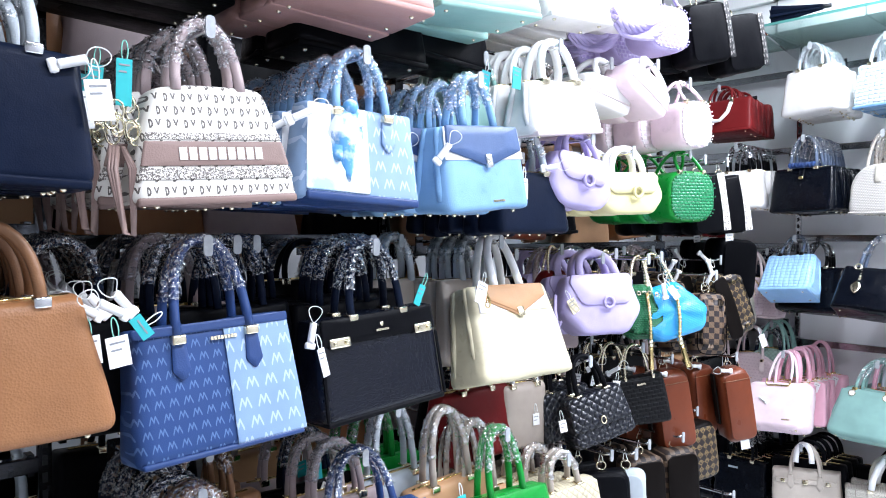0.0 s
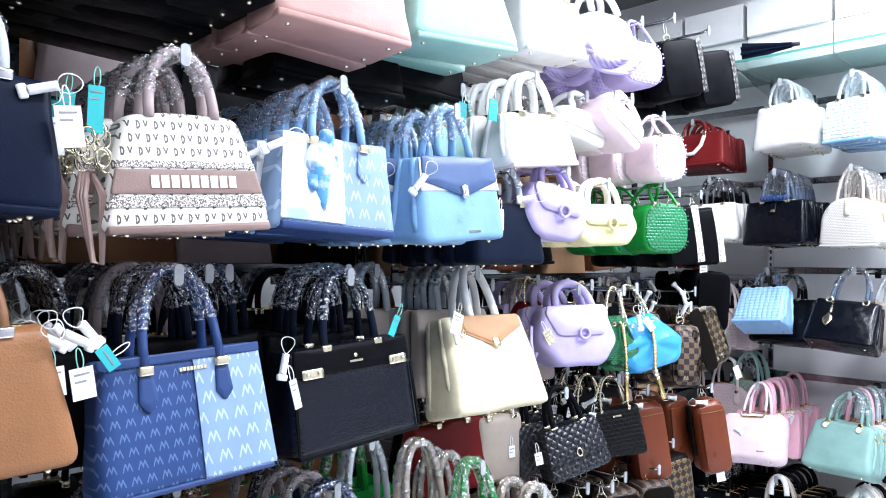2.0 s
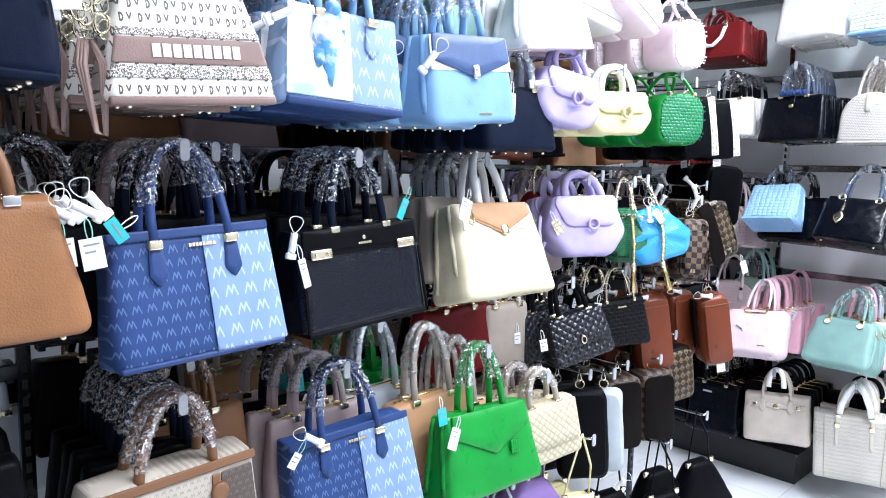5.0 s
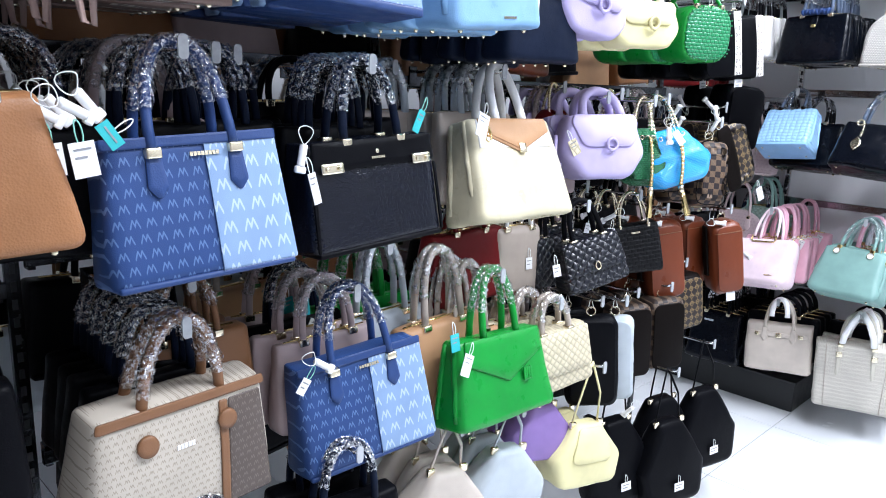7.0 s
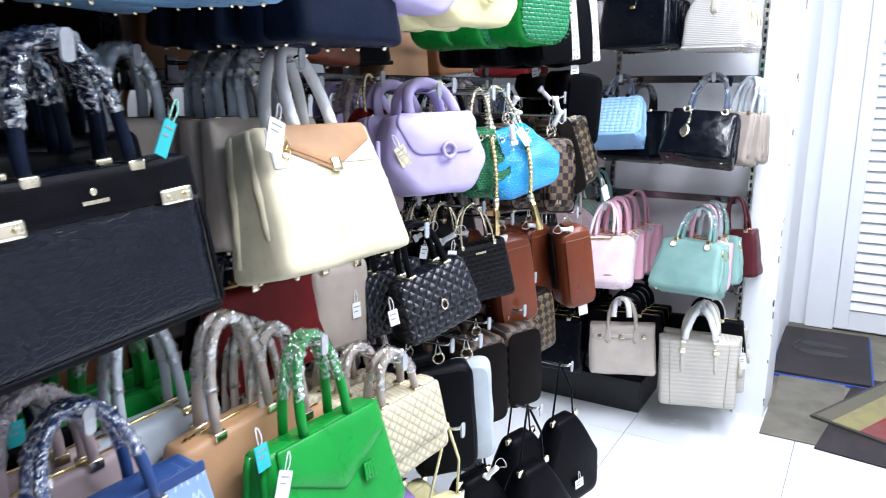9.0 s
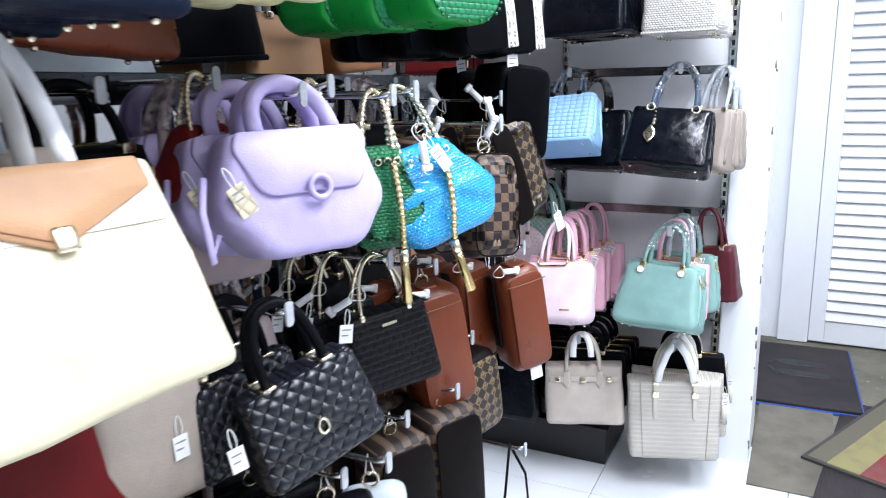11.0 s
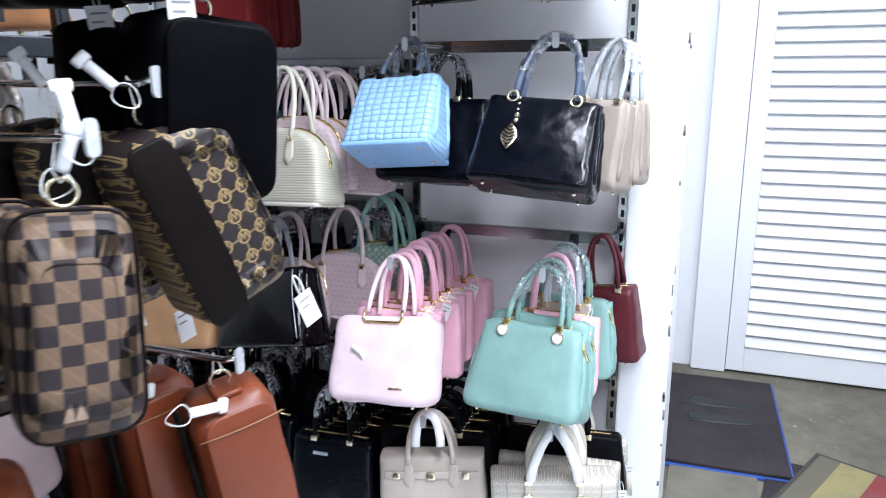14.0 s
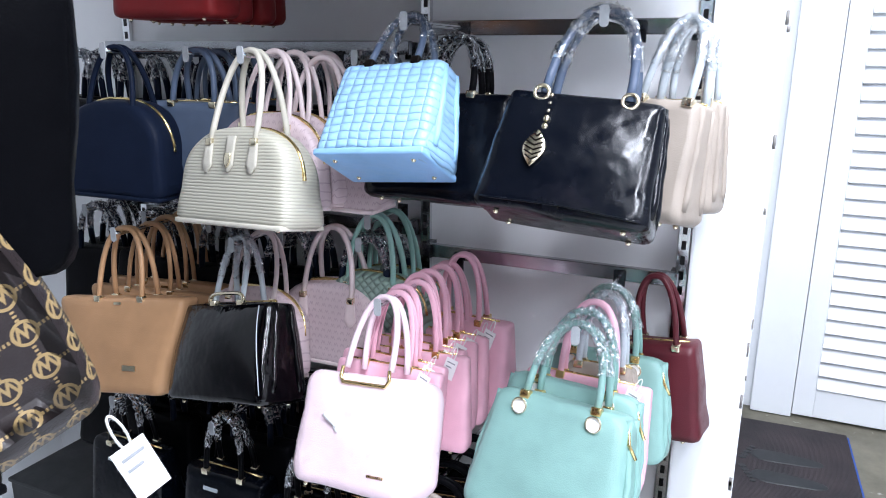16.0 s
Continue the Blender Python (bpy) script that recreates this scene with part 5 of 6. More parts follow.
white_ref, s = simple_bag("handbag", "pale grey handbag with clear-wrapped handles", "palegrey", 0.22, 0.26, 0.17, 0.05, 0.09, 0.15, "palegrey", 0.1, "film_milky", None, True, 0.008)
tan_ref, s = simple_bag("handbag", "tan leather handbag with clear-wrapped handles", "flaptan", 0.22, 0.26, 0.17, 0.05, 0.09, 0.15, "taupe", 0.1, "film_milky", None, True, 0.008)
hang_a(green_bag, 1.192, 1.434, 0.974, 2.9, 0, -8.9, behind=3, others=(tan_ref, tan_ref, white_ref))
hang_a(white_ref, 1.0, 1.58, 1.035, -3, -4, behind=2, others=(green_bag,))
hang_a(tan_ref, 1.09, 1.5, 1.02, -4, -4, behind=0, arm=False)

# ---- the open rack, bay two ----
r, s = simple_bag("handbag", "white and blush handbag with foam-wrapped handles", "white", 0.215, 0.255, 0.122, 0.06, 0.11, 0.079, "foam", 0.115, None, "blush", True, 0.0095, 0.004, rings="palegold", fold="white", power=2.2)
tag(r, -0.14, -0.03, -0.03, "cyan", 0.026, 0.046, 10)
hang_a(r, 1.325, 1.395, 1.843, -6.5, -1, 1, behind=4, others=())
sage, s = simple_bag("handbag", "sage green handbag hanging in the rack", "mint", 0.2, 0.23, 0.13, 0.05, 0.08, 0.08, "mint", 0.1, "film_milky", None, True)
hang_a(sage, 1.19, 1.5, 1.81, 0, 0, behind=2)
r, s = simple_bag("handbag", "white leather handbag with studded base", "white", 0.2, 0.225, 0.14, 0.06, 0.1, 0.08, "foam", 0.1, None, "white", True, 0.008)
hang_a(r, 1.39, 1.40, 2.13, -3, -6, behind=3, step=0.085)

for k, (x, y, z, tilt) in enumerate(((1.745, 1.40, 1.865, 30), (1.62, 1.46, 1.86, 12))):
    r = start_bag("drum_bag", "pale pink cylindrical handbag with foam-wrapped handle", "handbag", "drum bags on hooks")
    s = Shape(oval(0.17, 0.085, -0.045, 5.0), 0.1, 0.11, 0.004, 0.008)
    body(r, s, "paleblush" if k == 0 else "white")
    foam_handles(r, s, 0.1, radius=0.008)
    stitch(r, s, [(-0.08, -0.098), (0.08, -0.098)], "blush", 0.002)
    hang_a(r, x, y, z, tilt, -8, behind=1, step=0.1)
drum, s = hex_case("drum_bag", "blush drum bag with woven front and studs", "mesh_blush", "paleblush", 0.13, 0.135, 0.12, 0.055)
hang_a(drum, 1.935, 1.41, 1.845, -4, -14, behind=2, step=0.12, squash=0.9)
lilhex, s = hex_case("drum_bag", "lilac drum bag with woven front and studs", "mesh_lilac", "lilac", 0.155, 0.125, 0.1, 0.06)
hang_a(lilhex, 1.83, 1.42, 2.1, 0, -14, behind=2, step=0.11)
r = start_bag("hobo_bag", "white and lilac braided handbag", "handbag")
s = Shape(oval(0.2, 0.13, -0.05, 2.3), 0.07, 0.11, 0.012)
body(r, s, "white")
for k in range(7):
    bm = bmesh.new()
    tube(bm, [(-0.1 + 0.2 * f, -0.06 + 0.012 * math.sin(9 * f + k), -0.15 - 0.03 * math.sin(math.pi * f) - 0.006 * k) for f in [i / 12 for i in range(13)]], 0.006, 6)
    part("cord", bm, "lilac", r, "twisted lilac cord")
foam_handles(r, s, 0.1)
hang_a(r, 1.62, 1.4, 2.12, -4, -8, behind=2, step=0.1)
for k, (x, y) in enumerate(((2.29, 1.43), (2.1, 1.45))):
    c, s = box_case("tall_case", "black upright case with faint monogram edge", "letters_dark" if k > 5 else "black", "black", 0.17, 0.18, 0.1, 0.07)
    bm = bmesh.new()
    s.plate(bm, rounded([(0.062, s.bottom + 0.006), (0.085, s.bottom + 0.006), (0.085, s.top - 0.006), (0.062, s.top - 0.006)], 0.002, 1, 3), 0.0012, 0.0025)
    part("side_strip", bm, "letters_dark", c)
    hang_a(c, x - 0.03, y, 2.175, -12, -20, behind=2, step=0.09)

# red bag with foam-wrapped handles in the corner
r, s = simple_bag("handbag", "dark red leather handbag with white wrapped drop handles", "red", 0.27, 0.3, 0.155, 0.07, 0.12, 0.06, "red", 0.1, None, "red", True, 0.006)
bm = bmesh.new()
tube(bm, [(-0.055, s.face(0, s.top - 0.03) - 0.01, s.top - 0.025), (-0.045, s.face(0, s.top - 0.07) - 0.016, s.top - 0.07), (-0.015, -0.075, s.top - 0.105), (0.015, -0.075, s.top - 0.105), (0.045, s.face(0, s.top - 0.07) - 0.016, s.top - 0.07), (0.055, s.face(0, s.top - 0.03) - 0.01, s.top - 0.025)], 0.0085, 8)
part("drop_handle", bm, "foam", r, "white foam wrapped drop handle")
for sx in (-1, 1):
    lock(r, s, sx * 0.055, s.top - 0.018, 0.016, 0.02, "palegold")
hang_b(r, 1.9, 3.2, 2.07, -2, 6, -6, behind=3)

# saddle bags row
r, s = saddle("saddle_bag", "small lilac saddle bag with knotted ring clasp", "lilac", 0.2, 0.125, 0.07, 0.045, "lilac", 0.1, "lilac", 0.0075, lean=-0.02)
security_tag(r, -0.09, -0.045, -0.09, 20, 70)
hang_a(r, 1.435, 1.385, 1.642, 10, -12, behind=1)
dk, s = simple_bag("handbag", "dark navy handbag with pale wrapped handles", "darknavy", 0.2, 0.23, 0.14, 0.05, 0.09, 0.075, "palegrey", 0.09, "film_milky", None, True, 0.008)
tag(dk, -0.06, -0.06, -0.07, "paper", 0.022, 0.045)
hang_a(dk, 1.27, 1.42, 1.63, 0, -4, behind=4)
r, s = saddle("saddle_bag", "pale yellow saddle bag with foam-wrapped handles", "yellow", 0.245, 0.105, 0.08, 0.055, "foam", 0.11, "yellow", 0.0085)
hang_a(r, 1.625, 1.395, 1.625, -2, -12, behind=3, step=0.075)
drum2, s = hex_case("drum_bag", "emerald green drum bag with woven front and studs", "mesh_emerald", "green", 0.165, 0.148, 0.12, 0.055)
hang_a(drum2, 1.975, 1.43, 1.65, 0, -22, behind=3, step=0.1, squash=0.9)
for k, (x, y, f) in enumerate(((2.31, 1.48, "gg"), (2.18, 1.49, "gg"))):
    c, s = box_case("tall_case", "black upright case with patterned pale edge", "black", "black", 0.13, 0.19, 0.1, 0.05)
    bm = bmesh.new()
    s.plate(bm, rounded([(0.036, s.bottom + 0.004), (0.062, s.bottom + 0.004), (0.062, s.top - 0.004), (0.036, s.top - 0.004)], 0.002, 1, 3), 0.0015, 0.003)
    part("side_strip", bm, "letters", c, "cream patterned strip")
    hang_a(c, x, y, 1.65, -9, -30, behind=2, step=0.1, squash=0.85)

# puffy lilac, mint, mesh pouches
r, s = saddle("saddle_bag", "puffy lilac saddle bag with padded ring clasp", "lilac", 0.24, 0.162, 0.1, 0.05, "lilac", 0.11, "lilac", 0.0115, 0.006, lean=-0.01)
bm = bmesh.new()
tube(bm, [(-0.125, -0.01, -0.1), (-0.14, -0.03, -0.14), (-0.135, -0.03, -0.2), (-0.12, -0.02, -0.17)], 0.005, 6)
part("strap", bm, "lilac", r)
tag(r, -0.115, -0.05, -0.09, "quilt_cream", 0.025, 0.04, -25)
hang_a(r, 1.655, 1.508, 1.35, -1, -24, -8, behind=4, step=0.07)
r, s = pouch("pouch_bag", "pale mint soft pouch with chain handle", "mint", 0.13, 0.14, 0.085, "palegold", False)
hang_a(r, 1.735, 1.52, 1.36, -4, -20)
r, s = pouch("pouch_bag", "green mesh drawstring pouch with chain handle", "mesh_green", 0.138, 0.152, 0.077, "palegold", True)
hang_a(r, 1.82, 1.47, 1.345, -2, -42)
bluep, s = pouch("pouch_bag", "bright blue woven drawstring pouch with gold tassel", "mesh_blue", 0.21, 0.155, 0.088, "palegold", True, -0.045)
tag(bluep, -0.01, -0.055, -0.075, "paper", 0.02, 0.04, -20)
security_tag(bluep, -0.02, -0.06, -0.085, 0, 10)
hang_a(bluep, 1.872, 1.46, 1.35, -15, -30, -10)
r, s = pouch("pouch_bag", "red soft pouch with gold chain handle", "red", 0.16, 0.12, 0.06, "palegold", False)
hang_a(r, 1.62, 1.62, 1.372, 0, 0)

# upright checked and ring-patterned cases
c, s = box_case("tall_case", "brown checked upright cosmetic case with dark piping", "check", "sidebrown", 0.1, 0.19, 0.085, 0.06)
security_tag(c, 0.0, -0.01, -0.03, -150, 15, 0)
hang_a(c, 2.13, 1.425, 1.289, 3.9, -34.6, -9.3, behind=1, step=0.1, squash=0.9)
c2 = copy_thing(c, pose(2.06, 1.52, 1.325, 0, -3, -20))
security_tag(c, 0.01, -0.02, -0.0, 10, 170, 0)
c, s = box_case("tall_case", "dark brown ring-monogram upright case with gold print", "brownring", "sidebrown", 0.128, 0.218, 0.1, 0.05, half=1.0)
security_tag(c, -0.02, -0.01, 0.0, 20, 160, 0)
tag(c, 0.05, -0.055, -0.265, "paper", 0.024, 0.042)
hang_a(c, 2.275, 1.482, 1.33, -21, -21, -3, behind=2, step=0.085)
c, s = box_case("tall_case", "tall black leather case with white price tag", "deepblack", "deepblack", 0.15, 0.2, 0.1, 0.04)
tag(c, -0.05, -0.045, -0.0, "paper", 0.03, 0.04, -8)
hang_a(c, 2.37, 1.457, 1.433, 5.6, -23.4, -1.3, behind=1, step=0.1)

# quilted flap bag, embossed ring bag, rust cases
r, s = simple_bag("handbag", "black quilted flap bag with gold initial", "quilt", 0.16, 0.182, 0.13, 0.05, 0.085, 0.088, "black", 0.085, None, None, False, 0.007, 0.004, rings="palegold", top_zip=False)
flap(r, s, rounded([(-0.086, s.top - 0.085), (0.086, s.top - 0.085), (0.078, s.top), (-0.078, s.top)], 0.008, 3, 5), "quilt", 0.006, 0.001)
bm = bmesh.new()
tube(bm, [(0.007 * math.cos(a), s.face(0, s.top - 0.07) - 0.009, s.top - 0.07 + 0.01 * math.sin(a)) for a in [2 * math.pi * i / 14 for i in range(14)]], 0.0022, 6, closed=True)
part("clasp", bm, "palegold", r)
tag(r, -0.108, -0.04, -0.1, "paper", 0.02, 0.03, 5)
hang_a(r, 1.562, 1.48, 1.085, -14, -24, -6, behind=2)
r = start_bag("handbag", "black embossed handbag with gold ring handles", "handbag")
s = Shape(trapezoid(0.145, 0.17, 0.14, -0.09, 0.008, 0.012), 0.05, 0.07, 0.003)
body(r, s, "croc_cells")
handles(r, s, "palegold", 0.085, 0.0, 0.0035, 0.004, None, 2.0, "palegold")
bars(r, s, 0.0, s.top - 0.02, [0.003] * 7, 0.005, "palegold", 0.0008)
security_tag(r, -0.06, -0.03, -0.05, 30, 60)
tag(r, -0.07, -0.04, -0.06, "paper", 0.022, 0.03, 15)
hang_a(r, 1.86, 1.51, 1.085, -8, -34, behind=4)
for x, z in ((2.04, 1.03), (2.335, 1.01)):
    c, s = box_case("tall_case", "rust leather upright case with stitched lid", "rust", "rust", 0.12 if x < 2.2 else 0.1, 0.238, 0.1, 0.045, strap="sidebrown" if x > 2 else None)
    stitch(c, s, [(-0.05, s.top - 0.03), (0.05, s.top - 0.03)], "brown", 0.0012, 0.003)
    bm = bmesh.new()
    box(bm, (-0.016, -0.03, s.top - 0.002), (0.016, 0.02, s.top + 0.006), 0.003)
    part("tab", bm, "rust", c)
    if x > 2:
        security_tag(c, -0.05, -0.05, -0.035, 10, -75)
        tag(c, 0.0, -0.045, -0.235, "paper", 0.03, 0.048)
    hang_a(c, x, 1.52 if x < 2.2 else 1.455, z, -9, -36, behind=2, step=0.1, squash=0.9)

# silver and dark red bags deeper in the rack
r, s = simple_bag("handbag", "silver grey handbag with studded front", "taupe", 0.14, 0.16, 0.17, 0.05, 0.06, 0.06, "silver", 0.08, None, None, False)
hang_a(r, 1.44, 1.58, 1.085, 0, -10, behind=1)
r, s = simple_bag("handbag", "pale grey handbag with metal clasp", "palegrey", 0.13, 0.15, 0.17, 0.05, 0.06, 0.06, "silver", 0.08, None, None, False)
hang_a(r, 1.35, 1.68, 1.085, 0, -8, behind=0)
r, s = simple_bag("handbag", "dark red leather handbag deep in the rack", "red", 0.24, 0.28, 0.17, 0.05, 0.09, 0.06, "red", 0.1, None, None, True)
hang_a(r, 1.28, 1.6, 1.09, 0, 0)

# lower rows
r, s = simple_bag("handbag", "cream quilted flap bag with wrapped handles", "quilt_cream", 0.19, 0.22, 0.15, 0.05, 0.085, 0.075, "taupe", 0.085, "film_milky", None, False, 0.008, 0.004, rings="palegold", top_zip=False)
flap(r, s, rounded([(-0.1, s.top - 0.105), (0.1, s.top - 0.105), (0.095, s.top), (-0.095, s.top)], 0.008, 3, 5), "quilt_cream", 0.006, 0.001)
hang_a(r, 1.42, 1.44, 0.868, -6, -12, behind=4)
c, s = box_case("slim_bag", "slim pale grey bag hanging by a wire loop", "palegrey", "palegrey", 0.1, 0.235, 0.05, 0.05)
security_tag(c, 0.05, -0.03, -0.3, 20, 40)
hang_a(c, 1.7, 1.43, 0.825, -4, -58, behind=0)
c, s = box_case("slim_bag", "slim black bag hanging by a wire loop", "black", "black", 0.14, 0.25, 0.05, 0.05)
hang_a(c, 1.63, 1.46, 0.83, -4, -45, behind=3)
for x, y in ((2.02, 1.47), (1.88, 1.5)):
    c, s = box_case("tall_case", "dark checked upright case with plain brown front", "sidebrown", "darkcheck", 0.12, 0.22, 0.1, 0.04)
    hang_a(c, x, y, 0.8, -3, -28, behind=2, step=0.1)
c, s = box_case("tall_case", "dark brown ring-monogram case hanging low", "brownring", "sidebrown", 0.15, 0.18, 0.09, 0.05)
hang_a(c, 2.2, 1.52, 0.84, -8, -20, behind=1, step=0.1)


def sling(name, label, mat, w, h, drop, extra=True):
    """A soft sling bag on long straps."""
    root = start_bag(name, label, "sling bag", "sling bags on hooks")
    o = rounded([(-w * 0.42, -drop - h), (w * 0.42, -drop - h), (w * 0.5, -drop - h * 0.55), (w * 0.18, -drop), (-w * 0.18, -drop), (-w * 0.5, -drop - h * 0.55)], [0.03, 0.03, 0.03, 0.03, 0.03, 0.03], 4, 4)
    s = Shape(o, 0.05, 0.1, 0.012)
    body(root, s, mat)
    for sx in (-1, 1):
        bm = bmesh.new()
        tube(bm, [(sx * w * 0.2, 0, -drop - 0.02), (sx * w * 0.14, -0.01, -drop * 0.5), (0, 0, 0.003)], 0.006, 6, 0, 0.5)
        part("strap", bm, mat, root)
        bm = bmesh.new()
        box(bm, (sx * w * 0.2 - 0.009, -0.014, -drop - 0.012), (sx * w * 0.2 + 0.009, -0.004, -drop + 0.006), 0.003)
        part("buckle", bm, "palegold", root)
    return root, s


for x, y, mt, z in ((1.98, 1.4, "black", 0.56), (2.12, 1.5, "black", 0.56), (2.25, 1.42, "black", 0.58), (1.84, 1.5, "black", 0.57)):
    r, s = sling("sling_bag", "black soft sling bag with gold buckles on long straps", mt, 0.24, 0.27, 0.17)
    tag(r, 0.0, -0.06, -0.33, "paper", 0.035, 0.028)
    hang_a(r, x, y, z, -6, -20)
r, s = sling("sling_bag", "cream yellow shoulder bag with gold buckles", "yellow", 0.23, 0.16, 0.16)
flap(r, s, rounded([(-0.07, s.top - 0.09), (0.07, s.top - 0.09), (0.04, s.top - 0.005), (-0.04, s.top - 0.005)], 0.015, 3, 4), "yellow", 0.005)
hang_a(r, 1.57, 1.4, 0.68, 5, -14, behind=2, step=0.08)
r, s = sling("sling_bag", "purple shoulder bag with gold buckles", "purple", 0.2, 0.14, 0.1)
hang_a(r, 1.46, 1.47, 0.68, 5, -14, behind=1)
r, s = sling("sling_bag", "pale grey shoulder bag", "palegrey", 0.2, 0.15, 0.1)
hang_a(r, 1.25, 1.4, 0.66, 5, -14, behind=2)
r, s = sling("sling_bag", "stone grey shoulder bag", "stone", 0.2, 0.15, 0.1)
hang_a(r, 1.05, 1.4, 0.68, 5, -14, behind=2)
for x in (0.25, 0.5, 0.78):
    copy_thing(dark, pose(x, 1.4, 0.72, 0, 2, -5))
    copy_thing(dark, pose(x + 0.01, 1.5, 0.72, 0, -2, -5))
    hook_arm(x, 1.36, 1.775, 0.716)
for x, z in ((0.16, 1.09), (0.16, 0.76), (-0.12, 1.42), (-0.12, 1.72), (-0.12, 1.09)):
    copy_thing(dark, pose(x, 1.42, z, 0, 2, -3))
    copy_thing(dark, pose(x, 1.52, z, 0, -2, 3))
    hook_arm(x, 1.36, 1.775, z - 0.004)

for z in (1.36, 1.1, 0.84):
    for k in range(6):
        x = 1.3 + 0.17 * k
        copy_thing((dark, black_src, mauve_bag)[k % 3], pose(x, 1.66 + 0.03 * (k % 2), z, 0, JIT.uniform(-4, 4), JIT.uniform(-8, 8)))
        hook_arm(x, 1.62, 1.775, z - 0.004)
for k, (x, z, mt) in enumerate(((1.5, 1.62, "rust"), (0.8, 1.72, "stone"))):
    ob, so = simple_bag("handbag", "warm toned leather handbag deep in the rack", mt, 0.22, 0.25, 0.15, 0.05, 0.08, 0.07, mt, 0.1, None, None, True)
    hang_a(ob, x, 1.66, z, 3, 4)
# bags on the far side of the rack, seen through it
back = [taupe_src, black_src, brown_box, mauve_bag, tan_ref, white_ref, dark]
brng = random.Random(21)
for z in (1.98, 1.66, 1.36, 1.04, 0.72):
    for k in range(12):
        x = -0.5 + k * 0.27 + brng.uniform(-0.03, 0.03)
        if x > 2.52:
            continue
        for j in range(2):
            copy_thing(back[(k * 3 + int(z * 10) + j) % 7], pose(x, 1.93 + 0.12 * j, z, brng.uniform(-3, 3), brng.uniform(-4, 4), 180 + brng.uniform(-6, 6)))
        h = hook_arm(x, -2.1, -1.825, z - 0.004)
        h.matrix_basis = pose(2 * x, 0, 0, 0, 0, 180)

# ---- the end wall ----
r, s = simple_bag("handbag", "white leather handbag with plastic-wrapped handles", "white", 0.21, 0.25, 0.19, 0.06, 0.11, 0.09, "palegrey", 0.1, "film", None, True, 0.007)
hang_b(r, 1.5, 3.17, 2.182, -2, -12, behind=4)
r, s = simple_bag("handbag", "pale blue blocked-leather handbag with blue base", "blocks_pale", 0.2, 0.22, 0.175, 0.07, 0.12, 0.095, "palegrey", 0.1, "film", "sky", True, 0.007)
hang_b(r, 1.225, 3.17, 2.17, 0, -14, behind=4)
r, s = simple_bag("handbag", "glossy navy handbag with gold lock strap and blue scarf", "gloss", 0.25, 0.28, 0.185, 0.06, 0.12, 0.125, "greyblue", 0.11, "film", None, True, 0.007, fold="gloss")
bm = bmesh.new()
s.plate(bm, rounded([(-0.012, s.top - 0.05), (0.012, s.top - 0.05), (0.012, s.top), (-0.012, s.top)], 0.006, 3, 2), 0.005)
part("lock_strap", bm, "gloss", r)
lock(r, s, 0.0, s.top - 0.042, 0.018, 0.012, "gold")
bm = bmesh.new()
bead_strand(bm, [(-0.056 + 0.014 * k, -0.035, s.top + 0.008 + 0.006 * (k % 2)) for k in range(9)], 0.0125)
part("scarf", bm, "denim", r, "rolled blue scarf")
hang_b(r, 1.53, 3.19, 1.81, -1, -8, behind=4)
r, s = dome_bag("handbag", "white woven-pattern dome handbag with strap buckle", "mesh_white", 0.23, 0.19, 0.12, 0.12, "stone", 0.1, "film_milky")
bm = bmesh.new()
s.plate(bm, rounded([(-0.012, s.top - 0.07), (0.012, s.top - 0.07), (0.012, s.top), (-0.012, s.top)], 0.008, 3, 2), 0.005)
part("lock_strap", bm, "cream", r)
hang_b(r, 1.23, 3.17, 1.8, 0, -10, behind=4)
r, s = simple_bag("handbag", "white handbag with dark wrapped handles", "white", 0.2, 0.22, 0.17, 0.05, 0.1, 0.11, "black", 0.1, "film", None, True)
hang_b(r, 1.82, 3.2, 1.8, -2, 4, behind=4)
r, s = simple_bag("handbag", "dark red handbag on the end wall", "red", 0.24, 0.26, 0.18, 0.06, 0.1, 0.12, "black", 0.1, "film", None, True)
hang_b(r, 2.1, 3.25, 1.7, 0, 0, behind=3)

# middle row
creamb, s = dome_bag("handbag", "cream ribbed dome handbag with gold shield badge", "ribs", 0.302, 0.183, 0.11, 0.14, "cream", 0.12, None, "cream", "palegold")
pinkh, s = dome_bag("handbag", "pink monogram dome handbag with pink handles", "pinkcanvas", 0.28, 0.18, 0.1, 0.115, "blush", 0.12, None, "blush")
hang_b(creamb, 1.899, 3.223, 1.334, -3.6, -9, -10, behind=4, others=(pinkh,), rx=3.53)
hang_b(pinkh, 1.83, 3.36, 1.322, 0, 0, behind=0, arm=False)
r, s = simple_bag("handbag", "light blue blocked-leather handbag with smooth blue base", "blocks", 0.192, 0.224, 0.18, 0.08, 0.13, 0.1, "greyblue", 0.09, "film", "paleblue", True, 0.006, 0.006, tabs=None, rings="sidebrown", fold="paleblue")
gg_hand, s_ = simple_bag("handbag", "black leather handbag with studded base on end wall", "gloss", 0.25, 0.28, 0.2, 0.06, 0.12, 0.1, "black", 0.1, "film", None, True)
hang_b(r, 1.597, 3.29, 1.393, -4.5, -2, -29, behind=0)
hang_b(gg_hand, 1.54, 3.36, 1.36, 0, 0, -14, behind=1, arm=False)
leafb = start_bag("handbag", "glossy black leather handbag with gold leaf charm")
s = Shape(trapezoid(0.228, 0.26, 0.192, -0.14, 0.012, 0.02), 0.07, 0.13, 0.014)
body(leafb, s, "gloss")
handles(leafb, s, "greyblue", 0.125, 0.0, 0.0075, 0.004, "film_milky", 2.2, None, 0.0, None, 22)
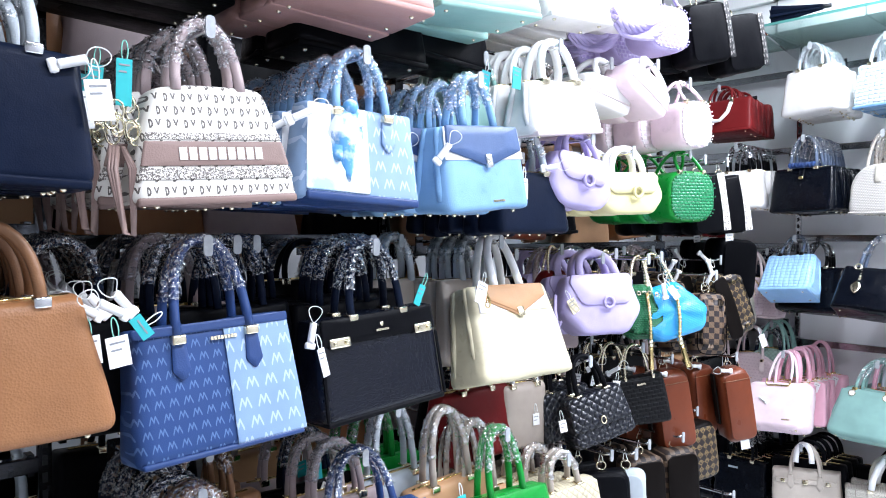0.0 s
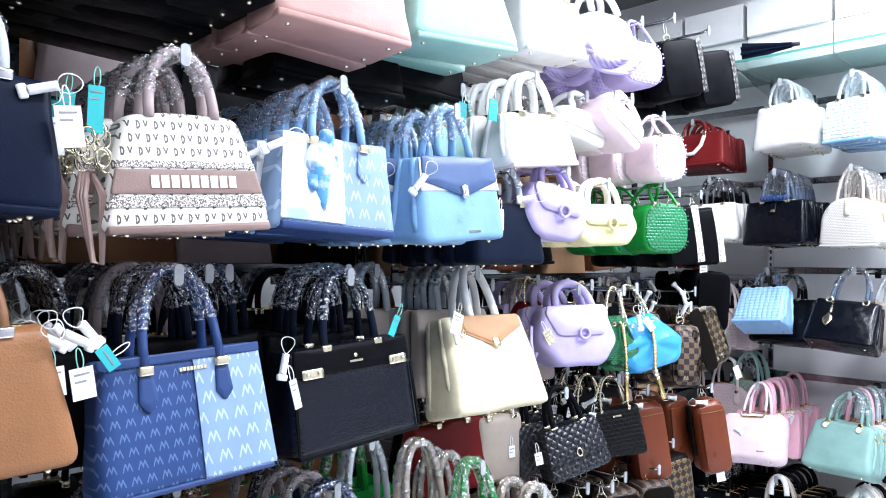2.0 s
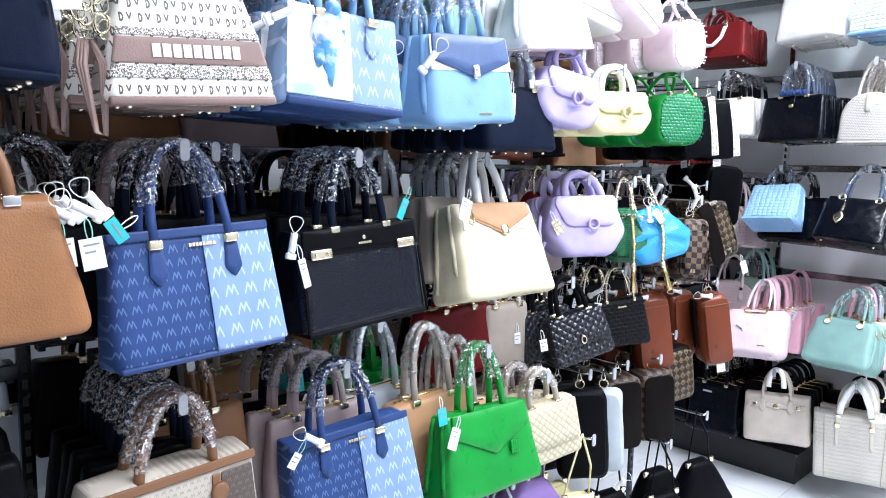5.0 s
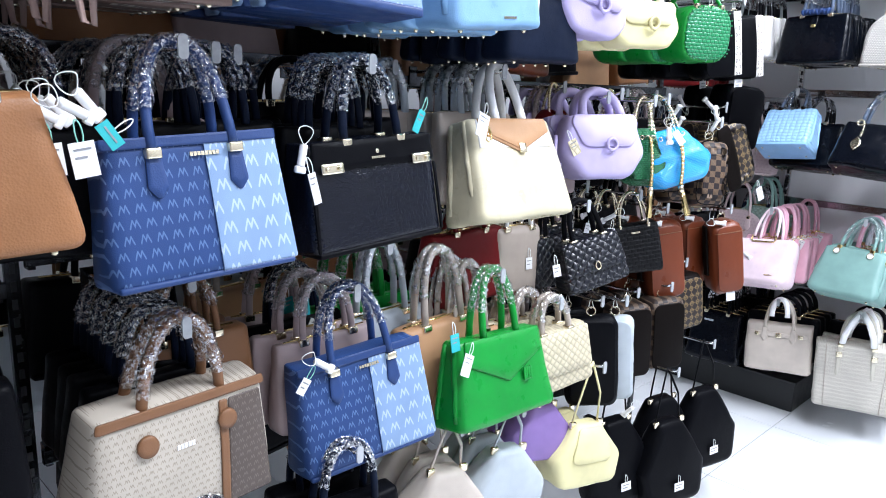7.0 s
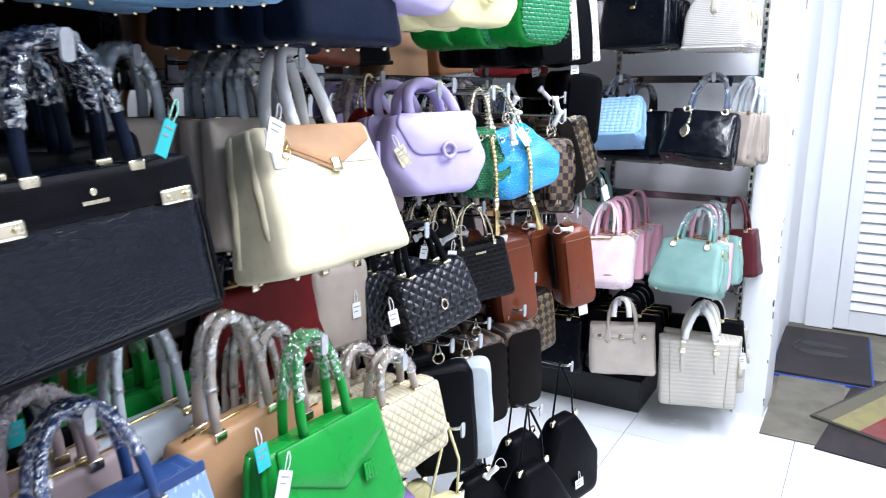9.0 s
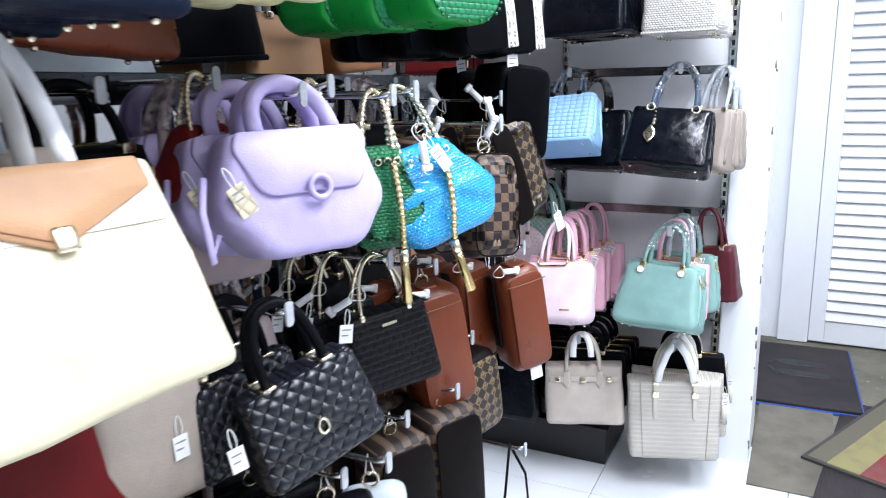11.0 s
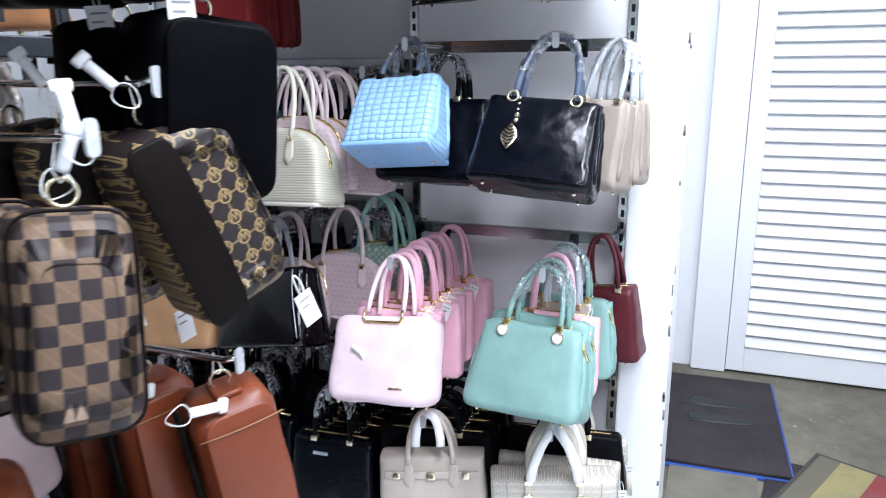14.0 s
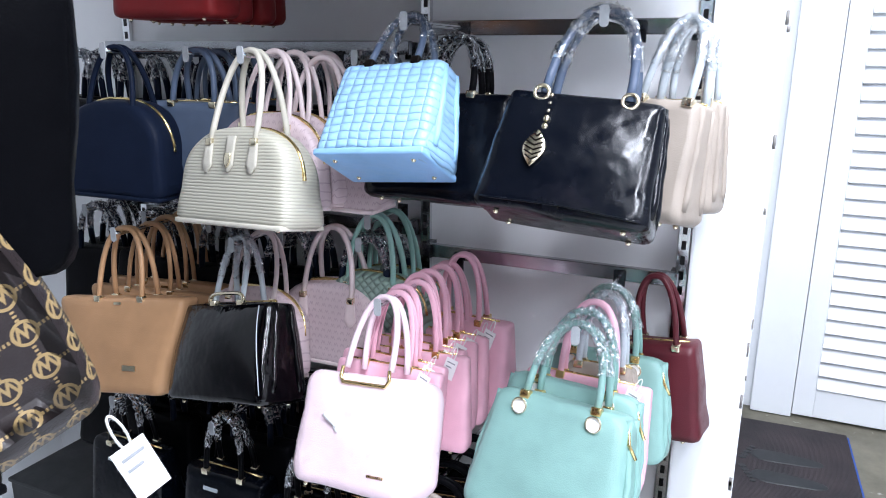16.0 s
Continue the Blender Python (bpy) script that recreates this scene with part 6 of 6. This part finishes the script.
for sx in (-1, 1):
    bm = bmesh.new()
    tube(bm, [(sx * 0.065 + 0.011 * math.cos(a), s.face(0, s.top) - 0.004, s.top - 0.006 + 0.011 * math.sin(a)) for a in [2 * math.pi * i / 18 for i in range(18)]], 0.0032, 6, closed=True)
    part("ring", bm, "palegold", leafb)
bm = bmesh.new()
for k in range(5):
    got = bmesh.ops.create_uvsphere(bm, u_segments=8, v_segments=6, radius=0.0055 if k in (3, 4) else 0.003)["verts"]
    bmesh.ops.translate(bm, verts=got, vec=(-0.045, s.face(-0.045, s.top - 0.03) - 0.008, s.top - 0.014 - 0.012 * k))
ch = part("charm", bm, "palegold", leafb, "gold bead and leaf charm")
bm = bmesh.new()
leaf_o = [(-0.05 + 0.017 * math.sin(math.pi * f) * sgn, s.top - 0.07 - 0.058 * f) for sgn, fs in ((1, range(0, 9)), (-1, range(7, 0, -1))) for f in [q / 8 for q in fs]]
s.plate(bm, leaf_o, 0.0025, 0.005)
lf = part("leaf", bm, "palegold", ch)
bm = bmesh.new()
for k in range(1, 7):
    f = k / 8
    wl = 0.014 * math.sin(math.pi * f)
    z = s.top - 0.07 - 0.058 * f
    for sg in (-1, 1):
        y = s.face(-0.05, z) - 0.0082
        tube(bm, [(-0.05, y, z - 0.004), (-0.05 + sg * wl, y, z + 0.002)], 0.0012, 5)
part("leaf_veins", bm, "sidebrown", lf)
feet(leafb, s)
gusset(leafb, s, "gloss")
stitch(leafb, s, [(-0.115, s.bottom + 0.012), (0.0, s.bottom + 0.016), (0.115, s.bottom + 0.012)], "gloss", 0.002)
stone_b, s = simple_bag("handbag", "stone leather handbag with pale wrapped handles", "sand", 0.12, 0.155, 0.19, 0.07, 0.1, 0.125, "palegrey", 0.08, "film_milky", None, True, fold="sand")
hang_b(leafb, 1.239, 3.241, 1.394, 4.5, 0.8, -23.8, behind=0)
hang_b(stone_b, 1.125, 3.33, 1.385, 3, -20, -14, behind=2, step=0.1, squash=0.9, arm=False)
nav, s = dome_bag("handbag", "navy leather dome handbag with gold zip", "darknavy", 0.26, 0.2, 0.12, 0.1, "darknavy", 0.11, None, None, None)
hang_b(nav, 2.24, 3.22, 1.34, 1, 6, behind=0)
gb, s = simple_bag("handbag", "grey blue leather handbag with long handles", "greyblue", 0.24, 0.26, 0.2, 0.06, 0.1, 0.1, "greyblue", 0.11, None, None, True)
hang_b(gb, 2.1, 3.3, 1.335, 0, 0, behind=3)

# third row
tanb, s = simple_bag("tote_bag", "tan leather tote with gold name plate", "flaptan", 0.346, 0.24, 0.21, 0.06, 0.1, 0.148, "flaptan", 0.12, None, None, False, 0.006, top_zip=False)
bars(tanb, s, 0.04, s.bottom + 0.06, [0.035], 0.012, "palegold")
bars(tanb, s, 0.0, s.top - 0.012, [0.02], 0.005, "palegold")
hang_b(tanb, 2.279, 3.23, 0.953, -6, 4.4, -11.6, behind=3)
patb, s = simple_bag("handbag", "black patent leather handbag with metal frame handle", "patent", 0.252, 0.296, 0.201, 0.07, 0.13, 0.132, "palegrey", 0.08, "film", None, True, 0.006, 0.024, fold="patent")
bm = bmesh.new()
tube(bm, arch(-0.05, 0.05, s.top - 0.004, s.top + 0.018, -0.036, -0.036, 12, 4.0), 0.004, 6)
part("frame_bar", bm, "palegold", patb)
stitch(patb, s, [(0.135, s.bottom + 0.02), (0.1, s.top - 0.01)], "palegrey", 0.0012)
hang_b(patb, 1.984, 3.263, 0.955, -12, -7, -19, behind=1, others=(pinkh,))
sageq, s = dome_bag("handbag", "sage quilted dome handbag with green handles", "mintquilt", 0.25, 0.16, 0.1, 0.12, "mint", 0.11, None, None)
hang_b(sageq, 1.74, 3.4, 1.0, 0, 0, behind=1)
c = copy_thing(pinkh, Matrix.Translation((3.38, 1.83, 0.97)) @ pose(0, 0, 0, 0, 0, -90))

pinkb = start_bag("handbag", "pale pink leather handbag with gold frame handle")
s = Shape(trapezoid(0.268, 0.25, 0.198, -0.138, 0.034, 0.034), 0.06, 0.11, 0.007)
body(pinkb, s, "paleblush")
handles(pinkb, s, "paleblush", 0.095, 0.0, 0.0058, -0.01, None, 2.2, None)
bm = bmesh.new()
fy = s.face(0, s.top) - 0.005
tube(bm, [(-0.05, fy, s.top + 0.012), (-0.052, fy, s.top - 0.006), (-0.046, fy - 0.001, s.top - 0.016), (0.046, fy - 0.001, s.top - 0.016), (0.052, fy, s.top - 0.006), (0.05, fy, s.top + 0.012)], 0.0034, 7)
part("frame_bar", bm, "gold", pinkb)
security_tag(pinkb, -0.065, s.face(-0.065, s.top - 0.06) - 0.006, s.top - 0.075, 0, -60, 0, False)
bars(pinkb, s, 0.062, s.bottom + 0.035, [0.0028] * 8, 0.0045, "gold", 0.0014)
feet(pinkb, s)
pink2, s = simple_bag("handbag", "pink leather handbag with pink handles", "pink", 0.23, 0.24, 0.185, 0.05, 0.09, 0.13, "pink", 0.095, None, None, True, 0.0058, rings="gold")
tag(pink2, 0.1, -0.05, -0.11, "paper", 0.025, 0.04, 20)
hang_b(pinkb, 1.601, 3.19, 0.9, -7, -6, -25, behind=8, step=0.038, squash=0.5, others=(pink2,))
hang_b(pink2, 1.56, 3.46, 0.92, 0, -6, behind=0, arm=False)

tealb = start_bag("handbag", "sea green leather handbag with white medallions")
s = Shape(trapezoid(0.222, 0.268, 0.196, -0.121, 0.03, 0.03), 0.07, 0.13, 0.008)
body(tealb, s, "teal")
handles(tealb, s, "teal", 0.12, 0.0, 0.0062, 0.004, "film", 2.2, "gold", 0.0, None, 31)
for sx in (-1, 1):
    bm = bmesh.new()
    s.plate(bm, disc(sx * 0.062, s.top - 0.022, 0.012, 0.012, 20), 0.003, 0.003)
    k = part("medallion", bm, "white", tealb, "white enamel medallion with gold rim")
    bm = bmesh.new()
    z = s.top - 0.022
    tube(bm, [(sx * 0.062 + 0.012 * math.cos(a), s.face(0, z) - 0.006, z + 0.012 * math.sin(a)) for a in [2 * math.pi * i / 18 for i in range(18)]], 0.0016, 5, closed=True)
    part("rim", bm, "palegold", k)
feet(tealb, s)
gusset(tealb, s, "teal")
bm = bmesh.new()
tube(bm, [(0.108, -0.02, s.top - 0.01), (0.117, -0.03, s.top - 0.04), (0.128, -0.02, s.top - 0.06)], 0.003, 6)
part("zip_pull", bm, "gold", tealb)
wineb, s = simple_bag("handbag", "wine red leather handbag with long strap handles", "wine", 0.15, 0.16, 0.19, 0.07, 0.1, 0.125, "wine", 0.08, None, None, True, 0.006)
hang_b(tealb, 1.244, 3.196, 0.904, 0, -6.6, -21.8, behind=4, step=0.058, squash=0.6, others=(tealb, pink2, stone_b))
hang_b(wineb, 1.165, 3.48, 0.92, -8, -8, -2, behind=0, arm=False)

# bottom row
birk = start_bag("handbag", "taupe structured handbag with belt closure and wrapped handles")
s = Shape(trapezoid(0.255, 0.264, 0.202, -0.1, 0.006, 0.016), 0.06, 0.13, 0.003)
body(birk, s, "stone")
handles(birk, s, "stone", 0.11, 0.0, 0.0065, 0.015, None, 2.2, None, 0.0, "stone", 33)
bm = bmesh.new()
tube(bm, arch(-0.03, 0.03, -0.06, 0.012, -0.045, -0.02, 12, 2.2), 0.011, 7)
part("tissue_wrap", bm, "foam", birk, "white tissue wrap on handle")
band(birk, s, s.top - 0.05, s.top - 0.032, "stone", 0.115, 0.115, "belt", 0.004)
lock(birk, s, 0.0, s.top - 0.041, 0.022, 0.018, "palegold")
for sx in (-1, 1):
    lock(birk, s, sx * 0.085, s.top - 0.041, 0.018, 0.015, "palegold")
feet(birk, s)
hang_b(birk, 1.515, 3.167, 0.524, -3.6, 13.8, 1.4, behind=4, others=(black_src,))
mono = start_bag("tote_bag", "beige ring-pattern canvas tote with wrapped handles and straps", "handbag")
s = Shape(trapezoid(0.298, 0.286, 0.275, -0.123, 0.008, 0.016), 0.07, 0.12, 0.004)
body(mono, s, "gg")
handles(mono, s, "cream", 0.12, 0.0, 0.0075, 0.005, None, 2.2, "palegold", 0.0, None, 35)
for sx in (-1, 1):
    bm = bmesh.new()
    tube(bm, [(0, -0.02, 0.018), (sx * 0.03, -0.045, -0.02), (sx * 0.05, -0.05, -0.075), (sx * 0.055, -0.05, -0.11)], 0.014, 7, 0, 0.7)
    part("tissue_wrap", bm, "foam", mono, "white tissue wrap on handle")
for sx in (-1, 1):
    bm = bmesh.new()
    x = sx * 0.062
    s.plate(bm, rounded([(x - 0.007, s.top - 0.12), (x, s.top - 0.13), (x + 0.007, s.top - 0.12), (x + 0.007, s.top), (x - 0.007, s.top)], 0.002, 2, 3), 0.004)
    k = part("strap", bm, "cream", mono)
    bm = bmesh.new()
    s.plate(bm, rect(x - 0.011, s.top - 0.05, x + 0.011, s.top - 0.03, 0.003), 0.003, 0.0045)
    part("buckle", bm, "palegold", k)
    stitch(mono, s, [(sx * 0.11, s.top - 0.004), (sx * 0.1, s.bottom + 0.006)], "taupe", 0.0014)
tag(mono, 0.15, -0.045, -0.15, "paper", 0.02, 0.05, -10)
bm = bmesh.new()
for k in range(12):
    a = 2 * math.pi * k / 12
    tube(bm, [(0.152 + 0.004 * math.cos(a), -0.05 + 0.004 * math.sin(a), -0.2), (0.152 + 0.009 * math.cos(a), -0.05 + 0.008 * math.sin(a), -0.26)], 0.002, 5)
part("tassel", bm, "cream", mono)
hang_b(mono, 1.216, 3.2, 0.527, -1.5, 16, 4.7, behind=3, others=(mono, black_src))
nb, s = simple_bag("handbag", "black leather handbag with silver lettering hanging low", "gloss", 0.22, 0.25, 0.23, 0.06, 0.12, 0.13, "black", 0.1, "film", None, True)
bars(nb, s, -0.03, s.top - 0.04, [0.006] * 6, 0.008, "palegrey", 0.001)
hang_b(nb, 1.79, 3.2, 0.535, 0, 4, behind=3)
for y in (2.05, 2.35):
    copy_thing(nb, Matrix.Translation((3.25, y, 0.535)) @ pose(0, 0, 0, 0, 0, -90))
    copy_thing(dark, Matrix.Translation((3.35, y, 0.545)) @ pose(0, 0, 0, 0, 0, -90))
    hook_arm(y, 3.2, 3.53, 0.531, "x")

# dark bags deep on the hooks of the end wall
for z in (0.55, 0.95, 1.33):
    for k in range(5):
        y = 1.76 + 0.2 * k
        for dx in (0.0, 0.07):
            copy_thing(dark, Matrix.Translation((3.4 + dx, y, z)) @ pose(0, 0, 0, JIT.uniform(-4, 2), JIT.uniform(-4, 4), -90 + JIT.uniform(-6, 6)))
        hook_arm(y, 3.36, 3.53, z - 0.004, "x")

# black board on the floor under the end wall
b = tagged(new("floor_plinth"), "low black board plinth on the floor tiles", "plinth")
slab("board", (3.28, 1.45, 0.0), (3.595, 2.9, 0.13), "darkboard", b, 0.004)
slab("top_panel", (3.272, 1.442, 0.131), (3.595, 2.9, 0.143), "darkboard", b, 0.003)

# glass shelf with cartons and folded umbrella near the ceiling
shelf = tagged(new("glass_shelf"), "clear glass wall shelf with green edge", "shelf")
slab("pane", (3.12, 1.0, 2.29), (3.595, 2.9, 2.3), "glass", shelf)
bm = bmesh.new()
box(bm, (3.116, 1.0, 2.29), (3.1195, 2.9, 2.3))
part("front_edge", bm, "glass_edge", shelf, smooth=False)
for y in (1.13, 1.712, 2.6):
    bm = bmesh.new()
    vs = [(3.586, 2.288), (3.2, 2.288), (3.22, 2.278), (3.586, 2.22)]
    f = [bm.verts.new((x, y - 0.004, z)) for x, z in vs]
    g = [bm.verts.new((x, y + 0.004, z)) for x, z in vs]
    bm.faces.new(f)
    bm.faces.new(g)
    for i in range(4):
        bm.faces.new((f[i], f[(i + 1) % 4], g[(i + 1) % 4], g[i]))
    part("bracket", bm, "chrome", shelf, smooth=False)


def carton(y0, y1, z0, z1, x0=3.28):
    root = tagged(new("carton"), "white cardboard carton stacked on the glass shelf", "box", "cartons on the glass shelf")
    slab("carton_body", (x0, y0, z0), (3.59, y1, z1), "carton", root, 0.003)
    bm = bmesh.new()
    box(bm, (x0 - 0.001, y0 + 0.01, (z0 + z1) / 2 - 0.02), (x0 + 0.05, y0 + 0.02, (z0 + z1) / 2 + 0.02))
    part("tape", bm, "paper", root, smooth=False)
    return root


brolly = tagged(new("umbrella"), "folded dark blue umbrella lying on the glass shelf", "umbrella")
bm = bmesh.new()
rings = []
for k in range(7):
    f = k / 6
    rr = 0.012 + 0.03 * f ** 1.2
    rings.append([bm.verts.new((rr * (1 if q % 2 else 0.62) * math.cos(math.pi * q / 8), 0.2 * f, rr * (1 if q % 2 else 0.62) * math.sin(math.pi * q / 8))) for q in range(16)])
for a, c in zip(rings, rings[1:]):
    for q in range(16):
        bm.faces.new((a[q], a[(q + 1) % 16], c[(q + 1) % 16], c[q]))
bm.faces.new(rings[0])
bm.faces.new(rings[-1])
part("canopy", bm, "darknavy", brolly, "pleated folded fabric", smooth=False)
bm = bmesh.new()
tube(bm, [(0, -0.03, 0), (0, 0.02, 0)], 0.009, 8)
part("umbrella_handle", bm, "darkboard", brolly)
brolly.matrix_basis = pose(3.19, 1.47, 2.343, 0, 0, 6)

cr = random.Random(3)
y = 1.02
while y < 2.7:
    w = cr.uniform(0.3, 0.4)
    carton(y, y + w - 0.006, 2.301, 2.44, 3.26 + cr.uniform(0, 0.05))
    carton(y + 0.01, y + w - 0.012, 2.441, 2.6, 3.26 + cr.uniform(0, 0.05))
    y += w

# ---- passage floor things ----
b = tagged(new("rubber_mat"), "dark ribbed rubber doormat with blue edge", "doormat")
bm = bmesh.new()
box(bm, (-0.385, -0.21, 0.012), (0.385, 0.21, 0.024), 0.003)
part("mat", bm, "rubber", b, smooth=False)
bm = bmesh.new()
box(bm, (-0.395, -0.22, 0.0), (0.395, 0.22, 0.0115), 0.003)
part("under_mat", bm, "matblue", b, "blue lower mat edge", smooth=False)
def sole(name, outline, parent):
    bm = bmesh.new()
    n = len(outline)
    cx, cy = sum(p[0] for p in outline) / n, sum(p[1] for p in outline) / n
    lo_ = [bm.verts.new((x, y, 0.024)) for x, y in outline]
    hi_ = [bm.verts.new((cx + (x - cx) * 0.93, cy + (y - cy) * 0.93, 0.0265)) for x, y in outline]
    for k in range(n):
        bm.faces.new((lo_[k], lo_[(k + 1) % n], hi_[(k + 1) % n], hi_[k]))
    bm.faces.new(hi_)
    part(name, bm, "darkboard", parent, smooth=False)


for side, fx in ((1, 0.12), (-1, -0.02)):
    foot_line = []
    for k in range(28):
        a = 2 * math.pi * k / 28
        wide = 0.045 + 0.012 * math.sin(a) - 0.01 * math.cos(2 * a)
        foot_line.append((fx + wide * math.cos(a), 0.0 + 0.115 * math.sin(a)))
    sole("footprint", foot_line, b)
    for k in range(5):
        sole("toe_print", disc(fx + side * (-0.04 + 0.021 * k), 0.14 - 0.008 * k, 0.011 - 0.001 * k, 0.014 - 0.001 * k, 10), b)
b.matrix_basis = pose(4.45, 0.815, -0.003, 0, 0, 2)
b = tagged(new("striped_mat"), "worn striped coir doormat in red and yellow", "doormat")
bm = bmesh.new()
box(bm, (-0.5, -0.36, 0.0), (0.5, 0.36, 0.012), 0.003)
part("mat", bm, "stripes", b, smooth=False)
bm = bmesh.new()
for x0, x1, y0, y1 in ((-0.515, -0.501, -0.375, 0.375), (0.501, 0.515, -0.375, 0.375), (-0.501, 0.501, 0.361, 0.375), (-0.501, 0.501, -0.375, -0.361)):
    box(bm, (x0, y0, 0.0), (x1, y1, 0.009))
part("binding", bm, plain("dark_binding", (0.05, 0.045, 0.04), 0.8), b, smooth=False)
b.matrix_basis = pose(3.725, 0.19, 0.008, 0, 0, -115)
b = tagged(new("cardboard_sheet"), "flattened brown cardboard sheet on the floor", "cardboard")
slab("sheet", (3.345, 0.7, 0.001), (4.06, 0.98, 0.006), "card", b, 0.001)
b = tagged(new("dark_mat"), "dark grey doormat under the striped mat", "doormat")
bm = bmesh.new()
box(bm, (-0.45, -0.3, 0.0), (0.45, 0.3, 0.007), 0.002, pose(3.72, 0.42, 0.0005, 0, 0, -8))
part("mat", bm, "rubber", b, smooth=False)
